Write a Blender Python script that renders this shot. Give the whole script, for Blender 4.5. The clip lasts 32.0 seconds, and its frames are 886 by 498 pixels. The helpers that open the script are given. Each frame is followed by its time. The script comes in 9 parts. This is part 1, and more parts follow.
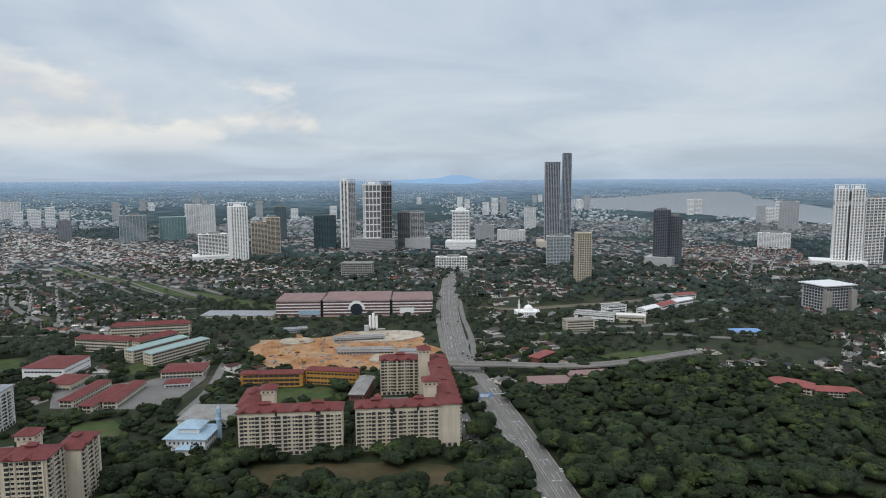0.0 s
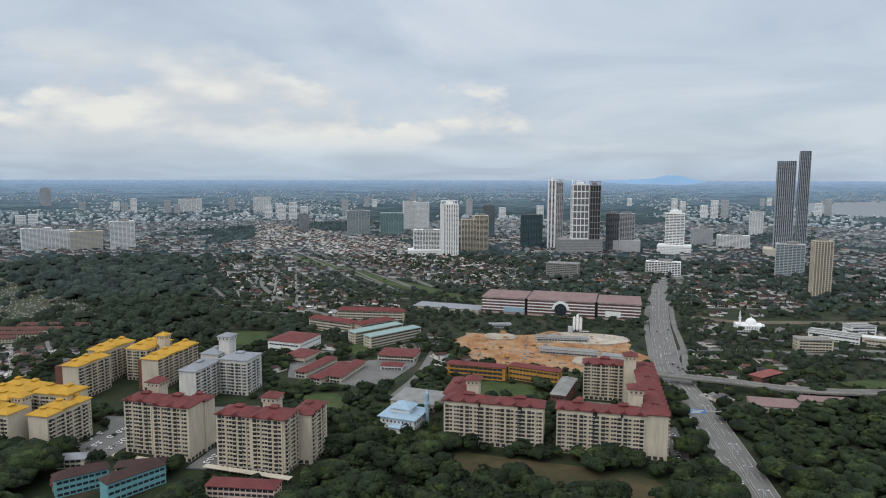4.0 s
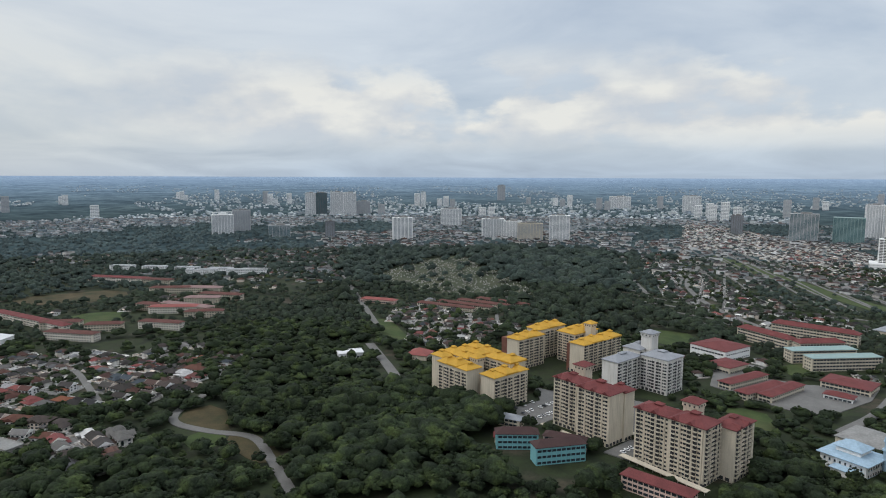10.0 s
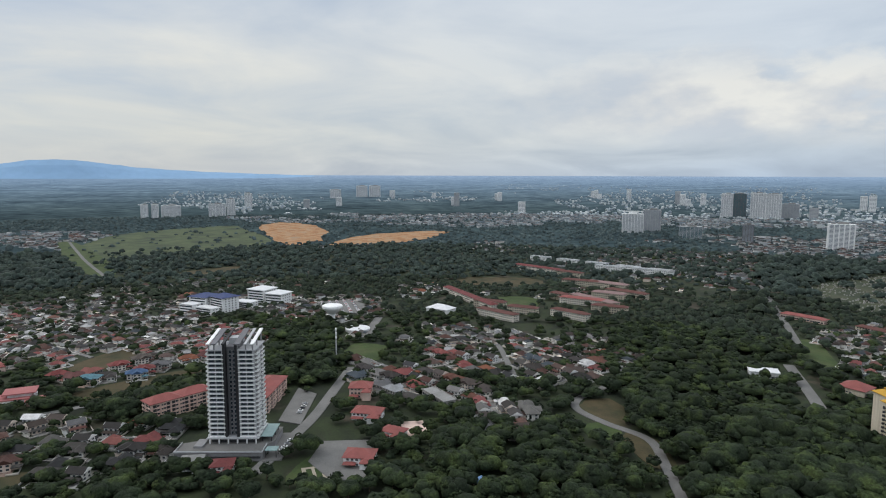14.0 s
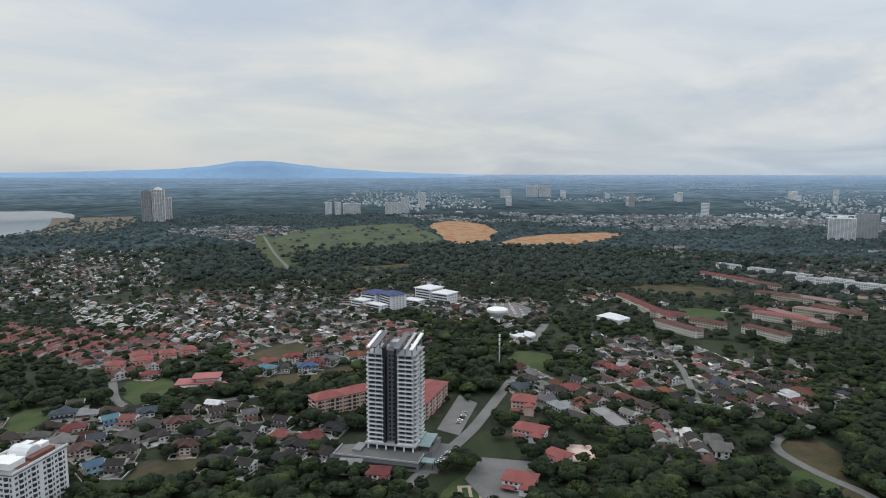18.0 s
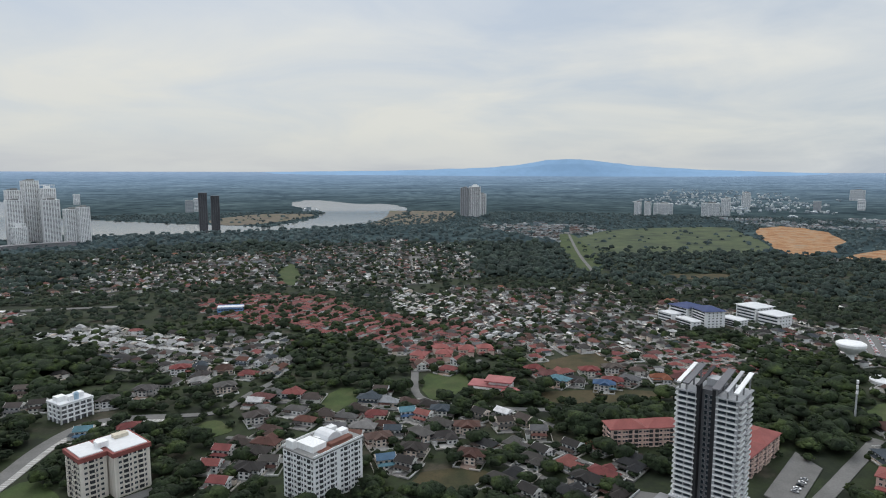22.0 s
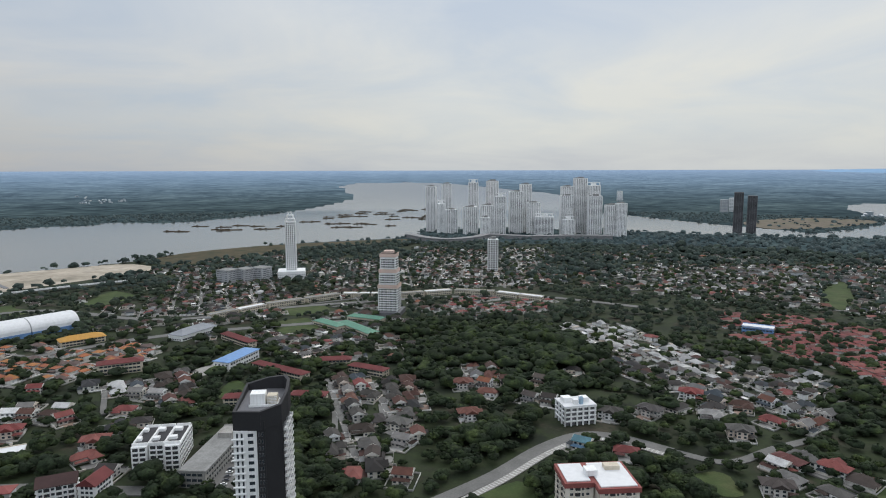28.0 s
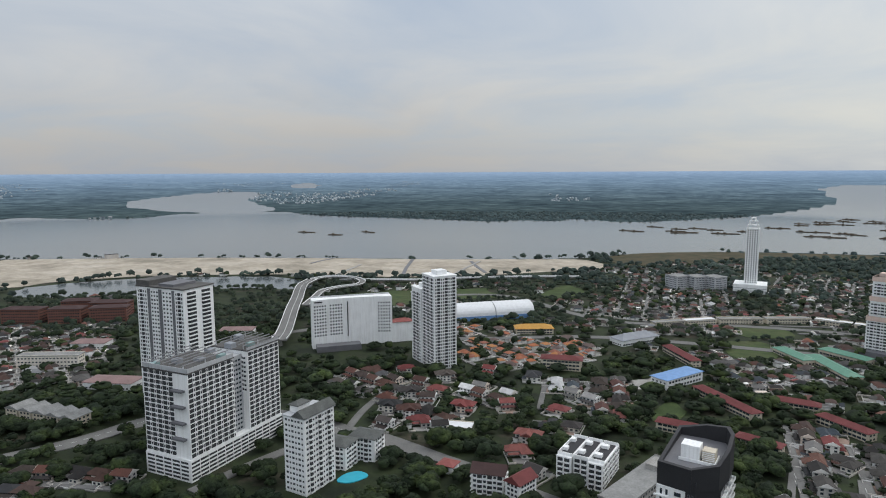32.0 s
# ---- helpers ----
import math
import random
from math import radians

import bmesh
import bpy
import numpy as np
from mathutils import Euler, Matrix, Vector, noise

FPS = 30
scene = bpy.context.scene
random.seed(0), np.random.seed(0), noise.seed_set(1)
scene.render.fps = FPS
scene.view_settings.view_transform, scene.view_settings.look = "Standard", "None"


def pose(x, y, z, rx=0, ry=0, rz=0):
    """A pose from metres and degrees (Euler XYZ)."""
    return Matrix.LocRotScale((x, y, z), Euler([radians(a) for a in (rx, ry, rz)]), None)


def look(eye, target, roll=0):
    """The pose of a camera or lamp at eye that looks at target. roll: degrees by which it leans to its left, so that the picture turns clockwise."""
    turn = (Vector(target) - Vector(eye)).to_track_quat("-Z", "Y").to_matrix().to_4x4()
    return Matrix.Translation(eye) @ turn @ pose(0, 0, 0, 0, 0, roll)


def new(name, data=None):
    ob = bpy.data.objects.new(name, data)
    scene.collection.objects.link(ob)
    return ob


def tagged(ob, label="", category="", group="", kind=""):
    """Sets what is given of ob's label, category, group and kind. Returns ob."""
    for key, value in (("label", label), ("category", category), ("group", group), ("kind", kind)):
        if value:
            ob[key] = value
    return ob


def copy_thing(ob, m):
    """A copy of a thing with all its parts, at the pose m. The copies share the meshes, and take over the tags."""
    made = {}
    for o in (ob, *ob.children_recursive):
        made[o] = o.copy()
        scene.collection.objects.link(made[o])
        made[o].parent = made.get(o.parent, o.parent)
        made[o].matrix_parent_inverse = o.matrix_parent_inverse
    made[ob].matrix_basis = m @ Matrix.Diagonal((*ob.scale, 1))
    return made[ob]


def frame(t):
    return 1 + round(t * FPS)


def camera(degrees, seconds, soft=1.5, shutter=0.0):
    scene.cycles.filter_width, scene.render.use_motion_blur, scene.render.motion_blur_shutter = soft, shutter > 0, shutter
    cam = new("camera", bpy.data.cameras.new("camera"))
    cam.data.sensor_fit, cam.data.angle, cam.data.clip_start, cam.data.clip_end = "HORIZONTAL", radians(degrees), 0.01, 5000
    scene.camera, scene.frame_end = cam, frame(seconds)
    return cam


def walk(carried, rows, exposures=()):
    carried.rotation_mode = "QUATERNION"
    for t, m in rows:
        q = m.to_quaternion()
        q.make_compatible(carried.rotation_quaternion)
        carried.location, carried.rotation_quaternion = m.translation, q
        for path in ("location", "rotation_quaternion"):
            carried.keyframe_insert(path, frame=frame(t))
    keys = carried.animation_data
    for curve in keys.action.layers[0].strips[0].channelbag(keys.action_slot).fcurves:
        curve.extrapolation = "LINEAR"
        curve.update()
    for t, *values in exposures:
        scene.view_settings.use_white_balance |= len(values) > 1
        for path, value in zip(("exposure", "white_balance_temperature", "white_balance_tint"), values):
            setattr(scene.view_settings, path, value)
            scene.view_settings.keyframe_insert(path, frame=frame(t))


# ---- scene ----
cam = camera(69.6, 32.0, soft=1.05)
METRES, EYE, TILT, LEAN, TURN = 239.6, 190.0, 0.0, 0.0, -5.4
ROWS = [
    (0.0, 0.0, 0.0, 0.0, -0.03, -6.24, 0.26),
    (0.5, -0.001, -0.0002, 0.0, 1.82, -6.24, 0.23),
    (1.0, -0.0025, -0.0007, -0.0007, 3.66, -6.23, 0.17),
    (1.5, -0.0034, -0.001, -0.0008, 5.63, -6.23, 0.14),
    (2.0, -0.0047, -0.0014, -0.0009, 7.64, -6.22, 0.11),
    (2.5, -0.0056, -0.0017, -0.0008, 10.12, -6.24, 0.07),
    (3.0, -0.0067, -0.0019, -0.0022, 12.84, -6.22, 0.03),
    (3.5, -0.0083, -0.002, -0.0031, 15.58, -6.22, -0.05),
    (5.5, -0.0106, -0.0032, -0.0078, 26.77, -6.18, -0.2),
    (6.0, -0.0124, -0.005, -0.0079, 29.48, -6.2, -0.23),
    (6.5, -0.0142, -0.0059, -0.0082, 32.19, -6.2, -0.24),
    (7.0, -0.0158, -0.0071, -0.0081, 34.91, -6.24, -0.26),
    (7.5, -0.0173, -0.008, -0.0075, 37.63, -6.28, -0.25),
    (8.0, -0.0193, -0.0106, -0.0081, 40.58, -6.3, -0.25),
    (8.5, -0.0208, -0.0136, -0.0075, 43.96, -6.35, -0.27),
    (9.0, -0.0228, -0.0128, -0.0076, 47.6, -6.38, -0.25),
    (9.5, -0.0232, -0.0141, -0.0076, 51.43, -6.43, -0.25),
    (10.0, -0.0247, -0.0147, -0.0083, 55.38, -6.45, -0.24),
    (10.5, -0.0257, -0.0139, -0.0078, 59.85, -6.5, -0.23),
    (11.0, -0.0305, -0.0173, -0.0103, 64.25, -6.49, -0.24),
    (11.5, -0.0322, -0.018, -0.0109, 68.72, -6.51, -0.26),
    (12.0, -0.0354, -0.0168, -0.012, 73.21, -6.52, -0.24),
    (12.5, -0.0339, -0.0161, -0.0114, 77.72, -6.54, -0.21),
    (13.0, -0.0363, -0.0161, -0.0122, 82.19, -6.55, -0.2),
    (13.5, -0.0373, -0.0161, -0.0119, 86.68, -6.59, -0.19),
    (14.0, -0.0405, -0.0159, -0.0123, 91.05, -6.6, -0.19),
    (14.5, -0.0498, -0.0143, -0.0135, 94.67, -6.61, -0.17),
    (16.5, -0.1151, -0.0197, -0.0134, 100.03, -6.66, -0.11),
    (17.0, -0.1378, -0.0229, -0.0132, 102.09, -6.67, -0.11),
    (17.5, -0.1623, -0.0274, -0.0137, 104.15, -6.69, -0.11),
    (18.0, -0.1868, -0.0326, -0.0137, 106.21, -6.69, -0.09),
    (18.5, -0.2133, -0.0399, -0.0144, 108.39, -6.7, -0.1),
    (19.0, -0.2396, -0.0493, -0.0154, 112.11, -6.72, -0.11),
    (19.5, -0.2653, -0.0603, -0.0151, 116.19, -6.77, -0.13),
    (20.0, -0.2914, -0.0715, -0.0157, 119.64, -6.79, -0.11),
    (20.5, -0.3172, -0.0844, -0.017, 122.96, -6.79, -0.09),
    (21.0, -0.3406, -0.101, -0.0156, 126.27, -6.84, -0.11),
    (21.5, -0.365, -0.1185, -0.0165, 129.73, -6.86, -0.1),
    (22.0, -0.3884, -0.137, -0.0166, 133.34, -6.89, -0.11),
    (22.5, -0.4102, -0.1576, -0.0168, 137.02, -6.92, -0.09),
    (23.0, -0.4313, -0.179, -0.0176, 140.7, -6.95, -0.07),
    (23.5, -0.4503, -0.2013, -0.0177, 144.36, -6.98, -0.06),
    (24.0, -0.4688, -0.2251, -0.0173, 148.02, -7.0, -0.02),
    (24.5, -0.485, -0.2507, -0.0175, 151.68, -7.02, -0.0),
    (25.0, -0.4996, -0.2775, -0.0183, 155.33, -7.02, 0.0),
    (25.5, -0.5126, -0.3031, -0.0181, 158.99, -7.03, 0.05),
    (27.5, -0.5457, -0.4089, -0.0185, 173.79, -7.05, 0.12),
    (28.0, -0.5498, -0.4371, -0.0186, 178.9, -7.04, 0.14),
    (28.5, -0.5521, -0.4653, -0.0193, 183.99, -7.04, 0.16),
    (29.0, -0.5521, -0.4932, -0.0193, 189.07, -7.04, 0.17),
    (29.5, -0.5492, -0.5205, -0.0185, 194.06, -7.04, 0.17),
    (30.0, -0.544, -0.5479, -0.0186, 198.99, -7.02, 0.18),
    (30.5, -0.5376, -0.5736, -0.0183, 203.95, -6.99, 0.21),
    (31.0, -0.5284, -0.5987, -0.018, 208.89, -6.95, 0.22),
    (31.5, -0.518, -0.6227, -0.0184, 213.85, -6.9, 0.26),
    (32.0, -0.5043, -0.6449, -0.0188, 218.44, -6.87, 0.28),
]
walk(cam, [(t, pose(0, 0, EYE, TILT, LEAN, TURN) @ pose(METRES * x, METRES * y, METRES * z, 90 + pitch, roll, yaw)) for t, x, y, z, yaw, pitch, roll in ROWS])

# ---- sky, sun ----
SUN_AZ, SUN_EL = 150.0, 48.0
world = bpy.data.worlds.new("overcast_sky")
scene.world = world
world.use_nodes = True
wt = world.node_tree
wt.nodes.clear()


def wn(kind, **kw):
    n = wt.nodes.new(kind)
    for k, v in kw.items():
        if k in n.inputs:
            n.inputs[k].default_value = v
    return n


def wmath(op, a, b=None):
    n = wt.nodes.new("ShaderNodeMath")
    n.operation = op
    for i, v in enumerate((a, b)):
        if v is None:
            continue
        if isinstance(v, (int, float)):
            n.inputs[i].default_value = v
        else:
            wt.links.new(v, n.inputs[i])
    return n.outputs[0]


def wramp(fac, stops):
    n = wt.nodes.new("ShaderNodeValToRGB")
    e = n.color_ramp.elements
    while len(e) < len(stops):
        e.new(0.5)
    for q, (p, c) in zip(e, stops):
        q.position, q.color = p, (*c, 1)
    wt.links.new(fac, n.inputs[0])
    return n.outputs[0]


def wmix(fac, a, b):
    n = wt.nodes.new("ShaderNodeMix")
    n.data_type = "RGBA"
    for s, v in ((n.inputs[0], fac), (n.inputs[6], a), (n.inputs[7], b)):
        if isinstance(v, (int, float)):
            s.default_value = v
        elif isinstance(v, tuple):
            s.default_value = (*v, 1)
        else:
            wt.links.new(v, s)
    return n.outputs[2]


sky = wt.nodes.new("ShaderNodeTexSky")
sky.sky_type = "NISHITA"
sky.sun_disc = False
sky.sun_elevation, sky.sun_rotation = radians(SUN_EL), radians(-SUN_AZ)
sky.altitude, sky.air_density, sky.dust_density, sky.ozone_density = 200, 1.0, 2.0, 1.5
dirn = wt.nodes.new("ShaderNodeTexCoord").outputs["Generated"]
sep = wt.nodes.new("ShaderNodeSeparateXYZ")
wt.links.new(dirn, sep.inputs[0])
up = wmath("MAXIMUM", sep.outputs[2], 0.0)
# high veil of cloud, as on a flat layer far above
lift = wmath("ADD", up, 0.16)
com = wt.nodes.new("ShaderNodeCombineXYZ")
wt.links.new(wmath("DIVIDE", sep.outputs[0], lift), com.inputs[0])
wt.links.new(wmath("DIVIDE", sep.outputs[1], lift), com.inputs[1])
veil = wn("ShaderNodeTexNoise", Scale=0.8, Detail=6.0, Roughness=0.55, Distortion=0.6)
wt.links.new(com.outputs[0], veil.inputs["Vector"])
veil_mask = wramp(veil.outputs[0], [(0.34, (0.36, 0.36, 0.36)), (0.64, (1, 1, 1))])
# low heaps of cloud, lit on top and bluish below


def heap_noise(scale, dz, detail=8.0, offset=0.0):
    mp = wn("ShaderNodeMapping")
    mp.inputs["Scale"].default_value = (1.0, 1.0, 2.2)
    mp.inputs["Location"].default_value = (0.35 + offset, 0.2, 0.1 + dz * 2.2)
    wt.links.new(dirn, mp.inputs[0])
    n = wn("ShaderNodeTexNoise", Scale=scale, Detail=detail, Roughness=0.52)
    wt.links.new(mp.outputs[0], n.inputs["Vector"])
    return n.outputs[0]


puff, puff_up = heap_noise(5.5, 0.0), heap_noise(5.5, 0.035)
wide = heap_noise(1.7, 0.0, 2.0, 0.6)
body = wmath("SUBTRACT", wmath("ADD", wmath("MULTIPLY", puff, 0.62), wmath("MULTIPLY", wide, 0.62)), wmath("MULTIPLY", wmath("SUBTRACT", up, 0.05), 0.9))
heap_mask = wramp(body, [(0.575, (0, 0, 0)), (0.625, (1, 1, 1))])
band = wramp(up, [(0.035, (0, 0, 0)), (0.075, (1, 1, 1)), (0.13, (1, 1, 1)), (0.2, (0, 0, 0))])
lit = wmath("ADD", wmath("MULTIPLY", wmath("SUBTRACT", puff, puff_up), 2.6), 0.55)
heap_shade = wramp(lit, [(0.2, (0.57, 0.62, 0.68)), (0.5, (0.68, 0.70, 0.71)), (0.8, (0.82, 0.82, 0.78))])
# the veil is cooler to the north and a warm white under the hidden sun
veil_north = wramp(up, [(0.0, (0.49, 0.59, 0.71)), (0.05, (0.61, 0.68, 0.74)), (0.25, (0.64, 0.71, 0.79)), (0.45, (0.95, 1.0, 1.07)), (0.7, (1.25, 1.3, 1.37)), (1.0, (1.4, 1.45, 1.52))])
veil_south = wramp(up, [(0.0, (0.60, 0.62, 0.62)), (0.06, (0.70, 0.71, 0.67)), (0.16, (0.74, 0.75, 0.72)), (0.28, (0.68, 0.73, 0.78)), (0.45, (0.98, 1.01, 1.06)), (0.7, (1.28, 1.32, 1.37)), (1.0, (1.4, 1.45, 1.52))])
bank = wmath("ADD", wmath("MULTIPLY", sep.outputs[0], -math.sin(radians(36))), wmath("MULTIPLY", sep.outputs[1], math.cos(radians(36))))
side = wmath("ADD", wmath("MULTIPLY", sep.outputs[0], -math.sin(radians(165))), wmath("MULTIPLY", sep.outputs[1], math.cos(radians(165))))
veil_col = wmix(wramp(wmath("ADD", wmath("MULTIPLY", side, 0.5), 0.5), [(0.36, (0, 0, 0)), (0.76, (1, 1, 1))]), veil_north, veil_south)
# a duller, warm grey haze low over the strait to the east
veil_east = wramp(up, [(0.0, (0.44, 0.43, 0.42)), (0.06, (0.50, 0.49, 0.47)), (0.14, (0.56, 0.58, 0.60)), (0.28, (0.60, 0.65, 0.71)), (0.45, (0.95, 1.0, 1.07)), (0.7, (1.25, 1.3, 1.37)), (1.0, (1.4, 1.45, 1.52))])
east = wmath("ADD", wmath("MULTIPLY", sep.outputs[0], -math.sin(radians(250))), wmath("MULTIPLY", sep.outputs[1], math.cos(radians(250))))
veil_col = wmix(wramp(wmath("ADD", wmath("MULTIPLY", east, 0.5), 0.5), [(0.62, (0, 0, 0)), (0.93, (1, 1, 1))]), veil_col, veil_east)
blue = wn("ShaderNodeVectorMath")
blue.operation = "SCALE"
blue.inputs["Scale"].default_value = 0.075
wt.links.new(sky.outputs[0], blue.inputs[0])
gap_col = wmix(0.6, blue.outputs[0], (0.46, 0.57, 0.73))
c0 = wmix(veil_mask, gap_col, veil_col)
both = wmath("MULTIPLY", wmath("MULTIPLY", heap_mask, band), wramp(bank, [(0.68, (0.06, 0.06, 0.06)), (0.86, (0.9, 0.9, 0.9))]))
c1 = wmix(both, c0, heap_shade)
bg = wn("ShaderNodeBackground", Strength=1.0)
wt.links.new(c1, bg.inputs[0])
wo = wt.nodes.new("ShaderNodeOutputWorld")
wt.links.new(bg.outputs[0], wo.inputs[0])

sun = new("sun", bpy.data.lights.new("sun", "SUN"))
sun.data.energy, sun.data.angle, sun.data.color = 0.75, radians(16), (1.0, 0.95, 0.88)
_a, _e = radians(SUN_AZ), radians(SUN_EL)
sun.matrix_world = look((-math.sin(_a) * math.cos(_e) * 900, math.cos(_a) * math.cos(_e) * 900, math.sin(_e) * 900 + 400), (0, 0, 400))
scene.view_settings.exposure = 0.0

# ---- materials ----
def material(name, col, rough=0.8, metal=0.0, var=0.15, scale=0.3, fine=6.0, bump=0.0, tints=None, by="object", spread=0.0, streak=0.0):
    """A surface with variation at two scales. tints: colours to pick from, per object or per island."""
    m = bpy.data.materials.new(name)
    m.use_nodes = True
    nt = m.node_tree
    b = nt.nodes["Principled BSDF"]
    b.inputs["Roughness"].default_value, b.inputs["Metallic"].default_value = rough, metal
    if "Specular IOR Level" in b.inputs:
        b.inputs["Specular IOR Level"].default_value = 0.3
    pos = nt.nodes.new("ShaderNodeNewGeometry")

    def mix(kind, f, a, c):
        n = nt.nodes.new("ShaderNodeMix")
        n.data_type, n.blend_type = "RGBA", kind
        for s, v in ((n.inputs[0], f), (n.inputs[6], a), (n.inputs[7], c)):
            if isinstance(v, (int, float)):
                s.default_value = v
            elif isinstance(v, tuple):
                s.default_value = (*v, 1)
            else:
                nt.links.new(v, s)
        return n.outputs[2]

    def noise_of(sc, detail=4.0, squash=None):
        n = nt.nodes.new("ShaderNodeTexNoise")
        n.inputs["Scale"].default_value, n.inputs["Detail"].default_value = sc, detail
        src = pos.outputs["Position"]
        if squash:
            mp = nt.nodes.new("ShaderNodeMapping")
            mp.inputs["Scale"].default_value = squash
            nt.links.new(src, mp.inputs[0])
            src = mp.outputs[0]
        nt.links.new(src, n.inputs["Vector"])
        return n.outputs[0]

    def ramp(fac, stops, flat=False):
        n = nt.nodes.new("ShaderNodeValToRGB")
        if flat:
            n.color_ramp.interpolation = "CONSTANT"
        e = n.color_ramp.elements
        while len(e) < len(stops):
            e.new(0.5)
        for q, (p, c) in zip(e, stops):
            q.position, q.color = p, (*c, 1)
        nt.links.new(fac, n.inputs[0])
        return n.outputs[0]

    base = col
    if tints:
        if by == "island":
            src = pos.outputs["Random Per Island"]
        else:
            src = nt.nodes.new("ShaderNodeObjectInfo").outputs["Random"]
        base = ramp(src, [(i / len(tints), c) for i, c in enumerate(tints)], True)
    big = ramp(noise_of(scale), [(0.3, (1 - var,) * 3), (0.7, (1 + var,) * 3)])
    small = ramp(noise_of(fine, 2.0), [(0.3, (1 - var * 0.7,) * 3), (0.7, (1 + var * 0.7,) * 3)])
    base = mix("MULTIPLY", 1.0, base, big)
    base = mix("MULTIPLY", 1.0, base, small)
    if streak:
        st = ramp(noise_of(1.0, 5.0, (0.9, 0.9, 0.05)), [(0.45, (1, 1, 1)), (0.75, (1 - streak, 1 - streak * 1.05, 1 - streak * 1.15))])
        base = mix("MULTIPLY", 1.0, base, st)
    nt.links.new(base, b.inputs["Base Color"])
    if bump:
        bp = nt.nodes.new("ShaderNodeBump")
        bp.inputs["Strength"].default_value, bp.inputs["Distance"].default_value = 0.9, bump
        nt.links.new(noise_of(fine, 4.0), bp.inputs["Height"])
        nt.links.new(bp.outputs[0], b.inputs["Normal"])
    return m


def blend_material(name, cols, scale, rough=0.9, fine=0.5, bump=0.0):
    """Ground cover: several colours that pass into one another by noise."""
    m = material(name, cols[0], rough, var=0.18, scale=scale * 3, fine=fine, bump=bump)
    nt = m.node_tree
    n = nt.nodes.new("ShaderNodeTexNoise")
    n.inputs["Scale"].default_value, n.inputs["Detail"].default_value, n.inputs["Roughness"].default_value = scale, 7.0, 0.6
    nt.links.new(nt.nodes["Geometry"].outputs["Position"], n.inputs["Vector"])
    r = nt.nodes.new("ShaderNodeValToRGB")
    e = r.color_ramp.elements
    while len(e) < len(cols):
        e.new(0.5)
    for i, (q, c) in enumerate(zip(e, cols)):
        q.position, q.color = 0.34 + 0.32 * i / (len(cols) - 1), (*c, 1)
    nt.links.new(n.outputs[0], r.inputs[0])
    for x in nt.nodes:
        if x.type == "MIX" and not x.inputs[6].is_linked:
            nt.links.new(r.outputs[0], x.inputs[6])
    return m


def leaf_material(name, tones, fine=1.1, bump=0.5, tree=0.075):
    """Foliage: the tone drifts from tree to tree, with finer dapples of leaf and gap and a leafy relief."""
    m = material(name, tones[0], 0.85, var=0.16, scale=0.012, fine=fine * 0.45)
    nt = m.node_tree
    b, pos = nt.nodes["Principled BSDF"], nt.nodes["Geometry"]
    b.inputs["Specular IOR Level"].default_value = 0.12

    def tex(scale, detail, rough=0.55):
        n = nt.nodes.new("ShaderNodeTexNoise")
        n.inputs["Scale"].default_value, n.inputs["Detail"].default_value, n.inputs["Roughness"].default_value = scale, detail, rough
        nt.links.new(pos.outputs["Position"], n.inputs["Vector"])
        return n.outputs[0]

    def stops(fac, cols, lo, hi):
        r = nt.nodes.new("ShaderNodeValToRGB")
        e = r.color_ramp.elements
        while len(e) < len(cols):
            e.new(0.5)
        for i, (q, c) in enumerate(zip(e, cols)):
            q.position, q.color = lo + (hi - lo) * i / (len(cols) - 1), (*c, 1)
        nt.links.new(fac, r.inputs[0])
        return r.outputs[0]

    def times(a, c):
        n = nt.nodes.new("ShaderNodeMix")
        n.data_type, n.blend_type = "RGBA", "MULTIPLY"
        n.inputs[0].default_value = 1.0
        nt.links.new(a, n.inputs[6])
        nt.links.new(c, n.inputs[7])
        return n.outputs[2]

    base = stops(tex(tree, 2.0), tones, 0.32, 0.68)
    for x in nt.nodes:
        if x.type == "MIX" and not x.inputs[6].is_linked:
            nt.links.new(base, x.inputs[6])
    grey = [(0.8,) * 3, (0.95,) * 3, (1.22,) * 3]
    col = times(b.inputs["Base Color"].links[0].from_socket, stops(pos.outputs["Random Per Island"], grey, 0.0, 1.0))
    col = times(col, stops(tex(fine, 3.0, 0.65), [(0.58,) * 3, (0.96,) * 3, (1.55,) * 3], 0.34, 0.66))
    nt.links.new(col, b.inputs["Base Color"])
    bp = nt.nodes.new("ShaderNodeBump")
    bp.inputs["Strength"].default_value, bp.inputs["Distance"].default_value = 0.6, bump
    nt.links.new(tex(fine * 0.8, 3.0), bp.inputs["Height"])
    nt.links.new(bp.outputs[0], b.inputs["Normal"])
    return m


LEAVES = [(0.0150, 0.0225, 0.0130), (0.0190, 0.0285, 0.0150), (0.0262, 0.0388, 0.0172), (0.046, 0.064, 0.0225)]
M_LEAF = leaf_material("leaves", LEAVES, 0.72, 0.9)
M_LEAF_NEAR = leaf_material("leaves_near", LEAVES, 0.9, 0.8)
# leaf tones paler and bluer by distance band: haze painted into the colour
M_LEAF_MID = leaf_material("belt_leaves_hazed", [(0.0208, 0.0296, 0.0216), (0.0272, 0.0384, 0.0256), (0.0368, 0.0504, 0.0296)], 0.4, 1.3)
M_LEAF_FAR = leaf_material("woods_leaves_hazed", [(0.0296, 0.0424, 0.0376), (0.0368, 0.052, 0.044), (0.048, 0.0656, 0.0504)], 0.25, 1.6, 0.03)
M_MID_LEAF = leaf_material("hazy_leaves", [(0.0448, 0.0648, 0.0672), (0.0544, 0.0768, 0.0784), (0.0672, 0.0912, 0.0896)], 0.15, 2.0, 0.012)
M_BARK = material("bark", (0.09, 0.07, 0.05), 0.9, fine=3)
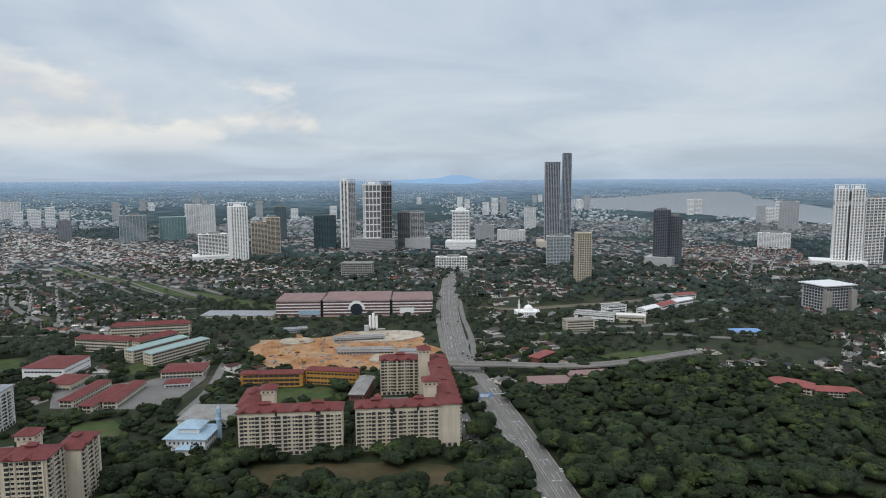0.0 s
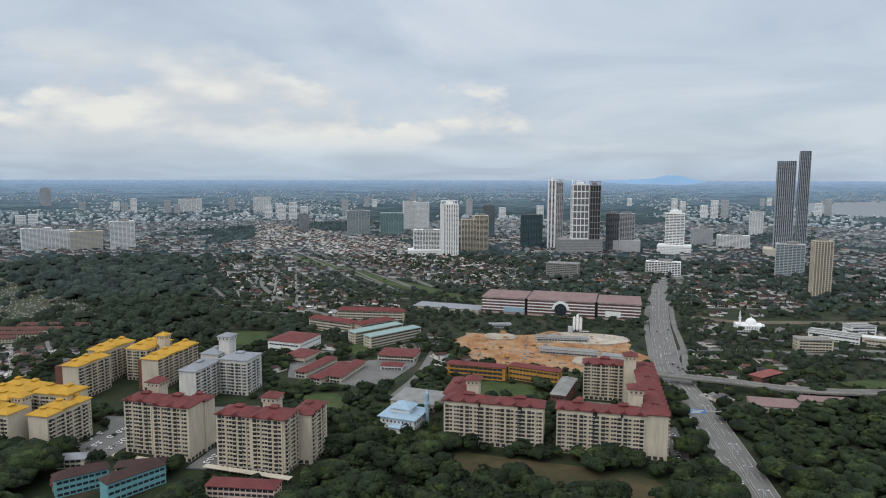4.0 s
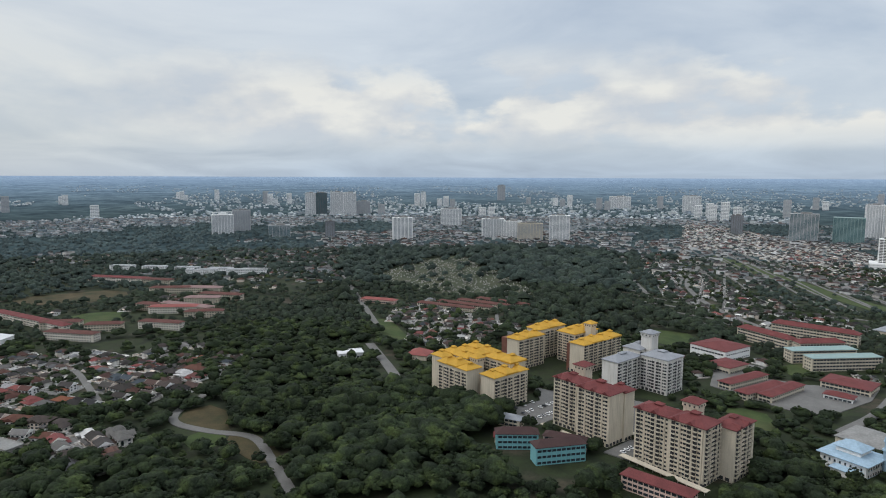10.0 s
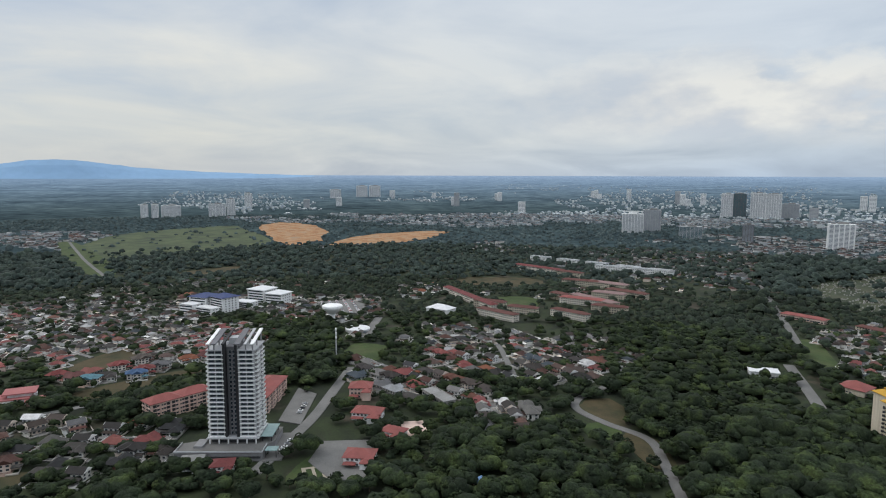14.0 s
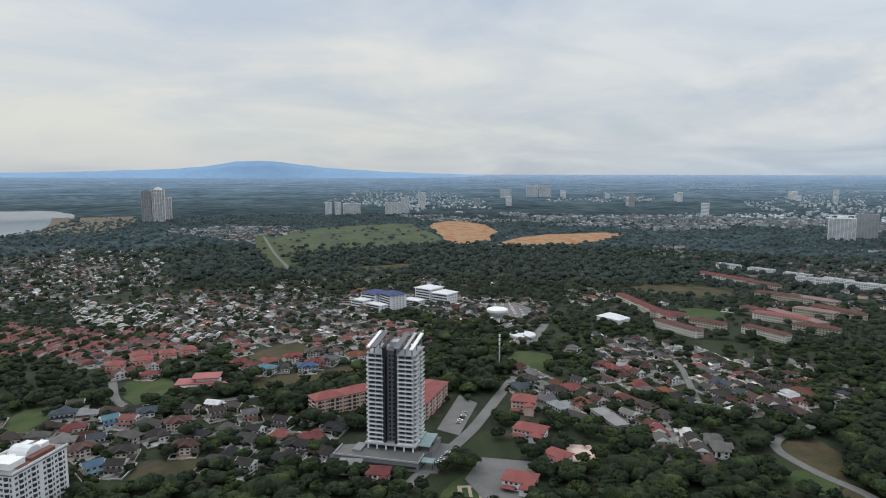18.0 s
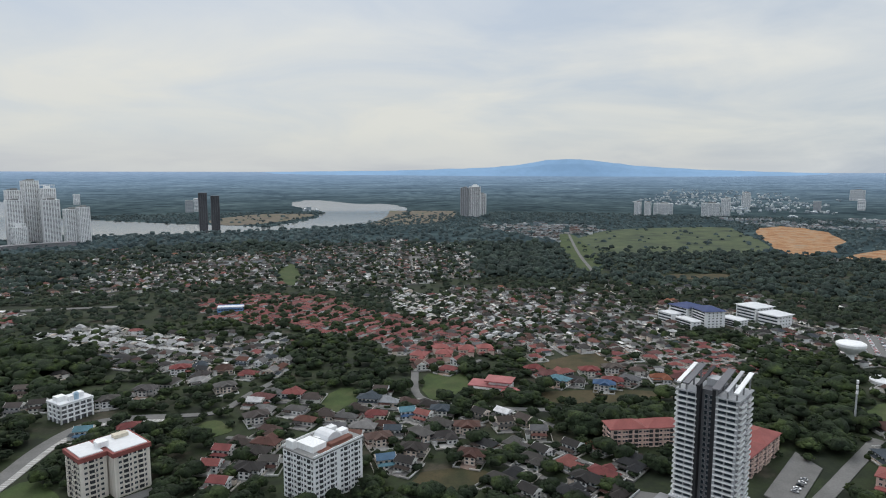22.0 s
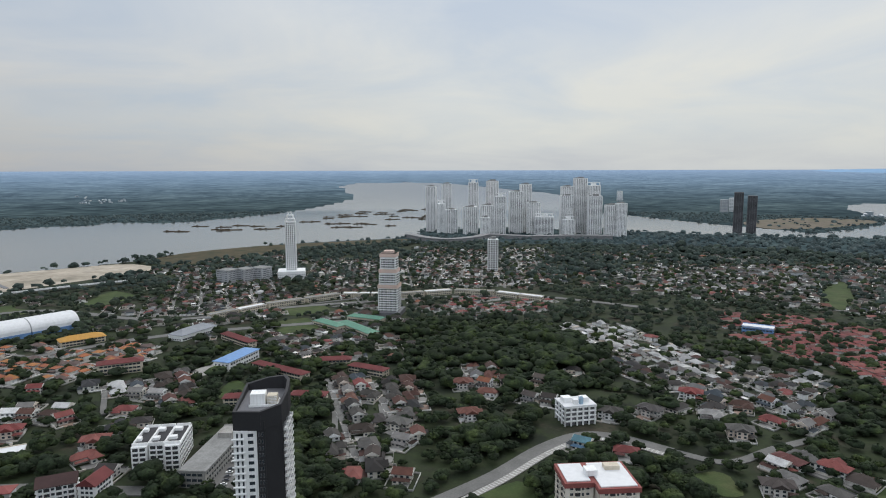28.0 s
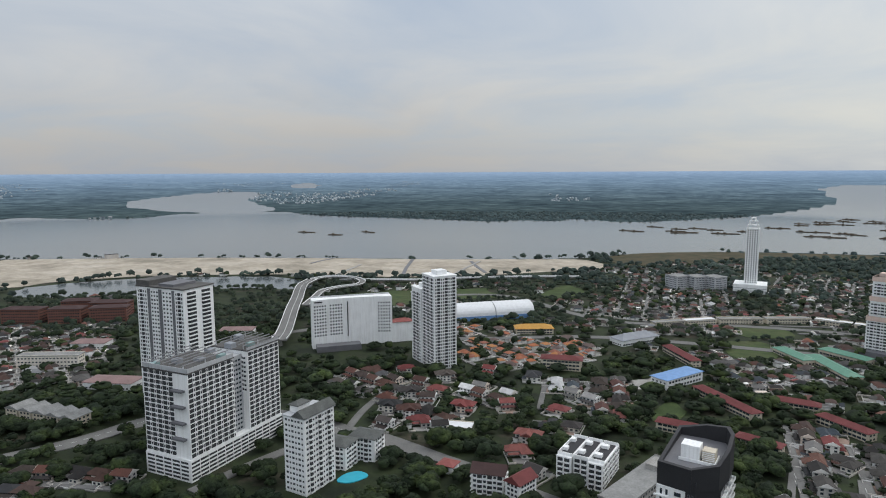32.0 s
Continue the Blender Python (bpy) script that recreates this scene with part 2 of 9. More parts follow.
M_GROUND = blend_material("ground_cover", [(0.0105, 0.0158, 0.008), (0.0155, 0.0228, 0.0098), (0.0255, 0.037, 0.013), (0.022, 0.0285, 0.013), (0.056, 0.048, 0.033)], 0.022)
M_GOLF = blend_material("fairway_grass", [(0.0336, 0.048, 0.0272), (0.06, 0.08, 0.0368), (0.084, 0.1024, 0.048)], 0.012, fine=0.3)
M_TOMBS = blend_material("cemetery_grass", [(0.0288, 0.0384, 0.0224), (0.0448, 0.056, 0.0288), (0.068, 0.0704, 0.0416)], 0.02, fine=0.4)


def plain_material(name, tones):
    """The far plain: woods, fields and built-up strips that lie flat, with haze painted in as tones bluer towards the
    skyline. The land there is bent up to the eye's height, so its pattern is laid out as on level ground seen from
    above the centre."""
    m = bpy.data.materials.new(name)
    m.use_nodes = True
    nt = m.node_tree
    b = nt.nodes["Principled BSDF"]
    b.inputs["Roughness"].default_value, b.inputs["Specular IOR Level"].default_value = 1.0, 0.0
    pos = nt.nodes.new("ShaderNodeNewGeometry").outputs["Position"]
    sep = nt.nodes.new("ShaderNodeSeparateXYZ")
    nt.links.new(pos, sep.inputs[0])

    def calc(op, a, c):
        n = nt.nodes.new("ShaderNodeMath")
        n.operation = op
        for k, v in enumerate((a, c)):
            if isinstance(v, (int, float)):
                n.inputs[k].default_value = v
            else:
                nt.links.new(v, n.inputs[k])
        return n.outputs[0]

    level = nt.nodes.new("ShaderNodeVectorMath")
    level.operation = "SCALE"
    nt.links.new(pos, level.inputs[0])
    nt.links.new(calc("DIVIDE", 190.0, calc("MAXIMUM", calc("SUBTRACT", 190.0, sep.outputs[2]), 6.0)), level.inputs["Scale"])

    def tex(scale, detail, rough):
        n = nt.nodes.new("ShaderNodeTexNoise")
        n.inputs["Scale"].default_value, n.inputs["Detail"].default_value, n.inputs["Roughness"].default_value = scale, detail, rough
        nt.links.new(level.outputs[0], n.inputs["Vector"])
        return n.outputs[0]

    def stops(fac, pairs):
        r = nt.nodes.new("ShaderNodeValToRGB")
        e = r.color_ramp.elements
        while len(e) < len(pairs):
            e.new(0.5)
        for q, (p, c) in zip(e, pairs):
            q.position, q.color = p, (*c, 1)
        nt.links.new(fac, r.inputs[0])
        return r.outputs[0]

    def times(a, c):
        n = nt.nodes.new("ShaderNodeMix")
        n.data_type, n.blend_type = "RGBA", "MULTIPLY"
        n.inputs[0].default_value = 1.0
        nt.links.new(a, n.inputs[6])
        nt.links.new(c, n.inputs[7])
        return n.outputs[2]

    # haze goes into the base colour by height
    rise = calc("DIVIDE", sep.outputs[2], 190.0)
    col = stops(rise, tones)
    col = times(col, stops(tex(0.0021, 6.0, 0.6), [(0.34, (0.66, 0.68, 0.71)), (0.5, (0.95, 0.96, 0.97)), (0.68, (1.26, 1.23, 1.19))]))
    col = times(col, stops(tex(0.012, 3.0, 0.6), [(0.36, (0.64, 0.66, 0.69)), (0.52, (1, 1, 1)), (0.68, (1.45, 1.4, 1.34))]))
    nt.links.new(col, b.inputs["Base Color"])
    return m


PLAIN_HAZE_TONES = [(0.0, (0.056, 0.081, 0.086)), (0.15, (0.078, 0.112, 0.126)), (0.4, (0.128, 0.182, 0.222)), (0.75, (0.210, 0.295, 0.385)), (0.97, (0.30, 0.40, 0.53))]
M_PLAIN = plain_material("hazed_far_plain", PLAIN_HAZE_TONES)
# far town walls and roofs, paled and blued to paint in haze
M_SKYLINE = material("hazed_far_town", (0.30, 0.33, 0.35), 0.9, tints=[(0.30, 0.35, 0.38), (0.41, 0.46, 0.48), (0.24, 0.29, 0.33), (0.52, 0.55, 0.56)], by="island")
M_MUD = blend_material("tidal_mud", [(0.104, 0.088, 0.064), (0.144, 0.12, 0.088), (0.096, 0.096, 0.056)], 0.01, fine=0.2)
M_LAWN = blend_material("mown_grass", [(0.033, 0.055, 0.0155), (0.048, 0.072, 0.021), (0.064, 0.077, 0.029)], 0.03, fine=0.8)
M_MEADOW = blend_material("dry_meadow", [(0.031, 0.036, 0.015), (0.060, 0.050, 0.023), (0.086, 0.065, 0.034)], 0.03, fine=0.8)
M_SOIL = blend_material("bare_orange_soil", [(0.24, 0.112, 0.044), (0.32, 0.16, 0.068), (0.368, 0.224, 0.12), (0.288, 0.216, 0.144)], 0.025, fine=0.4)
M_SAND = blend_material("reclaimed_sand", [(0.26, 0.23, 0.18), (0.40, 0.35, 0.28), (0.46, 0.41, 0.34)], 0.01, fine=0.1)
M_ASPHALT = material("asphalt", (0.168, 0.164, 0.156), 0.9, var=0.14, scale=0.05, fine=1.2)
M_STREET = material("worn_street", (0.16, 0.1576, 0.1504), 0.9, var=0.16, scale=0.06, fine=1.0)
M_CONCRETE = material("concrete", (0.34, 0.33, 0.31), 0.85, var=0.15, scale=0.1, fine=1.5, streak=0.25)
M_LINE = material("road_paint", (0.55, 0.55, 0.53), 0.7, var=0.1)
M_WHITE = material("white_painted_wall", (0.87, 0.875, 0.87), 0.7, var=0.05, scale=0.1, fine=1.5, streak=0.14)
M_CREAM = material("cream_painted_wall", (0.60, 0.54, 0.435), 0.75, var=0.07, scale=0.1, fine=1.5, streak=0.22)
M_GREYW = material("grey_painted_wall", (0.46, 0.47, 0.485), 0.75, var=0.08, scale=0.1, fine=1.5, streak=0.2)
M_DARKW = material("charcoal_wall", (0.03, 0.03, 0.033), 0.6, var=0.1, scale=0.1, fine=1.5)
M_DKGREY = material("dark_grey_wall", (0.15, 0.15, 0.16), 0.6, var=0.1, scale=0.1, fine=1.5)
M_CREAMW = material("pale_cream_wall", (0.76, 0.71, 0.63), 0.75, var=0.06, scale=0.1, fine=1.5, streak=0.2)
M_OFFW = material("weathered_offwhite_wall", (0.66, 0.65, 0.62), 0.75, var=0.07, scale=0.1, fine=1.5, streak=0.25)
M_CYAN = material("turquoise_wall", (0.20, 0.46, 0.50), 0.7, var=0.06, streak=0.1)
M_ROOF_UMBER = material("dark_umber_roof", (0.06, 0.0336, 0.032), 0.8, var=0.15, scale=0.12, fine=1.6)
M_MIDGREY = material("mid_grey_wall", (0.24, 0.24, 0.245), 0.7, var=0.1, scale=0.2, fine=1.5)
M_MALLW = material("dull_pink_cladding", (0.47, 0.35, 0.33), 0.75, var=0.08, scale=0.1, fine=1.5, streak=0.15)
M_MALLBAND = material("dark_brown_cladding", (0.12, 0.068, 0.064), 0.7, var=0.1, scale=0.1, fine=1.5)
M_ROOF_GREEN = material("green_sheet_roof", (0.096, 0.24, 0.168), 0.5, var=0.1)
M_DUSTY = material("dusty_pink_roof", (0.24, 0.16, 0.152), 0.8, var=0.12, scale=0.1, fine=1.0)
M_PINKW = material("pink_render_wall", (0.70, 0.53, 0.46), 0.75, var=0.07, scale=0.1, fine=1.5, streak=0.15)
M_STEEL = material("steel_blue_cladding", (0.36, 0.39, 0.43), 0.5, var=0.08, scale=0.1, fine=1.5)
M_BLUEBLACK = material("blue_black_glazing", (0.04, 0.05, 0.065), 0.25, var=0.15, scale=0.05)
M_SLATEW = material("slate_grey_wall", (0.125, 0.137, 0.16), 0.6, var=0.1, scale=0.1, fine=1.5)
M_BRICK = material("brown_brick_wall", (0.176, 0.08, 0.06), 0.8, var=0.12, scale=0.2, fine=2)
M_YELW = material("ochre_wall", (0.50, 0.27, 0.065), 0.75, var=0.08, streak=0.15)
M_GLASS = material("window_glass", (0.035, 0.045, 0.055), 0.12, var=0.2, scale=0.05)
M_BLUEGLASS = material("blue_green_glass", (0.07, 0.14, 0.16), 0.1, var=0.2, scale=0.03)
M_FRAME = material("window_frame", (0.34, 0.34, 0.33), 0.6)
# flat dark tone painted as shade inside balconies and openings; also tower glazing
M_SHADE = material("dark_opening_shade", (0.045, 0.0474, 0.051), 0.8, var=0.2, scale=0.4)
M_ROOF_RED = material("red_tile_roof", (0.152, 0.043, 0.042), 0.8, var=0.16, scale=0.12, fine=1.6, streak=0.1)
M_ROOF_RUST = material("rust_brown_roof", (0.116, 0.0496, 0.0416), 0.8, var=0.15, scale=0.12, fine=1.6)
M_ROOF_YEL = material("yellow_tile_roof", (0.52, 0.30, 0.04), 0.75, var=0.1, scale=0.12, fine=1.6, streak=0.1)
M_ROOF_GREY = material("grey_tile_roof", (0.264, 0.28, 0.304), 0.75, var=0.12, scale=0.12, fine=1.6)
M_ROOF_PINK = material("dusty_pink_tile_roof", (0.352, 0.132, 0.128), 0.8, var=0.12, scale=0.12, fine=1.6)
M_ROOF_SALMON = material("salmon_tile_roof", (0.255, 0.084, 0.075), 0.8, var=0.14, scale=0.12, fine=1.6)
M_ROOF_FLAT = material("flat_roof_concrete", (0.24, 0.24, 0.232), 0.9, var=0.2, scale=0.12, fine=0.8)
M_ROOF_DARK = material("weathered_dark_roof", (0.10, 0.097, 0.093), 0.9, var=0.25, scale=0.12, fine=0.8)
M_ROOF_WHITE = material("white_sheet_roof", (0.70, 0.71, 0.72), 0.5, var=0.06)
M_ROOF_TEAL = material("teal_sheet_roof", (0.256, 0.36, 0.352), 0.5, var=0.08)
M_ROOF_BLUE = material("blue_sheet_roof", (0.16, 0.30, 0.55), 0.5, var=0.08)
M_ROOF_NAVY = material("navy_tile_roof", (0.048, 0.068, 0.16), 0.7, var=0.1, scale=0.12, fine=1.6)
M_FARGLASS = material("hazed_far_glazing", (0.30, 0.33, 0.36), 0.35, var=0.12, scale=0.05)
M_BLUEW = material("pale_blue_wall", (0.33, 0.46, 0.57), 0.7, var=0.1, streak=0.15)
M_WATER = material("strait_water", (0.10, 0.115, 0.12), 0.16, var=0.06, scale=0.004, fine=0.03)

ROOFS = dict(
    red=[(0.178, 0.046, 0.043), (0.192, 0.058, 0.052), (0.150, 0.041, 0.039), (0.205, 0.074, 0.063), (0.112, 0.044, 0.041), (0.180, 0.053, 0.050)],
    orange=[(0.216, 0.08, 0.044), (0.068, 0.056, 0.052), (0.128, 0.056, 0.0448), (0.16, 0.08, 0.06), (0.056, 0.0496, 0.048), (0.152, 0.064, 0.0496), (0.112, 0.112, 0.116), (0.088, 0.056, 0.048)],
    bright=[(0.336, 0.12, 0.052), (0.288, 0.104, 0.056), (0.36, 0.16, 0.064), (0.24, 0.096, 0.064), (0.112, 0.08, 0.072)],
    brown=[(0.096, 0.052, 0.04), (0.128, 0.064, 0.0496), (0.072, 0.0512, 0.044), (0.112, 0.092, 0.08), (0.144, 0.06, 0.044), (0.056, 0.0496, 0.048)],
    dark=[(0.044, 0.04, 0.0384), (0.06, 0.0512, 0.0464), (0.08, 0.06, 0.0496), (0.104, 0.096, 0.088), (0.04, 0.0416, 0.0448), (0.12, 0.056, 0.044), (0.16, 0.152, 0.144)],
    mixed=[(0.056, 0.0496, 0.048), (0.128, 0.056, 0.0448), (0.088, 0.068, 0.06), (0.16, 0.068, 0.048), (0.144, 0.14, 0.136), (0.052, 0.0528, 0.0576), (0.104, 0.064, 0.0536), (0.24, 0.232, 0.224), (0.068, 0.088, 0.108)],
    pale=[(0.136, 0.132, 0.124), (0.06, 0.0544, 0.052), (0.112, 0.068, 0.056), (0.208, 0.2, 0.192), (0.08, 0.0736, 0.072), (0.136, 0.072, 0.056), (0.288, 0.28, 0.272)],
    white=[(0.58, 0.58, 0.57), (0.46, 0.46, 0.46), (0.26, 0.27, 0.28), (0.62, 0.62, 0.62)],
    # greyed, bluish roof tints with haze painted in
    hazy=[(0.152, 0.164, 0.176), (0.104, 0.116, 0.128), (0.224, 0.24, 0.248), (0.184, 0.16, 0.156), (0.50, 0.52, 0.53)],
)
for _k, _f in (("dark", 0.55), ("mixed", 0.68), ("brown", 0.72), ("pale", 0.85), ("orange", 0.9)):
    ROOFS[_k] = [tuple(q * (_f if max(c) < 0.25 else 1) for q in c) for c in ROOFS[_k]]
ROOFS["blue"] = [(0.05, 0.10, 0.19), (0.09, 0.19, 0.23), (0.07, 0.13, 0.20)]
TOWNWALLS = [(0.62, 0.62, 0.62), (0.48, 0.49, 0.50), (0.72, 0.72, 0.72), (0.54, 0.51, 0.48), (0.42, 0.44, 0.46)]
M_TOWNWALL = material("town_wall_far", TOWNWALLS[0], 0.8, tints=TOWNWALLS, by="island", var=0.1, scale=0.1)
WALLS = [(0.78, 0.78, 0.77), (0.72, 0.69, 0.63), (0.84, 0.84, 0.84), (0.64, 0.62, 0.59), (0.72, 0.62, 0.54), (0.80, 0.79, 0.75)]
M_HOUSEWALL = material("house_wall", WALLS[0], 0.8, tints=WALLS, by="object", var=0.06, streak=0.12)
M_HOUSEWALL_I = material("house_wall_far", WALLS[0], 0.8, tints=WALLS, by="island", var=0.08, streak=0.2)
M_HROOF = {k: material("house_roof_" + k, v[0], 0.8, tints=v, by="object", var=0.18, scale=0.2, fine=2.0, streak=0.15) for k, v in ROOFS.items()}
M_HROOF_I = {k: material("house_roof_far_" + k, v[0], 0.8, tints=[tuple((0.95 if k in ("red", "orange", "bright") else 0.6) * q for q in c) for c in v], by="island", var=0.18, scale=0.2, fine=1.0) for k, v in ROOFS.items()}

# ---- building kit ----
CENTRE = (-65.0, -75.0)


def terrain(x, y):
    """Height of the land: flat, then bent up to the camera's eye height to fit its horizon."""
    r = np.hypot(np.asarray(x) - CENTRE[0], np.asarray(y) - CENTRE[1])
    return 184.0 * np.clip((r - 3000.0) / 1800.0, 0, 1) ** 1.5


class Kit:
    def __init__(self):
        self.v, self.f, self.m = [], [], []

    def add(self, pts, faces, mi=0):
        n = len(self.v)
        self.v += [tuple(p) for p in pts]
        self.f += [tuple(n + i for i in q) for q in faces]
        self.m += [mi] * len(faces)
        return self

    def box(self, x0, y0, z0, x1, y1, z1, mi=0):
        p = [(x, y, z) for z in (z0, z1) for x, y in ((x0, y0), (x1, y0), (x1, y1), (x0, y1))]
        return self.add(p, [(3, 2, 1, 0), (4, 5, 6, 7), (0, 1, 5, 4), (1, 2, 6, 5), (2, 3, 7, 6), (3, 0, 4, 7)], mi)

    def cbox(self, cx, cy, z0, w, d, h, mi=0):
        return self.box(cx - w / 2, cy - d / 2, z0, cx + w / 2, cy + d / 2, z0 + h, mi)

    def prism(self, poly, z0, z1, mi=0, cap=True):
        n = len(poly)
        p = [(x, y, z0) for x, y in poly] + [(x, y, z1) for x, y in poly]
        q = [(i, (i + 1) % n, n + (i + 1) % n, n + i) for i in range(n)]
        return self.add(p, q + ([tuple(range(n, 2 * n)), tuple(range(n - 1, -1, -1))] if cap else []), mi)

    def ring(self, cx, cy, rings, n=16, mi=0, squash=1.0):
        """Round body from (radius, height) rings."""
        p = [(cx + r * math.cos(2 * math.pi * k / n), cy + squash * r * math.sin(2 * math.pi * k / n), z) for r, z in rings for k in range(n)]
        q = [(a * n + k, a * n + (k + 1) % n, (a + 1) * n + (k + 1) % n, (a + 1) * n + k) for a in range(len(rings) - 1) for k in range(n)]
        return self.add(p, q + [tuple(range((len(rings) - 1) * n, len(rings) * n)), tuple(range(n - 1, -1, -1))], mi)

    def hip(self, x0, y0, x1, y1, z, h, mi=0, t=0.35, gable=False):
        """Hipped (or gabled) roof with an eave of thickness t."""
        self.box(x0, y0, z - t, x1, y1, z, mi)
        w, d = x1 - x0, y1 - y0
        if w >= d:
            k = 0 if gable else min(d / 2, w / 2 - 0.05)
            a, b = (x0 + k, (y0 + y1) / 2, z + h), (x1 - k, (y0 + y1) / 2, z + h)
            f = [(0, 1, 5, 4), (2, 3, 4, 5), (1, 2, 5), (3, 0, 4)]
        else:
            k = 0 if gable else min(w / 2, d / 2 - 0.05)
            a, b = ((x0 + x1) / 2, y0 + k, z + h), ((x0 + x1) / 2, y1 - k, z + h)
            f = [(1, 2, 5, 4), (3, 0, 4, 5), (0, 1, 4), (2, 3, 5)]
        e = z + 0.004
        return self.add([(x0, y0, e), (x1, y0, e), (x1, y1, e), (x0, y1, e), a, b], f, mi)

    def mesh(self, name, mats):
        me = bpy.data.meshes.new(name)
        me.from_pydata(self.v, [], self.f)
        for m in (mats if isinstance(mats, (list, tuple)) else [mats]):
            me.materials.append(m)
        if any(self.m):
            me.polygons.foreach_set("material_index", self.m)
        me.update()
        return me

    def template(self):
        return (np.array(self.v, float), np.array([i for q in self.f for i in q], np.int32), np.array([len(q) for q in self.f], np.int32), np.array(self.m, np.int32))


def thing(name, x, y, z=None, yaw=0.0, label="", category="", group="", kind=""):
    """The Empty at a thing's base; terrain height where z is not given."""
    ob = new(name)
    ob.empty_display_size = 1.0
    ob.matrix_world = pose(x, y, float(terrain(x, y)) if z is None else z, 0, 0, yaw)
    return tagged(ob, label, category, group, kind)


def part(name, kit, mats, parent, label="", at=None, spin=0.0):
    """One mesh under a thing or a part; kit may be a ready mesh."""
    me = kit if isinstance(kit, bpy.types.Mesh) else kit.mesh(name, mats)
    ob = new(name, me)
    ob.parent = parent
    if at is not None:
        ob.matrix_basis = pose(*at, 0, 0, spin)
    return tagged(ob, label)


def solo(name, kit, mats, label="", category="", group="", kind=""):
    return tagged(new(name, kit.mesh(name, mats)), label, category, group, kind)


def stamped(name, sets, mats, label="", category="", kind="stuff", smooth=False):
    """One joined mesh: sets of (template, places), a place being x, y, z, yaw in radians, three scales."""
    vs, ls, ts, ms, off = [], [], [], [], 0
    for (v, l, t, m), pl in sets:
        pl = np.asarray(pl, float)
        if not len(pl):
            continue
        c, s = np.cos(pl[:, 3])[:, None], np.sin(pl[:, 3])[:, None]
        x, y, z = (v[None, :, k] * pl[:, 4 + k][:, None] for k in range(3))
        w = np.stack([c * x - s * y + pl[:, 0][:, None], s * x + c * y + pl[:, 1][:, None], z + pl[:, 2][:, None]], -1)
        n = len(pl)
        vs.append(w.reshape(-1, 3))
        ls.append((l[None] + off + len(v) * np.arange(n)[:, None]).ravel())
        ts.append(np.tile(t, n))
        ms.append(np.tile(m, n))
        off += n * len(v)
    V, L, T, Mi = np.concatenate(vs), np.concatenate(ls), np.concatenate(ts), np.concatenate(ms)
    me = bpy.data.meshes.new(name)
    me.vertices.add(len(V)), me.loops.add(len(L)), me.polygons.add(len(T))
    me.vertices.foreach_set("co", V.astype(np.float32).ravel())
    me.loops.foreach_set("vertex_index", L.astype(np.int32))
    me.polygons.foreach_set("loop_start", (np.cumsum(T) - T).astype(np.int32))
    for m in mats:
        me.materials.append(m)
    me.polygons.foreach_set("material_index", Mi.astype(np.int32))
    if smooth:
        me.polygons.foreach_set("use_smooth", np.ones(len(T), bool))
    me.update(calc_edges=True)
    return tagged(new(name, me), label, category, "", kind)


def smooth_line(pts, n=6):
    """Catmull-Rom through the points."""
    p = [np.array(q, float) for q in pts]
    p = [2 * p[0] - p[1]] + p + [2 * p[-1] - p[-2]]
    out = []
    for a, b, c, d in zip(p, p[1:], p[2:], p[3:]):
        for k in range(n):
            t = k / n
            out.append(0.5 * (2 * b + (c - a) * t + (2 * a - 5 * b + 4 * c - d) * t * t + (3 * b - a - 3 * c + d) * t ** 3))
    return out + [p[-2]]


def smooth_ring(pts, n=2):
    p = [np.array(q, float) for q in pts]
    for _ in range(n):
        p = [q for a, b in zip(p, p[1:] + p[:1]) for q in (0.78 * a + 0.22 * b, 0.22 * a + 0.78 * b)]
    return p


def inside(poly, x, y):
    x, y = np.asarray(x, float), np.asarray(y, float)
    r = np.zeros(np.broadcast(x, y).shape, bool)
    n = len(poly)
    for i in range(n):
        (ax, ay), (bx, by) = poly[i], poly[(i + 1) % n]
        if ay == by:
            continue
        r ^= ((ay > y) != (by > y)) & (x < (bx - ax) * (y - ay) / (by - ay) + ax)
    return r


def signed_gap(poly, x, y):
    """Distance to the outline, positive inside."""
    d = np.full(np.broadcast(x, y).shape, 1e9)
    n = len(poly)
    for i in range(n):
        (ax, ay), (bx, by) = poly[i], poly[(i + 1) % n]
        vx, vy = bx - ax, by - ay
        t = np.clip(((x - ax) * vx + (y - ay) * vy) / max(vx * vx + vy * vy, 1e-9), 0, 1)
        d = np.minimum(d, np.hypot(x - ax - t * vx, y - ay - t * vy))
    return np.where(inside(poly, x, y), d, -d)


# what is taken on the plan, in cells of 4 m
CELL, HALF = 4.0, 2800
GRID_N = int(2 * HALF / CELL)
TAKEN = np.zeros((GRID_N, GRID_N), bool)
WOODS = []
UNBUILT = []  # woods without houses
_gx = np.arange(GRID_N) * CELL - HALF + CELL / 2


def take(poly):
    xs, ys = [p[0] for p in poly], [p[1] for p in poly]
    i0, i1 = (max(0, int((min(xs) + HALF) / CELL) - 1), min(GRID_N, int((max(xs) + HALF) / CELL) + 2))
    j0, j1 = (max(0, int((min(ys) + HALF) / CELL) - 1), min(GRID_N, int((max(ys) + HALF) / CELL) + 2))
    if i1 > i0 and j1 > j0:
        TAKEN[i0:i1, j0:j1] |= inside(poly, _gx[i0:i1][:, None], _gx[j0:j1][None, :])


def take_rect(x, y, w, d, yaw, grow=2.0):
    c, s = math.cos(radians(yaw)), math.sin(radians(yaw))
    a, b = w / 2 + grow, d / 2 + grow
    take([(x + c * u - s * v, y + s * u + c * v) for u, v in ((-a, -b), (a, -b), (a, b), (-a, b))])


def free(x, y):
    i = ((np.asarray(x) + HALF) / CELL).astype(int)
    j = ((np.asarray(y) + HALF) / CELL).astype(int)
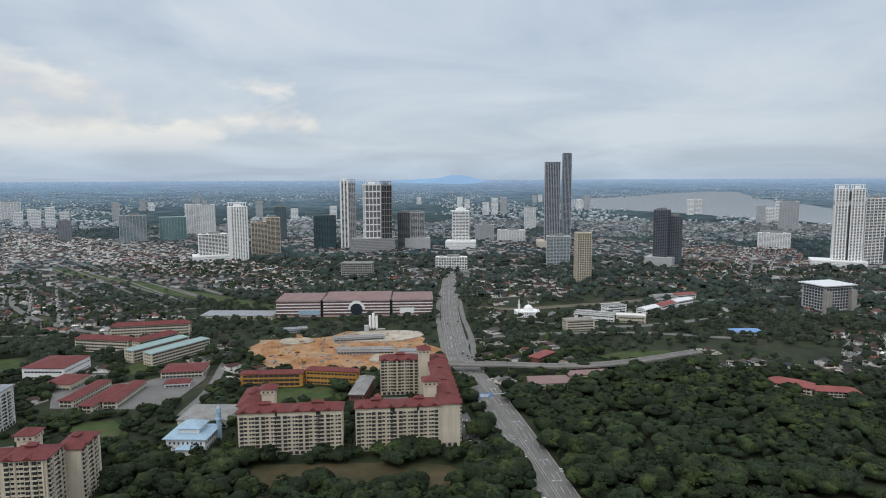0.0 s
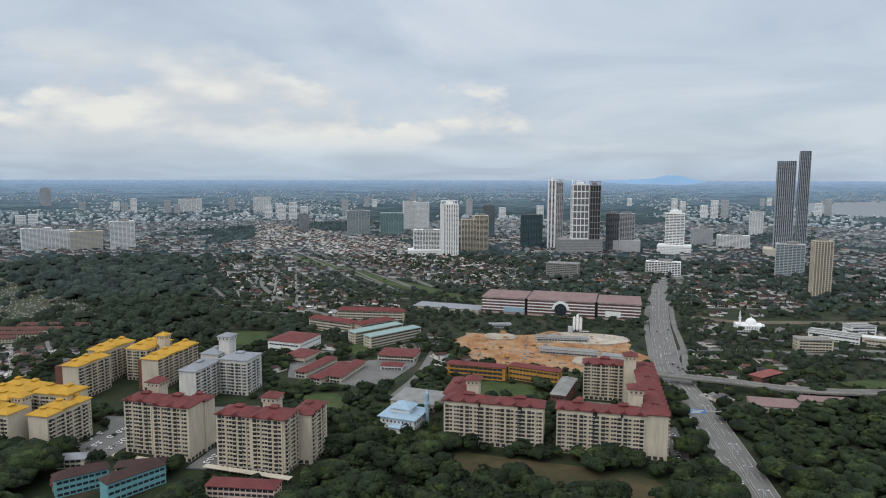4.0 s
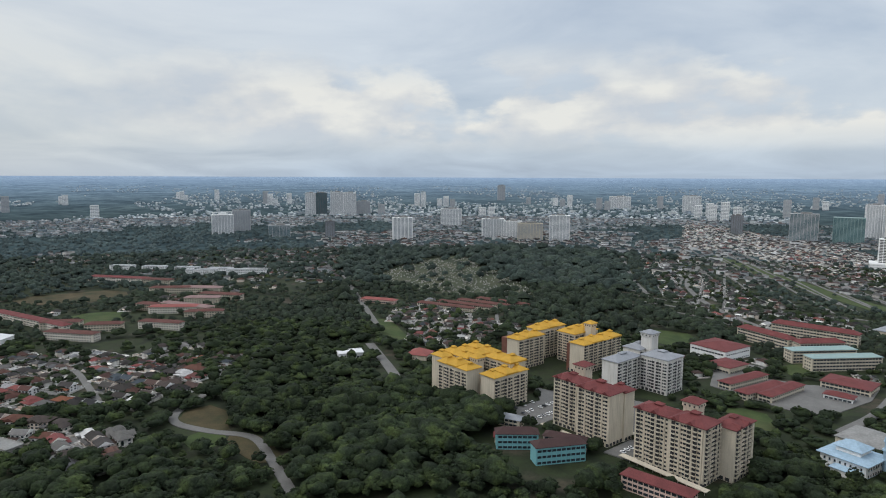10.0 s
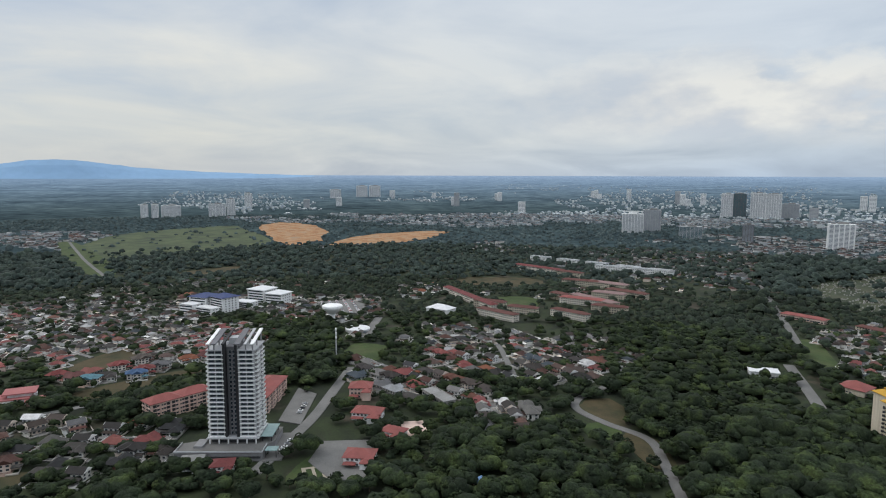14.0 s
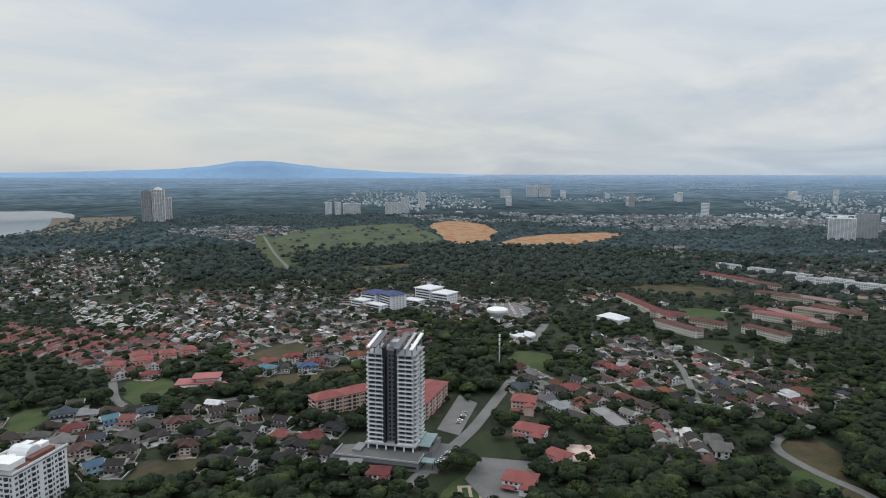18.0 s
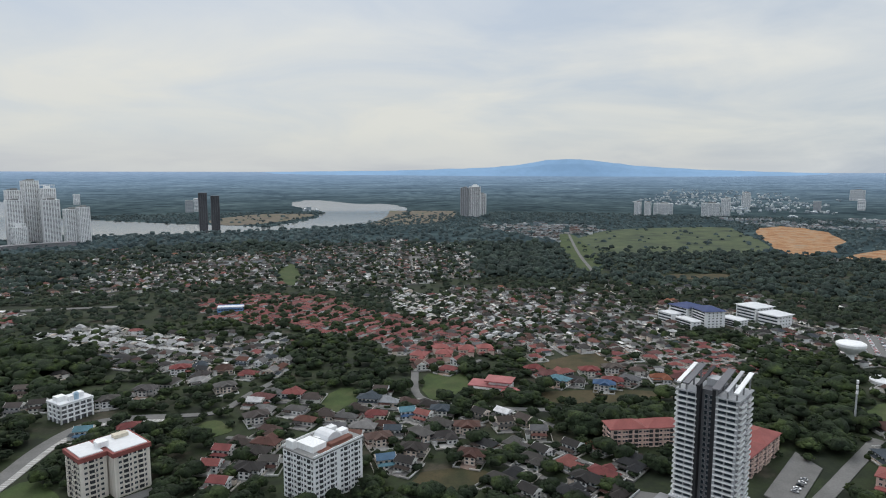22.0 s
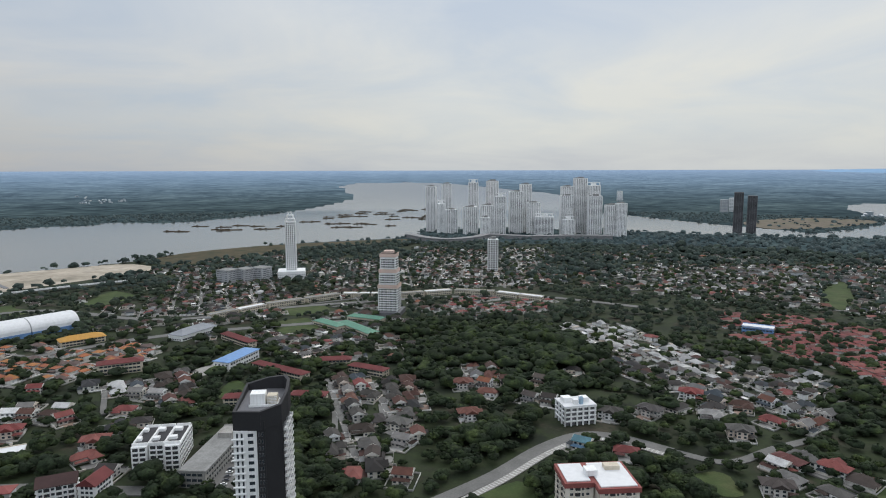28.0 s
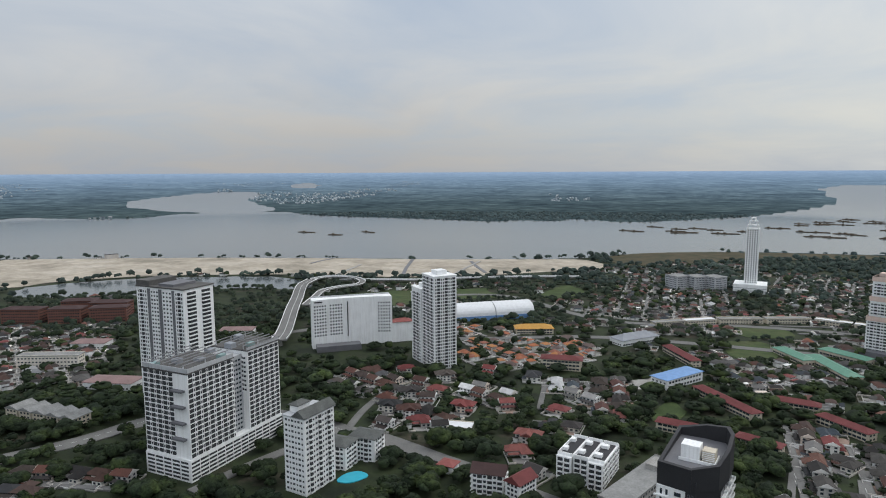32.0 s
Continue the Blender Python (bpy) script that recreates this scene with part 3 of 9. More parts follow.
    ok = (i >= 0) & (j >= 0) & (i < GRID_N) & (j < GRID_N)
    r = np.ones(ok.shape, bool)
    r[ok] = ~TAKEN[i[ok], j[ok]]
    return r


def band(pts, half, z=0.0, side=0.0):
    """Outline points of a band along a line: left and right edges."""
    p = [np.array(q[:2], float) for q in pts]
    lf, rt = [], []
    for i, q in enumerate(p):
        d = p[min(i + 1, len(p) - 1)] - p[max(i - 1, 0)]
        d /= max(np.hypot(*d), 1e-6)
        nrm = np.array((-d[1], d[0]))
        lf.append(q + nrm * (half + side)), rt.append(q - nrm * (half - side))
    return lf, rt


def ribbon(kit, pts, width, z0, z1, mi=0, side=0.0):
    """A slab along a line; z1 may be a list of heights."""
    lf, rt = band(pts, width / 2, side=side)
    n = len(lf)
    zs = z1 if isinstance(z1, (list, tuple)) else [z1] * n
    zb = z0 if isinstance(z0, (list, tuple)) else [z0] * n
    p = [(*a, z) for a, z in zip(lf, zs)] + [(*a, z) for a, z in zip(rt, zs)] + [(*a, z) for a, z in zip(lf, zb)] + [(*a, z) for a, z in zip(rt, zb)]
    f = []
    for i in range(n - 1):
        f += [(n + i, n + i + 1, i + 1, i), (i, i + 1, 2 * n + i + 1, 2 * n + i), (n + i + 1, n + i, 3 * n + i, 3 * n + i + 1), (2 * n + i, 2 * n + i + 1, 3 * n + i + 1, 3 * n + i)]
    f += [(0, 2 * n, 3 * n, n), (n - 1, 2 * n - 1, 4 * n - 1, 3 * n - 1)]
    return kit.add(p, f, mi)


def take_band(pts, half):
    lf, rt = band(pts, half)
    take([tuple(q) for q in lf] + [tuple(q) for q in rt[::-1]])

# ---- water and land ----
WATERS = [
    # the strait
    [(2900, 150), (1900, -500), (1435, -773), (1245, -918), (1037, -1057), (813, -1180), (590, -1290), (365, -1435), (290, -1590), (100, -1745), (-193, -1837),
     (-270, -1900), (-300, -2110), (-560, -2110), (-800, -2010), (-964, -1930), (-1330, -1690), (-1450, -1830), (-1300, -2200), (-1200, -2590), (-1108, -2994),
     (-1235, -3620), (-970, -3926), (-548, -4320), (65, -4283), (-75, -3669), (50, -3378), (330, -2822), (555, -2448), (815, -2560), (790, -2400), (1000, -2370),
     (980, -2260), (1290, -2256), (1846, -2180), (2175, -2285), (2450, -1950), (2382, -1640), (2872, -1364)],
    # the river in the mud flats
    [(-1330, -1690), (-1750, -1640), (-2450, -2060), (-2595, -2312), (-2470, -2419), (-2450, -2739), (-2226, -2726), (-2099, -2256), (-1705, -1930), (-1450, -1830)],
    # the bay behind the city
    [(1114, 3708), (1415, 3682), (1816, 3717), (2126, 3633), (2041, 3427), (2118, 3048), (2202, 2604), (1720, 1975), (1830, 2518), (1607, 2782), (1469, 2997), (1238, 3216), (1014, 3352)],
    # the channel behind the causeway
    [(3017, -1904), (3073, -2396), (2982, -2720), (2762, -2700), (2677, -2465), (2180, -2300), (2440, -1970)],
    [(2879, -3012), (2967, -3198), (2849, -3235), (2723, -3078)],
    # the lagoon behind the sand
    [(930, -585), (985, -600), (1015, -646), (985, -714), (936, -795), (832, -878), (727, -945), (600, -905), (630, -848), (700, -828), (750, -767), (780, -705), (850, -644)],
]
WATERS = [[tuple(q) for q in smooth_ring(w, 1)] for w in WATERS]


def wet(x, y, grow=0.0):
    r = np.zeros(np.broadcast(np.asarray(x), np.asarray(y)).shape, bool)
    for w in WATERS:
        r |= (inside(w, x, y) if not grow else signed_gap(w, np.asarray(x, float), np.asarray(y, float)) > -grow)
    return r


def sheet(name, radii, turns, depth, mat, label, lo=0.0, hi=360.0, category="ground"):
    a = np.radians(np.linspace(lo, hi, turns + 1))
    R, A = np.meshgrid(np.array(radii, float), a, indexing="ij")
    x, y = CENTRE[0] + R * np.cos(A), CENTRE[1] + R * np.sin(A)
    z = terrain(x, y)
    if depth:
        gap = np.full(x.shape, -1e9)
        for w in WATERS:
            gap = np.maximum(gap, signed_gap(w, x, y))
        z = z - np.clip(gap * 0.25, 0, depth)
    else:
        z = z - 0.8
    v = np.stack([x, y, z], -1).reshape(-1, 3)
    n = turns + 1
    i, j = np.meshgrid(np.arange(len(radii) - 1), np.arange(turns), indexing="ij")
    q = np.stack([i * n + j, (i + 1) * n + j, (i + 1) * n + j + 1, i * n + j + 1], -1).reshape(-1, 4)
    t = (v, q.ravel().astype(np.int32), np.full(len(q), 4, np.int32), np.zeros(len(q), np.int32))
    return stamped(name, [(t, [(0, 0, 0, 0, 1, 1, 1)])], [mat], label, category, "structure")


near_r = [0.5] + list(range(60, 901, 60)) + list(range(915, 1680, 17))
sheet("ground", near_r, 450, 5.0, M_GROUND, "green and earthy town ground with grass and soil", category="ground")
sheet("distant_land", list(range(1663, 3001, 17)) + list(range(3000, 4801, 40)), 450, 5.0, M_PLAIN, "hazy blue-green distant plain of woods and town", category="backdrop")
sheet("water", list(range(500, 4801, 100)), 120, 0.0, M_WATER, "calm grey strait water under an overcast sky", 180, 455, category="water")


def hill(name, yaw0, yaw1, humps, mat, label, seed=0):
    """A far wooded ridge on the skyline; humps: yaw, width, height."""
    k = Kit()
    n = 120
    p, rad = [], 4790
    for row, f in enumerate((0.0, 0.35, 0.75, 1.0)):
        for i in range(n + 1):
            yw = yaw0 + (yaw1 - yaw0) * i / n
            a = radians(90 + yw)
            h = sum(hh * math.exp(-((yw - c) / w) ** 2) for c, w, hh in humps)
            h = h * (0.93 + 0.1 * noise.noise((yw * 0.8, seed, 0))) + 2.5 * noise.noise((yw * 2.1, seed, 3))
            r = rad - (3 - row) * 60
            p.append((CENTRE[0] + r * math.cos(a), CENTRE[1] + r * math.sin(a), 184.0 * ((r - 3000.0) / 1800.0) ** 1.5 - 4 + max(0, h) * f * 1.1))
    k.add(p, [(r * (n + 1) + i, (r + 1) * (n + 1) + i, (r + 1) * (n + 1) + i + 1, r * (n + 1) + i + 1) for r in range(3) for i in range(n)])
    return solo(name, k, mat, label, "hill", kind="structure")


# the blue is distance haze painted into the ridges' base colour
M_HILL = material("haze_blue_hill", (0.25, 0.40, 0.58), 1.0, var=0.05, scale=0.004, fine=0.02)
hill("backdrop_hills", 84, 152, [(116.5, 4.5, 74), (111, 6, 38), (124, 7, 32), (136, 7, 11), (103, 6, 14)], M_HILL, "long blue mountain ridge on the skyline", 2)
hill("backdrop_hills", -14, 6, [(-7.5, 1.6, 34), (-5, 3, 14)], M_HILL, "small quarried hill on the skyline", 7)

LIFT = [0]


def lift():
    """A small step, so that no two ground pieces share a plane."""
    LIFT[0] += 1
    return 0.006 * LIFT[0]


def field(pts, kind):
    ring = smooth_ring(pts)
    mid = sum(ring) / len(ring)
    ring = [mid + (q - mid) * (1 + 0.16 * noise.noise((q[0] * 0.06, q[1] * 0.06, 3.0)) + 0.07 * math.sin(q[0] * 1.3 + q[1])) for q in ring]
    k = Kit().prism([tuple(q) for q in ring], -0.5, {"soil": 0.10, "lawn": 0.16, "meadow": 0.12}[kind] + lift())
    take([tuple(q) for q in ring])
    name, mat, lab = {"soil": ("bare_ground", M_SOIL, "bare orange earth of a cleared site"), "lawn": ("lawn", M_LAWN, "mown green grass field"), "meadow": ("meadow", M_MEADOW, "rough brownish grass clearing")}[kind]
    solo(name, k, mat, lab, "ground", kind="structure")


def open_field(pts, mat, label):
    """Ground cover that trees may still dot."""
    ring = [tuple(q) for q in smooth_ring(pts)]
    solo("clearing", Kit().prism(ring, -0.5, 0.1 + lift()), mat, label, "ground", kind="structure")
    WOODS.append((ring, 0.1))


def wood(pts, density, clear=False):
    WOODS.append((pts, density))
    if clear:
        UNBUILT.append(pts)


def street(pts, width, mat=None, label="grey asphalt street winding between trees", line=False):
    ln = smooth_line(pts)
    k = Kit()
    z = 0.4 + lift()
    ribbon(k, ln, width, -0.3, z)
    take_band(ln, width / 2 + 2)
    ob = solo("road", k, mat or M_STREET, label, "road", kind="structure")
    if line:
        c = Kit()
        for a in range(0, len(ln) - 2, 2):
            ribbon(c, ln[a:a + 2], 0.3, z, z + 0.02)
        part("lane_marking", c, M_LINE, ob)
    return ob


# the cemetery hill
_ring = smooth_ring([(-982, 644), (-1060, 740), (-1110, 850), (-1180, 1010), (-1010, 960), (-850, 860), (-720, 800), (-640, 740), (-690, 690), (-792, 655), (-880, 640)])
CEMETERY = [tuple(q) for q in _ring]
solo("cemetery_lawn", Kit().prism(CEMETERY, -0.5, 0.1), M_TOMBS, "open grassy cemetery slope", "ground", kind="structure")

# sand and shore
_ring = smooth_ring([(1468, -743), (1090, -614), (1015, -617), (1030, -690), (930, -830), (739, -960), (640, -995), (504, -1061), (421, -1137), (320, -1261), (235, -1340), (330, -1420), (362, -1428), (590, -1280), (813, -1170), (1037, -1047), (1245, -908)], 1)
take([tuple(q) for q in _ring])
solo("sand_flat", Kit().prism([tuple(q) for q in _ring], -0.4, 0.35), M_SAND, "pale reclaimed sand along the strait", "sand", kind="structure")
_ring = smooth_ring([(330, -1470), (270, -1610), (90, -1730), (-250, -1840), (-260, -1760), (16, -1630), (163, -1460), (240, -1380)])
take([tuple(q) for q in _ring])
solo("meadow", Kit().prism([tuple(q) for q in _ring], -0.4, 0.3), M_MEADOW, "rough grassy and sandy shore", "ground", kind="structure")
for _w in WATERS:
    take(_w)

# fields, woods and streets
field([(-99, 386), (-107, 421), (52, 413), (50, 369)], "meadow")
field([(-129, 633), (-23, 621), (50, 653), (59, 769), (-29, 807), (-82, 762), (-174, 759)], "soil")
field([(-250, 510), (-210, 517), (-196, 474), (-228, 467)], "lawn")
field([(-445, 697), (-387, 717), (-354, 654), (-393, 636)], "lawn")
field([(-269, 652), (-247, 705), (-228, 672), (-239, 628)], "lawn")
field([(226, 659), (326, 667), (311, 623), (217, 614)], "lawn")
field([(-705, 448), (-682, 481), (-542, 414), (-567, 393)], "lawn")
field([(-462, 132), (-470, 161), (-442, 164), (-433, 139)], "lawn")
field([(-507, 146), (-525, 171), (-498, 186), (-454, 167), (-480, 146)], "meadow")
field([(-1174, 101), (-1152, 263), (-1057, 258), (-1074, 124)], "meadow")
field([(-984, 150), (-970, 220), (-885, 207), (-892, 156)], "lawn")
field([(-1255, -423), (-1345, -318), (-1297, -294), (-1209, -385)], "meadow")
field([(-395, -73), (-434, -58), (-400, -39), (-383, -41), (-382, -68)], "lawn")
field([(-657, -60), (-712, -53), (-706, -10), (-643, -14)], "lawn")
field([(-668, -311), (-703, -294), (-691, -269), (-639, -285)], "meadow")
field([(-356, -258), (-389, -269), (-423, -229), (-375, -227)], "meadow")
field([(-619, -326), (-705, -304), (-666, -248), (-620, -288)], "meadow")
field([(-536, -394), (-565, -356), (-507, -321), (-483, -345)], "lawn")
field([(-555, -294), (-635, -197), (-609, -183), (-535, -261)], "meadow")
field([(-424, -413), (-478, -422), (-439, -375), (-409, -386)], "lawn")
field([(-834, -1003), (-933, -1069), (-789, -858), (-740, -855)], "lawn")
field([(495, -815), (515, -870), (470, -930), (393, -1000), (352, -1022), (308, -974), (380, -870), (396, -825)], "lawn")
field([(261, -1008), (266, -1130), (197, -1074), (238, -996)], "lawn")
field([(-10, -612), (-14, -664), (-36, -640), (-28, -606)], "lawn")
field([(-19, -880), (-58, -908), (-85, -839), (-36, -815)], "lawn")
field([(-13, -963), (-81, -978), (-85, -930), (-30, -905)], "lawn")
field([(-453, 170), (-427, 186), (-390, 181), (-386, 160), (-440, 157)], "meadow")
field([(-186, -426), (-233, -452), (-236, -412), (-222, -396)], "lawn")
field([(-326, -440), (-355, -448), (-354, -414), (-331, -415)], "lawn")
wood([(81, 557), (246, 629), (462, 532), (296, 335), (107, 356)], 1)
wood([(-1381, 1266), (-897, 1355), (-700, 1110), (-560, 930), (-440, 850), (-330, 715), (-441, 614), (-620, 561)], 0.86, True)
wood([(-846, 1529), (-802, 1653), (-143, 1033), (-115, 837), (-430, 1010), (-669, 1207)], 0.7, True)
open_field([(-774, 1457), (-758, 1510), (-440, 1215), (-141, 962), (-131, 905), (-450, 1170)], M_LAWN, "grassy reserve strip running through the town")
street([(-690, 1290), (-600, 1080), (-520, 960), (-430, 870), (-330, 800)], 9)
wood([(-225, -850), (-300, -845), (-345, -815), (-340, -700), (-240, -700), (-150, -800)], 0.95, True)
wood([(-476, 273), (-433, 343), (-292, 336), (-207, 305), (-388, 220)], 1)
wood([(-804, 315), (-866, 534), (-608, 412), (-411, 365), (-250, 286), (-328, 158), (-628, 195)], 1)
wood([(-1437, 858), (-1108, 1400), (-650, 980), (-517, 721), (-837, 656), (-808, 475)], 1)
wood([(-1081, -2233), (-1917, -1307), (-1598, -788), (-1094, -542), (-1015, -672), (-1359, -1171), (-819, -1418)], 1)
wood([(-164, -735), (-344, -787), (-361, -622), (-267, -566), (-162, -643)], 1)
wood([(-460, -174), (-571, -172), (-555, -273), (-524, -268)], 1)
wood([(-849, -192), (-830, -84), (-573, -57), (-565, -111)], 1)
wood([(-182, -623), (-215, -654), (-343, -758), (-413, -696), (-300, -640), (-205, -630)], .9)
wood([(-205, -540), (-262, -560), (-240, -478), (-200, -470)], .95)
wood([(-280, -560), (-320, -600), (-390, -560), (-370, -510), (-330, -560)], .7)
wood([(-1534, -946), (-1676, 119), (-1411, 449), (-1096, 78), (-1166, -285), (-1063, -601)], .8)
wood([(-352, 20), (-430, 20), (-470, 60), (-455, 110), (-405, 125), (-350, 130), (-320, 60)], 1)
wood([(300, -552), (239, -630), (199, -576), (231, -538)], 1)
street([(-400, -92), (-453, -77), (-494, -66), (-556, -56), (-587, -51), (-621, -46)], 9)
street([(-578, 108), (-667, 111), (-696, 110)], 6)
street([(-335, 160), (-389, 171), (-433, 177), (-464, 157), (-496, 143), (-520, 152), (-543, 179), (-580, 210), (-605, 215)], 7)
street([(-428, 318), (-444, 323), (-506, 350), (-560, 372), (-600, 388)], 10)
wood([(-430, 300), (-470, 340), (-540, 380), (-600, 405), (-610, 375), (-520, 335), (-450, 290)], 0.25)
street([(-649, 435), (-794, 505), (-917, 563), (-1107, 655)], 8)
street([(-171, -426), (-213, -455), (-253, -490), (-285, -507), (-310, -501), (-337, -475)], 10)
street([(-337, -475), (-365, -455), (-406, -470), (-451, -484)], 7)
street([(-539, -403), (-487, -353), (-496, -308), (-527, -256), (-592, -180)], 7)
street([(-165, 516), (-160, 583), (-167, 676)], 8)
street([(82, 650), (115, 741), (292, 749), (415, 707)], 10)
street([(197, 859), (351, 901), (552, 944), (822, 960)], 10)
street([(410, -919), (298, -984), (117, -908), (-58, -973), (-342, -1008), (-533, -885)], 12)
street([(331, -300), (322, -326), (312, -355), (308, -378), (306, -400), (296, -432), (262, -462), (200, -473), (137, -473)], 17, line=True)
street([(182, -358), (181, -390), (177, -428), (167, -468), (146, -481), (61, -472)], 9)
street([(415, -654), (372, -714), (238, -732), (89, -829), (-167, -885)], 12)
street([(137, -473), (111, -473), (72, -473), (39, -467), (-14, -460)], 11)
street([(168, -480), (181, -512), (192, -552)], 6)
street([(-750, -36), (-840, -24)], 10)
street([(-1204, -530), (-1454, -683), (-1836, -900)], 7)
street([(-924, 1345), (-688, 1037), (-560, 893)], 8)

open_field([(-1430, -592), (-1540, -740), (-1700, -823), (-2104, -880), (-2440, -590), (-2300, -545), (-2050, -420), (-1760, -320), (-1570, -500)], M_GOLF, "rolling green golf slope dotted with trees")
field([(-2446, -536), (-2588, -403), (-2299, -245), (-1790, -215), (-1753, -304), (-2050, -411)], "soil")
field([(-1767, -190), (-2040, -100), (-2190, 182), (-2000, 140), (-1814, 58), (-1700, -150)], "soil")
open_field([(-1430, -2236), (-1832, -2409), (-1999, -2180), (-1615, -1960), (-1362, -1928)], M_MUD, "brown mud flats beside the river")
for _ring in ([(-2614, -2999), (-3047, -3132), (-2959, -2775), (-2532, -2390), (-2318, -2448)], [(-2518, -2258), (-2871, -2306), (-2625, -1891), (-2020, -1496), (-1734, -1494), (-1683, -1608), (-2003, -1798)]):
    solo("mud_bank", Kit().prism([tuple(q) for q in smooth_ring(_ring)], -0.5, 0.9), M_MUD, "low brown tidal bank in the river", "mud", kind="structure")
open_field([(-2540, -2120), (-2900, -2250), (-2367, -1693), (-2100, -1760)], M_MUD, "brown tidal flats beside the river")
open_field([(-1195, -550), (-1470, -735), (-1840, -940), (-1850, -890), (-1480, -650), (-1210, -505)], M_LAWN, "grassy strip beside a straight road")
wood([(-170, 300), (60, 300), (95, 430), (-110, 432), (-165, 480)], 0.95)
wood([(56, 430), (82, 440), (70, 620), (58, 640)], 0.9)
wood([(-250, 410), (-165, 440), (-165, 530), (-240, 520), (-285, 500)], 0.85)
wood([(-340, 390), (-240, 392), (-250, 440), (-300, 455)], 0.6)
wood([(157, 850), (134, 737), (374, 710), (560, 640), (690, 800), (444, 828)], 0.8)
wood([(559, 1108), (953, 1128), (742, 873), (448, 887)], 0.75)
wood([(150, 1150), (180, 990), (420, 940), (520, 1090)], 0.6)
wood([(-540, 941), (-328, 1000), (-256, 840), (-382, 795)], 0.75)

# ---- the highway ----
HWY = smooth_line([(106, 250), (104, 300), (102, 358), (98, 441), (91, 542), (80, 650), (84, 740), (92, 873), (108, 1040), (125, 1190), (150, 1260), (230, 1330), (420, 1400)], 8)
_k = Kit()
ribbon(_k, HWY, 25.5, -0.4, 0.6)
highway = solo("highway", _k, M_ASPHALT, "wide grey dual carriageway with lane lines", "road", kind="structure")
take_band(HWY, 15)
for off in (-9.2, -5.4, 5.4, 9.2):
    c = Kit()
    for i in range(0, len(HWY) - 1, 2):
        ribbon(c, HWY[i:i + 2], 0.22, 0.6, 0.63, side=off)
    part("lane_marking", c, M_LINE, highway)
for off in (-12.6, 12.6, -0.9, 0.9):
    part("kerb", ribbon(Kit(), HWY, 0.5, 0.3, 1.3, side=off), M_CONCRETE, highway)
for sgn in (-1, 1):
    rp = smooth_line([(80 + sgn * 15, 655), (86 + sgn * 18, 740), (92 + sgn * 17.5, 870), (104 + sgn * 16, 1000), (112 + sgn * 10, 1090)], 6)
    solo("slip_road", ribbon(Kit(), rp, 6.5, -0.3, 0.5), M_ASPHALT, "narrow grey slip road beside the highway", "road", kind="structure")
    take_band(rp, 6)
# the flyover across it
fly = thing("flyover", 0, 0, 0, 0, "grey concrete road bridge crossing the highway", "bridge")
FLY = smooth_line([(20, 640), (50, 623), (72, 612), (122, 605), (175, 594), (241, 600), (330, 630)], 6)
part("deck", ribbon(Kit(), FLY, 11, 6.5, 8.0), M_ASPHALT, fly)
for off in (-5.3, 5.3):
    part("parapet", ribbon(Kit(), FLY, 0.4, 8.0, 9.1, side=off), M_CONCRETE, fly)
for px_, py_ in ((60, 618), (97, 608), (122, 605), (150, 599), (180, 594), (210, 596)):
    part("pier", Kit().ring(px_, py_, [(1.2, 0), (1.2, 5.5), (2.4, 6.5)], 10), M_CONCRETE, fly)
take_band(FLY, 8)

# ---- pieces of facades ----
def put(kit, other, x, y, z, spin=0.0, shift=0):
    c, s = math.cos(spin), math.sin(spin)
    n = len(kit.v)
    kit.v += [(x + c * a - s * b, y + s * a + c * b, z + e) for a, b, e in other.v]
    kit.f += [tuple(n + i for i in q) for q in other.f]
    kit.m += [m + shift for m in other.m]
    return kit


def window_kit(w=1.7, h=1.4, sill=0.95, ledge=True):
    """Frame, two panes and a ledge; slots: frame, glass, wall."""
    k = Kit().box(-w / 2, -0.10, sill, w / 2, -0.004, sill + h, 0)
    for a, b in ((-w / 2 + 0.1, -0.05), (0.05, w / 2 - 0.1)):
        k.box(a, -0.13, sill + 0.1, b, -0.101, sill + h - 0.1, 1)
    if ledge:
        k.box(-w / 2 - 0.15, -0.45, sill - 0.16, w / 2 + 0.15, -0.004, sill - 0.02, 2)
    return k


def balcony_kit(w=3.0, d=1.2, fh=2.9, rail=1.0, open_rail=False):
    """Flat dark panel on the solid wall that paints the opening's shade, slab and parapet; slots: panel, glass, wall.
    """
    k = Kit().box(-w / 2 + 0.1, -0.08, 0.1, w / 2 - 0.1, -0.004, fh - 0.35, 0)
    k.box(-w / 2, -d, -0.12, w / 2, -0.004, 0.06, 2)
    k.box(-w / 2, -d, 0.061, w / 2, -d + 0.12, rail, 2)
    k.box(-w / 2, -d + 0.121, 0.061, -w / 2 + 0.1, -0.09, rail, 2).box(w / 2 - 0.1, -d + 0.121, 0.061, w / 2, -0.09, rail, 2)
    return k


def pane_kit(w, h, z=0.4, depth=0.12):
    """A plain dark opening with a thin frame."""
    k = Kit().box(-w / 2 - 0.1, -depth, z - 0.1, w / 2 + 0.1, -0.004, z + h + 0.1, 0)
    return k.box(-w / 2, -depth - 0.03, z, w / 2, -depth - 0.001, z + h, 1)


SHARED = {}
PILASTER = Kit().box(-0.45, -0.7, -0.12, 0.45, -0.004, 2.68, 2)
PLAIN = {"pilaster": PILASTER, "window": Kit().box(-0.9, -0.1, 0.8, 0.9, -0.004, 2.1, 1), "balcony": Kit().box(-1.3, -0.08, 0.9, 1.3, -0.004, 2.4, 0).box(-1.5, -0.9, -0.1, 1.5, -0.004, 0.8, 2)}


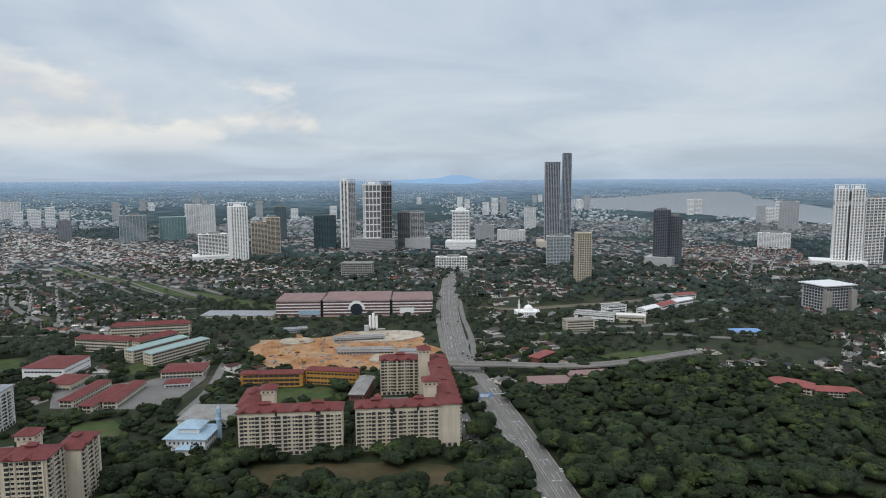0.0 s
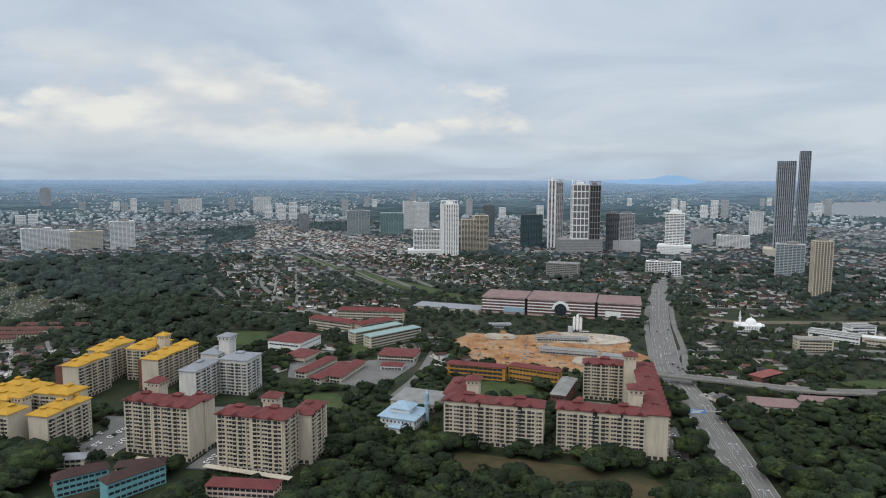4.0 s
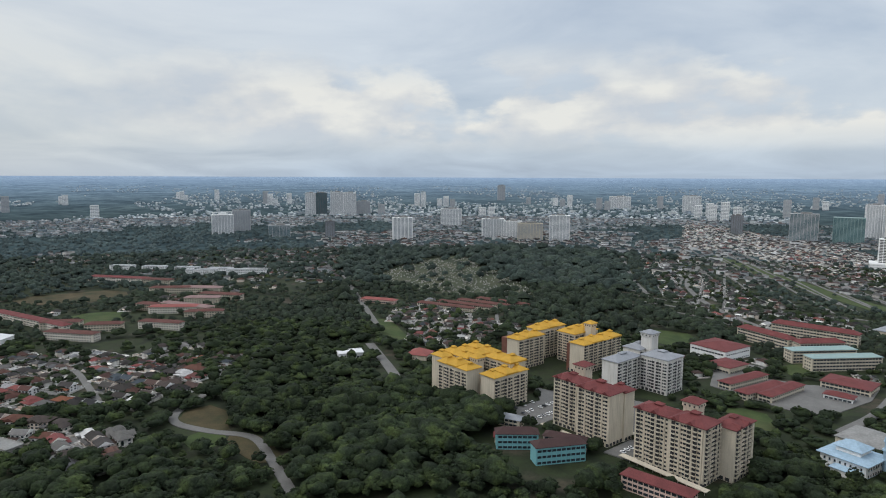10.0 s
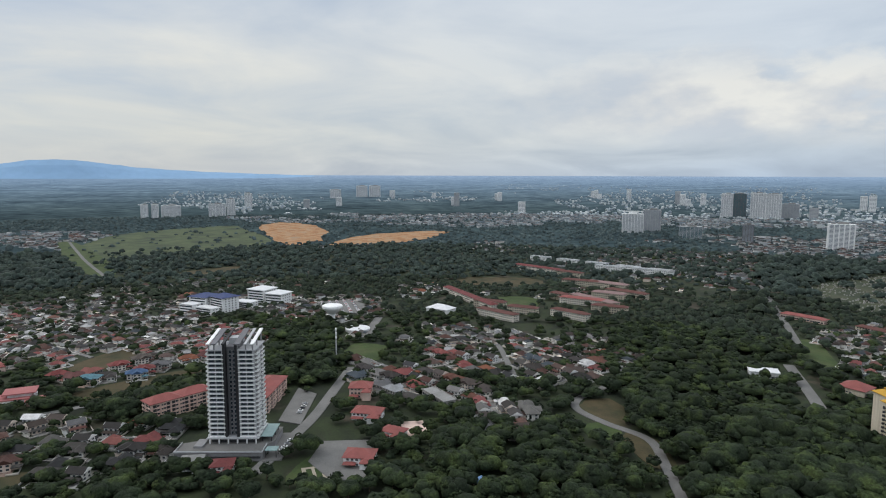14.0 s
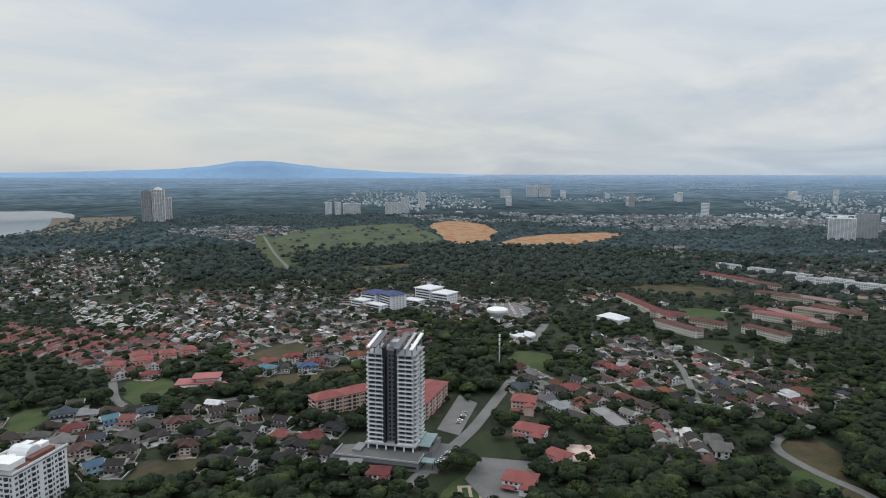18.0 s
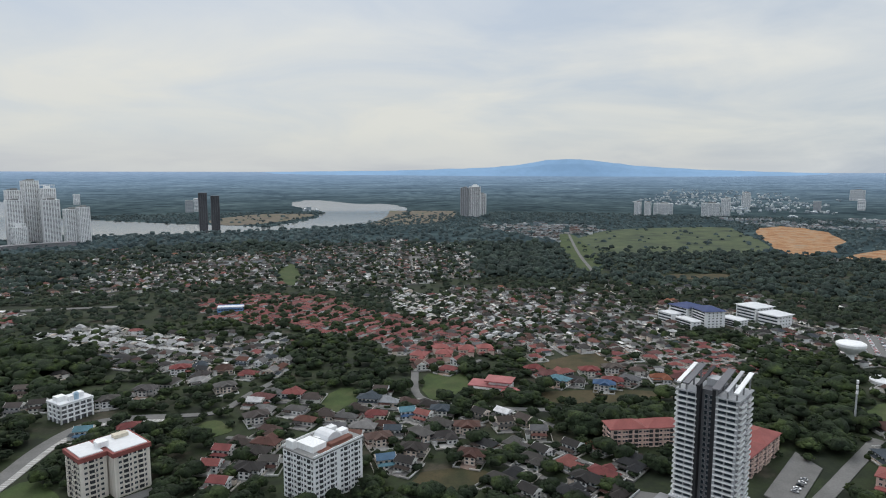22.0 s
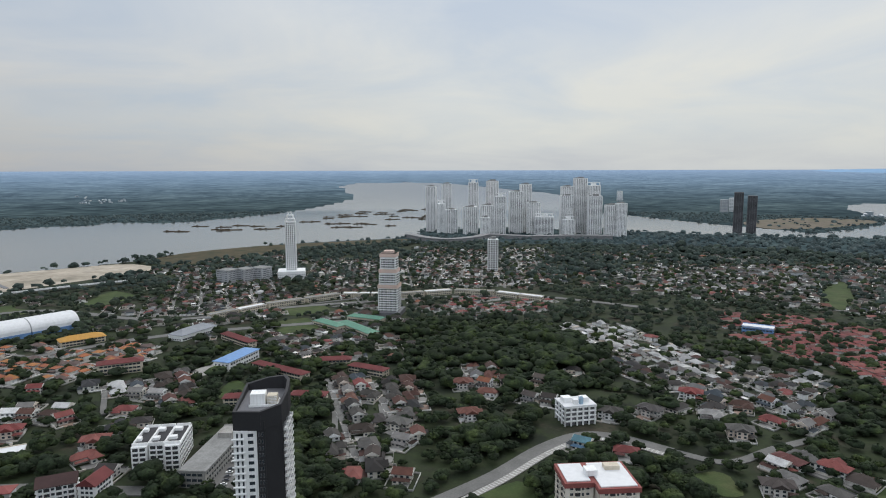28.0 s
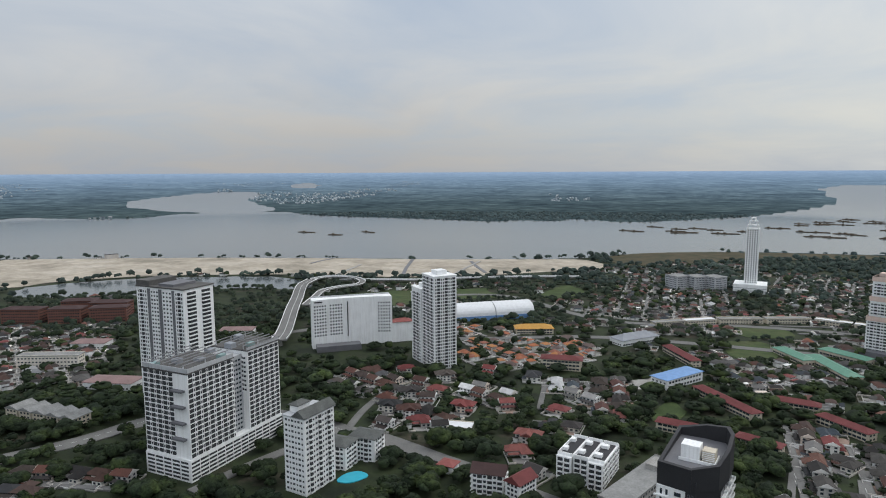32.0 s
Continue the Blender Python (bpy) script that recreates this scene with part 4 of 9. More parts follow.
def facade(t, ax, ay, bx, by, z0, floors, fh, kits, mode="bay", wall=None, margin=0.6, skip=()):
    """Windows and balconies on the wall from a to b (outside to the right of that way); kits repeat bay by bay as (name, kit, width)."""
    L = math.hypot(bx - ax, by - ay)
    ang = math.atan2(by - ay, bx - ax)
    ux, uy = math.cos(ang), math.sin(ang)
    u, i = margin, 0
    rows = []
    while True:
        nm, kit, w = kits[i % len(kits)]
        if u + w > L - margin + 0.4:
            break
        rows.append((nm, kit, u + w / 2))
        u += w
        i += 1
    if not rows:
        return
    extra = (L - margin - u) / 2
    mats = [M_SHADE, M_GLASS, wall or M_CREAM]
    grid = Kit()
    for j, (nm, kit, c) in enumerate(rows):
        if kit is None or j in skip:
            continue
        x, y = ax + ux * (c + extra), ay + uy * (c + extra)
        key = (id(kit), mats[2].name, floors, fh, mode, nm)
        if mode == "each":
            if key not in SHARED:
                SHARED[key] = kit.mesh(nm, [M_FRAME if nm == "window" else M_SHADE, M_GLASS, mats[2]])
            for f in range(floors):
                part(nm, SHARED[key], None, t, at=(x, y, z0 + f * fh), spin=math.degrees(ang))
        elif mode == "bay":
            for f in range(floors):
                put(grid, kit, x, y, z0 + f * fh, ang)
        else:
            for f in range(floors):
                put(grid, PLAIN[nm], x, y, z0 + f * fh, ang)
    if grid.v:
        tagged(part("facade", grid, mats, t), kind="stuff")


KW = window_kit()
KWS = window_kit(1.2, 1.2)
KWT = window_kit(1.1, 1.7, 0.6)
KB = balcony_kit()
KBR = balcony_kit(2.9, 1.35, 2.9, 0.8)
KWP, KWQ = pane_kit(1.7, 1.4, 0.9).box(-1.1, -0.75, 2.4, 1.1, -0.004, 2.55, 2).box(-1.0, -0.5, 0.5, 0.1, -0.004, 0.72, 2), pane_kit(1.0, 1.3, 0.9).box(-0.7, -0.7, 2.3, 0.7, -0.004, 2.45, 2)
FLAT = [("balcony", KBR, 3.1), ("window", KWP, 2.3), ("pilaster", PILASTER, 1.1), ("window", KWQ, 1.7), ("window", KWP, 2.3), ("balcony", KBR, 3.1), ("pilaster", PILASTER, 1.1)]
OFFICE = [("window", pane_kit(2.2, 1.6, 0.8), 2.9)]
SCHOOL = [("window", pane_kit(2.6, 1.4, 1.0), 3.4)]


def tiered_roof(t, x0, y0, x1, y1, z, rh, roof):
    """Hips stepped along the wing, each with a small raised tier."""
    w, d = x1 - x0, y1 - y0
    n = max(1, round(max(w, d) / (15 if roof is M_ROOF_YEL else 34)))
    for i in range(n):
        if w >= d:
            a, b, c, e = x0 + w * i / n, y0, x0 + w * (i + 1) / n, y1
        else:
            a, b, c, e = x0, y0 + d * i / n, x1, y0 + d * (i + 1) / n
        zz = z + (0.9 * (i % 2) if roof is M_ROOF_YEL else 0.004 * i)
        part("roof", Kit().hip(a, b, c, e, zz, rh, t=0.4 + (0.9 * (i % 2) if roof is M_ROOF_YEL else 0)), roof, t)
        if z > 20 and roof is M_ROOF_RED:
            for g in np.arange(5.0, (c - a if w >= d else e - b) - 3, 10.5):
                k = Kit().hip(a + g - 2.6, b - 0.5, a + g + 2.6, b + 6.0, zz + 0.25, 2.1, t=0.2, gable=True) if w >= d else Kit().hip(c - 6.0, b + g - 2.6, c + 0.5, b + g + 2.6, zz + 0.25, 2.1, t=0.2, gable=True)
                part("roof_gable", k, roof, t)
        if z > 20:
            mx, my, sw, sd = (a + c) / 2, (b + e) / 2, max(3.2, (c - a) * 0.2), max(3.2, (e - b) * 0.2)
            part("raised_tier", Kit().cbox(mx, my, zz + rh * 0.45, sw, sd, rh * 0.6).hip(mx - sw / 2 - 0.6, my - sd / 2 - 0.6, mx + sw / 2 + 0.6, my + sd / 2 + 0.6, zz + rh * 1.1, 1.3, t=0.25), roof, t)


def slab(t, x0, y0, x1, y1, h, roof, wall, z0=0.0, floors=None, fh=2.8, sides="f", mode="bay", rest="lrb", kits=None, rh=3.6, over=1.1, stilts=3.2, ends=None):
    """One wing of a block of flats: walls, hipped roof and facades; sides in detail, the rest joined."""
    kits = kits or FLAT
    floors = floors or int((h - stilts - z0) / fh)
    part("wall", Kit().box(x0, y0, z0, x1, y1, h), wall, t)
    if roof:
        tiered_roof(t, x0 - over, y0 - over, x1 + over, y1 + over, h + 0.45, rh, roof)
    runs = {"f": (x0, y0, x1, y0), "r": (x1, y0, x1, y1), "b": (x1, y1, x0, y1), "l": (x0, y1, x0, y0)}
    long = {s: math.hypot(r[2] - r[0], r[3] - r[1]) > 19.5 for s, r in runs.items()}
    for s in sides:
        if z0 == 0 and h > 25 and not long[s]:
            continue
        facade(t, *runs[s], z0 + stilts, floors, fh, kits, mode, wall)
    for s in rest:
        if s not in sides and (long[s] or h <= 25):
            facade(t, *runs[s], z0 + stilts, floors, fh, kits, "stuff", wall)
    # dark sheets on the solid wall paint the shade of ground-floor openings
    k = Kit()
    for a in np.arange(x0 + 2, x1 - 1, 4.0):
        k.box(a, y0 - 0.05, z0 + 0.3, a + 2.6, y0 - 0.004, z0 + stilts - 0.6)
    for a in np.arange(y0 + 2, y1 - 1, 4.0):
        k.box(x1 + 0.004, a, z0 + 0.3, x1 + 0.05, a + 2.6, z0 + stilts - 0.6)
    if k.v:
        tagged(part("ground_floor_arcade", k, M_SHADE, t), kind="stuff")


def stair_tower(t, cx, cy, w, h, roof, wall, z0=0.0):
    st = part("stair_tower", Kit().cbox(cx, cy, z0, w, w, h - z0).cbox(cx, cy, h - 3.2, w + 1.2, w + 1.2, 3.2), wall, t)
    part("tower_roof", Kit().hip(cx - w / 2 - 1.6, cy - w / 2 - 1.6, cx + w / 2 + 1.6, cy + w / 2 + 1.6, h + 0.35, 3.0, t=0.3), roof, st)
    k = Kit()
    for i in range(3):
        a = -w / 2 + w * (i + 0.5) / 3
        k.cbox(cx + a, cy - w / 2 - 0.63, h - 2.6, 1.2, 0.1, 1.2)
        k.cbox(cx + w / 2 + 0.63, cy + a, h - 2.6, 0.1, 1.2, 1.2)
    tagged(part("vents", k, M_SHADE, st), kind="stuff")


def by_line(a, b, depth):
    """Centre, yaw and width of a building whose front runs from a to b."""
    ang = math.atan2(b[1] - a[1], b[0] - a[0])
    return (a[0] + b[0]) / 2 - math.sin(ang) * depth / 2, (a[1] + b[1]) / 2 + math.cos(ang) * depth / 2, math.degrees(ang), math.hypot(b[0] - a[0], b[1] - a[1])


def hall(name, label, a, b, depth, h, wall, roof, floors=2, flat=False, rh=2.6, over=0.9, kits=None, category="building", gable=False, mode="bay", group=""):
    """A long low building with a front from a to b."""
    x, y, yaw, w = by_line(a, b, depth)
    t = thing(name, x, y, None, yaw, label, category, group)
    take_rect(x, y, w, depth, yaw, 3)
    part("wall", Kit().cbox(0, 0, 0, w, depth, h), wall, t)
    if flat:
        part("roof", Kit().cbox(0, 0, h, w + over, depth + over, 0.6), roof, t)
        for sy in (-1, 1):
            part("parapet", Kit().cbox(0, sy * (depth / 2 + over / 2 - 0.15), h + 0.6, w + over, 0.3, 0.7), wall, t)
    else:
        part("roof", Kit().hip(-w / 2 - over, -depth / 2 - over, w / 2 + over, depth / 2 + over, h + 0.35, rh, t=0.3, gable=gable), roof, t)
    fh = h / floors
    facade(t, -w / 2, -depth / 2, w / 2, -depth / 2, 0, floors, fh, kits or SCHOOL, mode, wall)
    facade(t, w / 2, -depth / 2, w / 2, depth / 2, 0, floors, fh, kits or SCHOOL, "stuff", wall)
    if depth > 12:
        facade(t, -w / 2, depth / 2, -w / 2, -depth / 2, 0, floors, fh, kits or SCHOOL, "stuff", wall)
    return t

# ---- towers ----
def tower(name, label, x, y, w, d, h, yaw=0.0, wall=None, glass=None, bays=5, side=3, fh=3.2, band=1.2, crown="plant", pod=None, solid=0.0, group="", pier=1.2):
    """A tall building: a glazed core behind piers and floor bands, with a crown and perhaps a podium (w, d, h, material)."""
    wall, glass = wall or M_WHITE, glass or M_GLASS
    # far towers swap to glazing paled to imitate haze
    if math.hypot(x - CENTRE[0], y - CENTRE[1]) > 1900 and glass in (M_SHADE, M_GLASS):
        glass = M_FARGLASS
    t = thing(name, x, y, None, yaw, label, "tower", group)
    take_rect(x, y, max(w, pod[0] if pod else 0), max(d, pod[1] if pod else 0), yaw, 4)
    z0 = pod[2] if pod else 0.0
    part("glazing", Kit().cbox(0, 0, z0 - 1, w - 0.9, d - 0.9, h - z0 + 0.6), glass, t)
    k = Kit()
    n = max(3, int((h - z0) / fh))
    for i in range(n + 1):
        zz = z0 + (h - z0 - band) * i / n
        k.box(-w / 2 + 0.2, -d / 2 + 0.2, zz, w / 2 - 0.2, d / 2 - 0.2, zz + band)
    tagged(part("banding", k, wall, t), kind="stuff")
    near = math.hypot(x - CENTRE[0], y - CENTRE[1]) < 1300
    ribs = Kit()
    pw, pd = pier, pier
    mf = Kit().cbox(0, 0, 0, pw, 0.8, h - z0).mesh("pier", wall)
    ms = Kit().cbox(0, 0, 0, 0.8, pd, h - z0).mesh("pier", wall)
    for i in range(bays + 1):
        px_ = -w / 2 + pw / 2 + (w - pw) * i / bays
        for sg in (-1, 1):
            if near:
                part("pier", mf, None, t, at=(px_, sg * (d / 2 - 0.3), z0))
            else:
                ribs.cbox(px_, sg * (d / 2 - 0.3), z0, pw, 0.8, h - z0)
    for i in range(side + 1):
        py_ = -d / 2 + pd / 2 + (d - pd) * i / side
        for sg in (-1, 1):
            if near:
                part("pier", ms, None, t, at=(sg * (w / 2 - 0.3), py_, z0))
            else:
                ribs.cbox(sg * (w / 2 - 0.3), py_, z0, 0.8, pd, h - z0)
    if ribs.v:
        tagged(part("ribbing", ribs, wall, t), kind="stuff")
    if solid:
        for sg in (-1, 1):
            part("end_wall", Kit().cbox(sg * (w / 2 - 0.2), 0, z0, 0.9, d * solid, h - z0 + 0.8), wall, t)
    part("roof_slab", Kit().cbox(0, 0, h, w + 0.2, d + 0.2, 0.5), wall, t)
    if crown == "plant":
        part("roof_plant", Kit().cbox(0.06 * w, 0, h + 0.5, w * 0.4, d * 0.5, 4.5).cbox(-0.3 * w, 0.1 * d, h + 0.5, w * 0.16, d * 0.3, 2.6), M_ROOF_FLAT, t)
    elif crown == "frame":
        for sy in (-1, 1):
            part("crown_beam", Kit().cbox(0, sy * d * 0.4, h + 8, w * 0.95, 1.4, 1.6), wall, t)
            for sx in (-1, 1):
                part("crown_post", Kit().cbox(sx * w * 0.42, sy * d * 0.4, h + 0.5, 1.2, 1.2, 7.5), wall, t)
        part("roof_plant", Kit().cbox(0, 0, h + 0.5, w * 0.4, d * 0.4, 6), wall, t)
    elif crown == "steps":
        part("upper_tier", Kit().cbox(0, 0, h + 0.5, w * 0.6, d * 0.6, 6).cbox(0, 0, h + 6.5, w * 0.3, d * 0.3, 4), wall, t)
    if pod:
        part("podium", Kit().cbox(0, 0, 0, pod[0], pod[1], z0), pod[3] if len(pod) > 3 else wall, t)
        k = Kit()
        for i in range(1, max(2, int(z0 / 4))):
            k.cbox(0, 0, i * 4.0, pod[0] + 0.5, pod[1] + 0.5, 0.9)
        tagged(part("podium_banding", k, M_GREYW, t), kind="stuff")
    return t


tower("skyscraper", "slender dark grey ribbed skyscraper", 473, 1752, 42, 32, 236, -12, M_STEEL, M_BLUEBLACK, 9, 6, pod=(84, 70, 18, M_CREAM), pier=1.6, crown="none", band=0.5)
tower("skyscraper", "tall dark grey ribbed skyscraper with a raised end", 512, 1745, 24, 30, 260, -12, M_STEEL, M_BLUEBLACK, 6, 6, pier=1.2, crown="none", band=0.5)
tower("apartment_tower", "slim cream apartment tower", 365, 1134, 27, 22, 92, -2, M_CREAM, M_GLASS, 6, 4)
tower("apartment_tower", "dark grey apartment tower on a podium", 606, 1336, 30, 24, 122, -40, M_SLATEW, M_BLUEBLACK, 6, 4, pod=(58, 46, 20, M_GREYW))
tower("apartment_tower", "dark grey apartment tower beside its twin", 634, 1330, 24, 22, 108, -40, M_SLATEW, M_BLUEBLACK, 5, 4)
tower("apartment_tower", "tall white apartment tower with a sky bridge", 986, 1292, 25, 26, 166, -30, M_WHITE, M_SHADE, 4, 4, crown="frame", pod=(105, 60, 12, M_WHITE), pier=2.4)
tower("apartment_tower", "tall white apartment tower with a stepped top", 1012, 1277, 25, 26, 166, -30, M_WHITE, M_SHADE, 4, 4, crown="frame", pier=2.4)
tower("apartment_tower", "dark recessed core between two white towers", 999, 1286, 12, 20, 160, -30, M_DKGREY, M_DARKW, 2, 2, crown="none")
tower("sky_bridge", "pale bridge linking two white towers", 999, 1282, 60, 22, 140, -30, M_GREYW, M_GREYW, 8, 2, crown="none", pod=(1, 1, 132, M_GREYW))
tower("apartment_tower", "white apartment tower joined to a taller one", 1052, 1275, 36, 26, 146, -30, M_WHITE, M_GLASS, 5, 4)
tower("apartment_tower", "grey-white tower by the bay", 1437, 2137, 62, 30, 106, -34, M_GREYW, M_GLASS, 7, 4)
tower("hotel_block", "long white hotel block", 1053, 1625, 78, 20, 42, -26, M_WHITE, M_GLASS, 12, 3)
tower("apartment_tower", "slim white tower with a dark middle and a split crown", -105, 1785, 22, 24, 186, 3, M_WHITE, M_DARKW, 2, 4, crown="frame", band=0.6, pier=4.2)
tower("apartment_tower", "slim dark tower beside a white one", -84, 1787, 20, 24, 182, 3, M_GREYW, M_DARKW, 4, 4, crown="frame")
tower("apartment_tower", "wide white tower with dark grid bands", -28, 1699, 42, 32, 178, 12, M_WHITE, M_DKGREY, 4, 4, fh=16, band=3.0, crown="frame", pod=(110, 60, 36, M_MIDGREY), pier=2.0)
tower("apartment_tower", "dark glass tower beside a white grid", 8, 1703, 28, 32, 176, 12, M_MIDGREY, M_DARKW, 4, 4, fh=16, band=2.0, crown="frame")
tower("office_tower", "dark glass office tower with a white cap", -160, 1793, 60, 30, 92, 3, M_DARKW, M_BLUEGLASS, 8, 4, crown="none")
tower("office_tower", "dark office slab with pale ends", 58, 1760, 34, 26, 100, -3, M_DKGREY, M_GLASS, 6, 4)
tower("office_tower", "grey office slab with dark strips", 96, 1765, 38, 28, 100, -3, M_GREYW, M_GLASS, 6, 4, pod=(70, 40, 30, M_GREYW))
tower("hotel_tower", "white banded hotel tower on a podium", 214, 1739, 46, 32, 104, -10, M_WHITE, M_GLASS, 5, 3, fh=4, band=2.2, pod=(82, 60, 22, M_WHITE), crown="steps")
tower("apartment_block", "white low apartment block", 143, 1325, 66, 18, 28, -6, M_WHITE, M_SHADE, 12, 3)
tower("apartment_tower", "pale tower in the far town", 563, 2401, 44, 26, 80, -13, M_WHITE, M_GLASS, 5, 3)
tower("apartment_block", "grey-white block in the far town", 318, 1976, 60, 22, 48, -9, M_GREYW, M_GLASS, 8, 3)
tower("apartment_block", "white block with a blue roof edge", 390, 1909, 84, 26, 36, -12, M_WHITE, M_GLASS, 10, 3)
tower("office_block", "green-grey glass block with square windows", 392, 1395, 52, 30, 62, -14, M_GREYW, M_BLUEGLASS, 7, 4)
tower("apartment_tower", "tall white apartment tower", -345, 1561, 40, 34, 128, 25, M_WHITE, M_SHADE, 6, 5, crown="frame", pier=3.4)
tower("apartment_tower", "white apartment block with a rounded top", -408, 1575, 66, 30, 62, 18, M_WHITE, M_SHADE, 9, 4, pod=(95, 60, 12, M_WHITE))
tower("apartment_tower", "white apartment slab in the town", -668, 2327, 48, 28, 106, 25, M_WHITE, M_SHADE, 6, 4)
tower("apartment_tower", "white apartment slab beside its twin", -618, 2330, 48, 28, 104, 5, M_WHITE, M_SHADE, 6, 4)
tower("office_block", "teal glass office block", -670, 2114, 80, 40, 74, 18, M_ROOF_TEAL, M_BLUEGLASS, 9, 5, crown="none")
tower("office_block", "grey and blue glass office block", -764, 2035, 76, 34, 84, 21, M_GREYW, M_BLUEGLASS, 8, 4)
tower("office_tower", "cream tower with a dark face", -316, 1668, 40, 26, 84, 14, M_CREAM, M_GLASS, 5, 4)
tower("office_tower", "dark tower with a cream edge", -284, 1680, 36, 28, 94, 14, M_CREAM, M_DARKW, 3, 3)
tower("office_tower", "dark glass tower in the town", -324, 2068, 38, 28, 106, 9, M_DKGREY, M_BLUEGLASS, 5, 4)
tower("office_tower", "dark office tower among low houses", -1026, 2168, 38, 26, 62, 25, M_DKGREY, M_GLASS, 5, 3)
tower("apartment_block", "grey apartment block far off in the town", -1651, 2997, 76, 26, 66, 29, M_GREYW, M_SHADE, 8, 3)
tower("apartment_tower", "white and grey apartment tower", -1552, 1136, 60, 26, 66, 60, M_WHITE, M_SHADE, 5, 3, pier=3)
tower("apartment_block", "white apartment block in the hills", -1868, 1602, 80, 26, 66, 50, M_WHITE, M_SHADE, 7, 3)
tower("apartment_block", "long white apartment block above a wood", -1440, 1408, 70, 24, 58, 52, M_WHITE, M_SHADE, 8, 3)
tower("apartment_block", "white apartment block with setbacks", -1390, 1445, 56, 24, 52, 40, M_WHITE, M_SHADE, 6, 3)
tower("apartment_block", "cream apartment block above dark woods", -1311, 1439, 76, 24, 50, 42, M_CREAM, M_SHADE, 8, 3)
tower("apartment_tower", "white apartment tower above a wood", -1230, 1477, 60, 26, 76, 40, M_WHITE, M_SHADE, 6, 3)
tower("apartment_block", "pale apartment slab far off in town", -1976, 2864, 110, 26, 62, 35, M_WHITE, M_SHADE, 9, 3)
tower("apartment_block", "pale tower block far off in town", -1624, 2953, 86, 26, 80, 29, M_WHITE, M_SHADE, 7, 3)
tower("office_tower", "slim grey tower far off", -2670, 2683, 46, 26, 86, 45, M_GREYW, M_GLASS, 4, 3)
tower("apartment_tower", "white tower with a dark roof frame", -2066, 785, 68, 26, 62, 72, M_WHITE, M_SHADE, 7, 3, crown="frame")
tower("apartment_tower", "grey apartment slab with dark windows", -2130, 876, 60, 26, 72, 66, M_GREYW, M_SHADE, 7, 3)
tower("apartment_block", "grey-white office block with blue glass", -1875, 893, 66, 28, 35, 64, M_GREYW, M_BLUEGLASS, 6, 3)
tower("office_tower", "dark and yellow office tower", -1751, 1003, 30, 22, 50, 60, M_DKGREY, M_GLASS, 4, 3)
tower("apartment_tower", "white slab of a group of towers", -2795, 1500, 50, 28, 104, 62, M_WHITE, M_SHADE, 5, 3)
tower("office_tower", "blue glass slab of a group of towers", -2770, 1545, 54, 28, 104, 62, M_DKGREY, M_BLUEGLASS, 5, 3)
tower("apartment_tower", "grey-white slab of a group of towers", -2700, 1590, 60, 28, 110, 58, M_WHITE, M_SHADE, 6, 3)
tower("apartment_tower", "grey-white end slab of a group of towers", -2664, 1640, 60, 28, 108, 58, M_WHITE, M_SHADE, 6, 3)
tower("apartment_block", "pale lower slab of a group of towers", -2676, 1725, 68, 26, 62, 57, M_GREYW, M_SHADE, 6, 3)
tower("apartment_tower", "tall grey-white tower in the mangroves", -2305, -1575, 46, 30, 124, 120, M_WHITE, M_DKGREY, 5, 4, crown="steps")
tower("apartment_tower", "dark tower joined to a pale one", -2280, -1610, 34, 30, 120, 120, M_GREYW, M_DKGREY, 4, 4)
tower("apartment_tower", "pale lower tower beside a tall one", -2385, -1594, 36, 26, 92, 120, M_WHITE, M_DKGREY, 4, 3)
for _x, _y, _w, _h, _a in ((-2817, -1066, 30, 58, -249), (-2840, -1030, 28, 58, -249), (-2910, -987, 80, 50, -251), (-2939, -795, 72, 56, -255), (-3024, -756, 38, 74, -256), (-3384, -756, 38, 72, -257), (-3817, -348, 64, 50, -265), (-3880, -197, 66, 66, -267), (-3885, -120, 66, 66, -267)):
    tower("apartment_block", "pale apartment block far off in the woods", _x, _y, _w, 24, _h, _a, M_WHITE, M_SHADE, 5, 3)

# the towers on the strait
_rows = [(-326, -2034, 30, 137), (-350, -1983, 24, 87), (-375, -2045, 28, 144), (-379, -1967, 34, 70), (-431, -1935, 38, 79), (-450, -1997, 30, 149), (-465, -1880, 26, 52), (-480, -1925, 36, 84), (-509, -2003, 32, 153), (-517, -1923, 34, 110),
         (-570, -1949, 40, 122), (-604, -1969, 32, 143)]
_rows2 = [(-615, -1915, 34, 91), (-640, -1888, 54, 51), (-703, -1880, 36, 112), (-715, -1915, 34, 137), (-751, -1905, 36, 161), (-784, -1885, 34, 141), (-776, -1849, 40, 112), (-816, -1826, 34, 87), (-839, -1812, 28, 92), (-700, -1850, 30, 46)]
for _i, (_x, _y, _w, _h) in enumerate(_rows + _rows2):
    tower("strait_tower", "grey-white ribbed apartment tower on the strait shore" if _h > 100 else "lower grey-white apartment tower on the strait shore", _x, _y, _w, 22, _h, 165 + (_i * 37) % 30, M_WHITE, M_DKGREY, 6, 4, pier=2.0, band=1.5, group="towers on the strait", crown="frame" if _i % 4 == 1 else "plant")
_pd = smooth_line([(-247, -1870), (-290, -1770), (-345, -1725), (-420, -1770), (-470, -1830), (-564, -1770), (-685, -1772), (-790, -1745)], 5)
_pt = thing("podium_deck", 0, 0, 0, 0, "long grey curving podium below the strait towers", "podium")
part("base", ribbon(Kit(), _pd, 26, -1, 8), M_MIDGREY, _pt)
for _z in (3.2, 6.4, 9.2):
    part("ledge", ribbon(Kit(), _pd, 27, _z, _z + 0.6), M_MIDGREY, _pt)
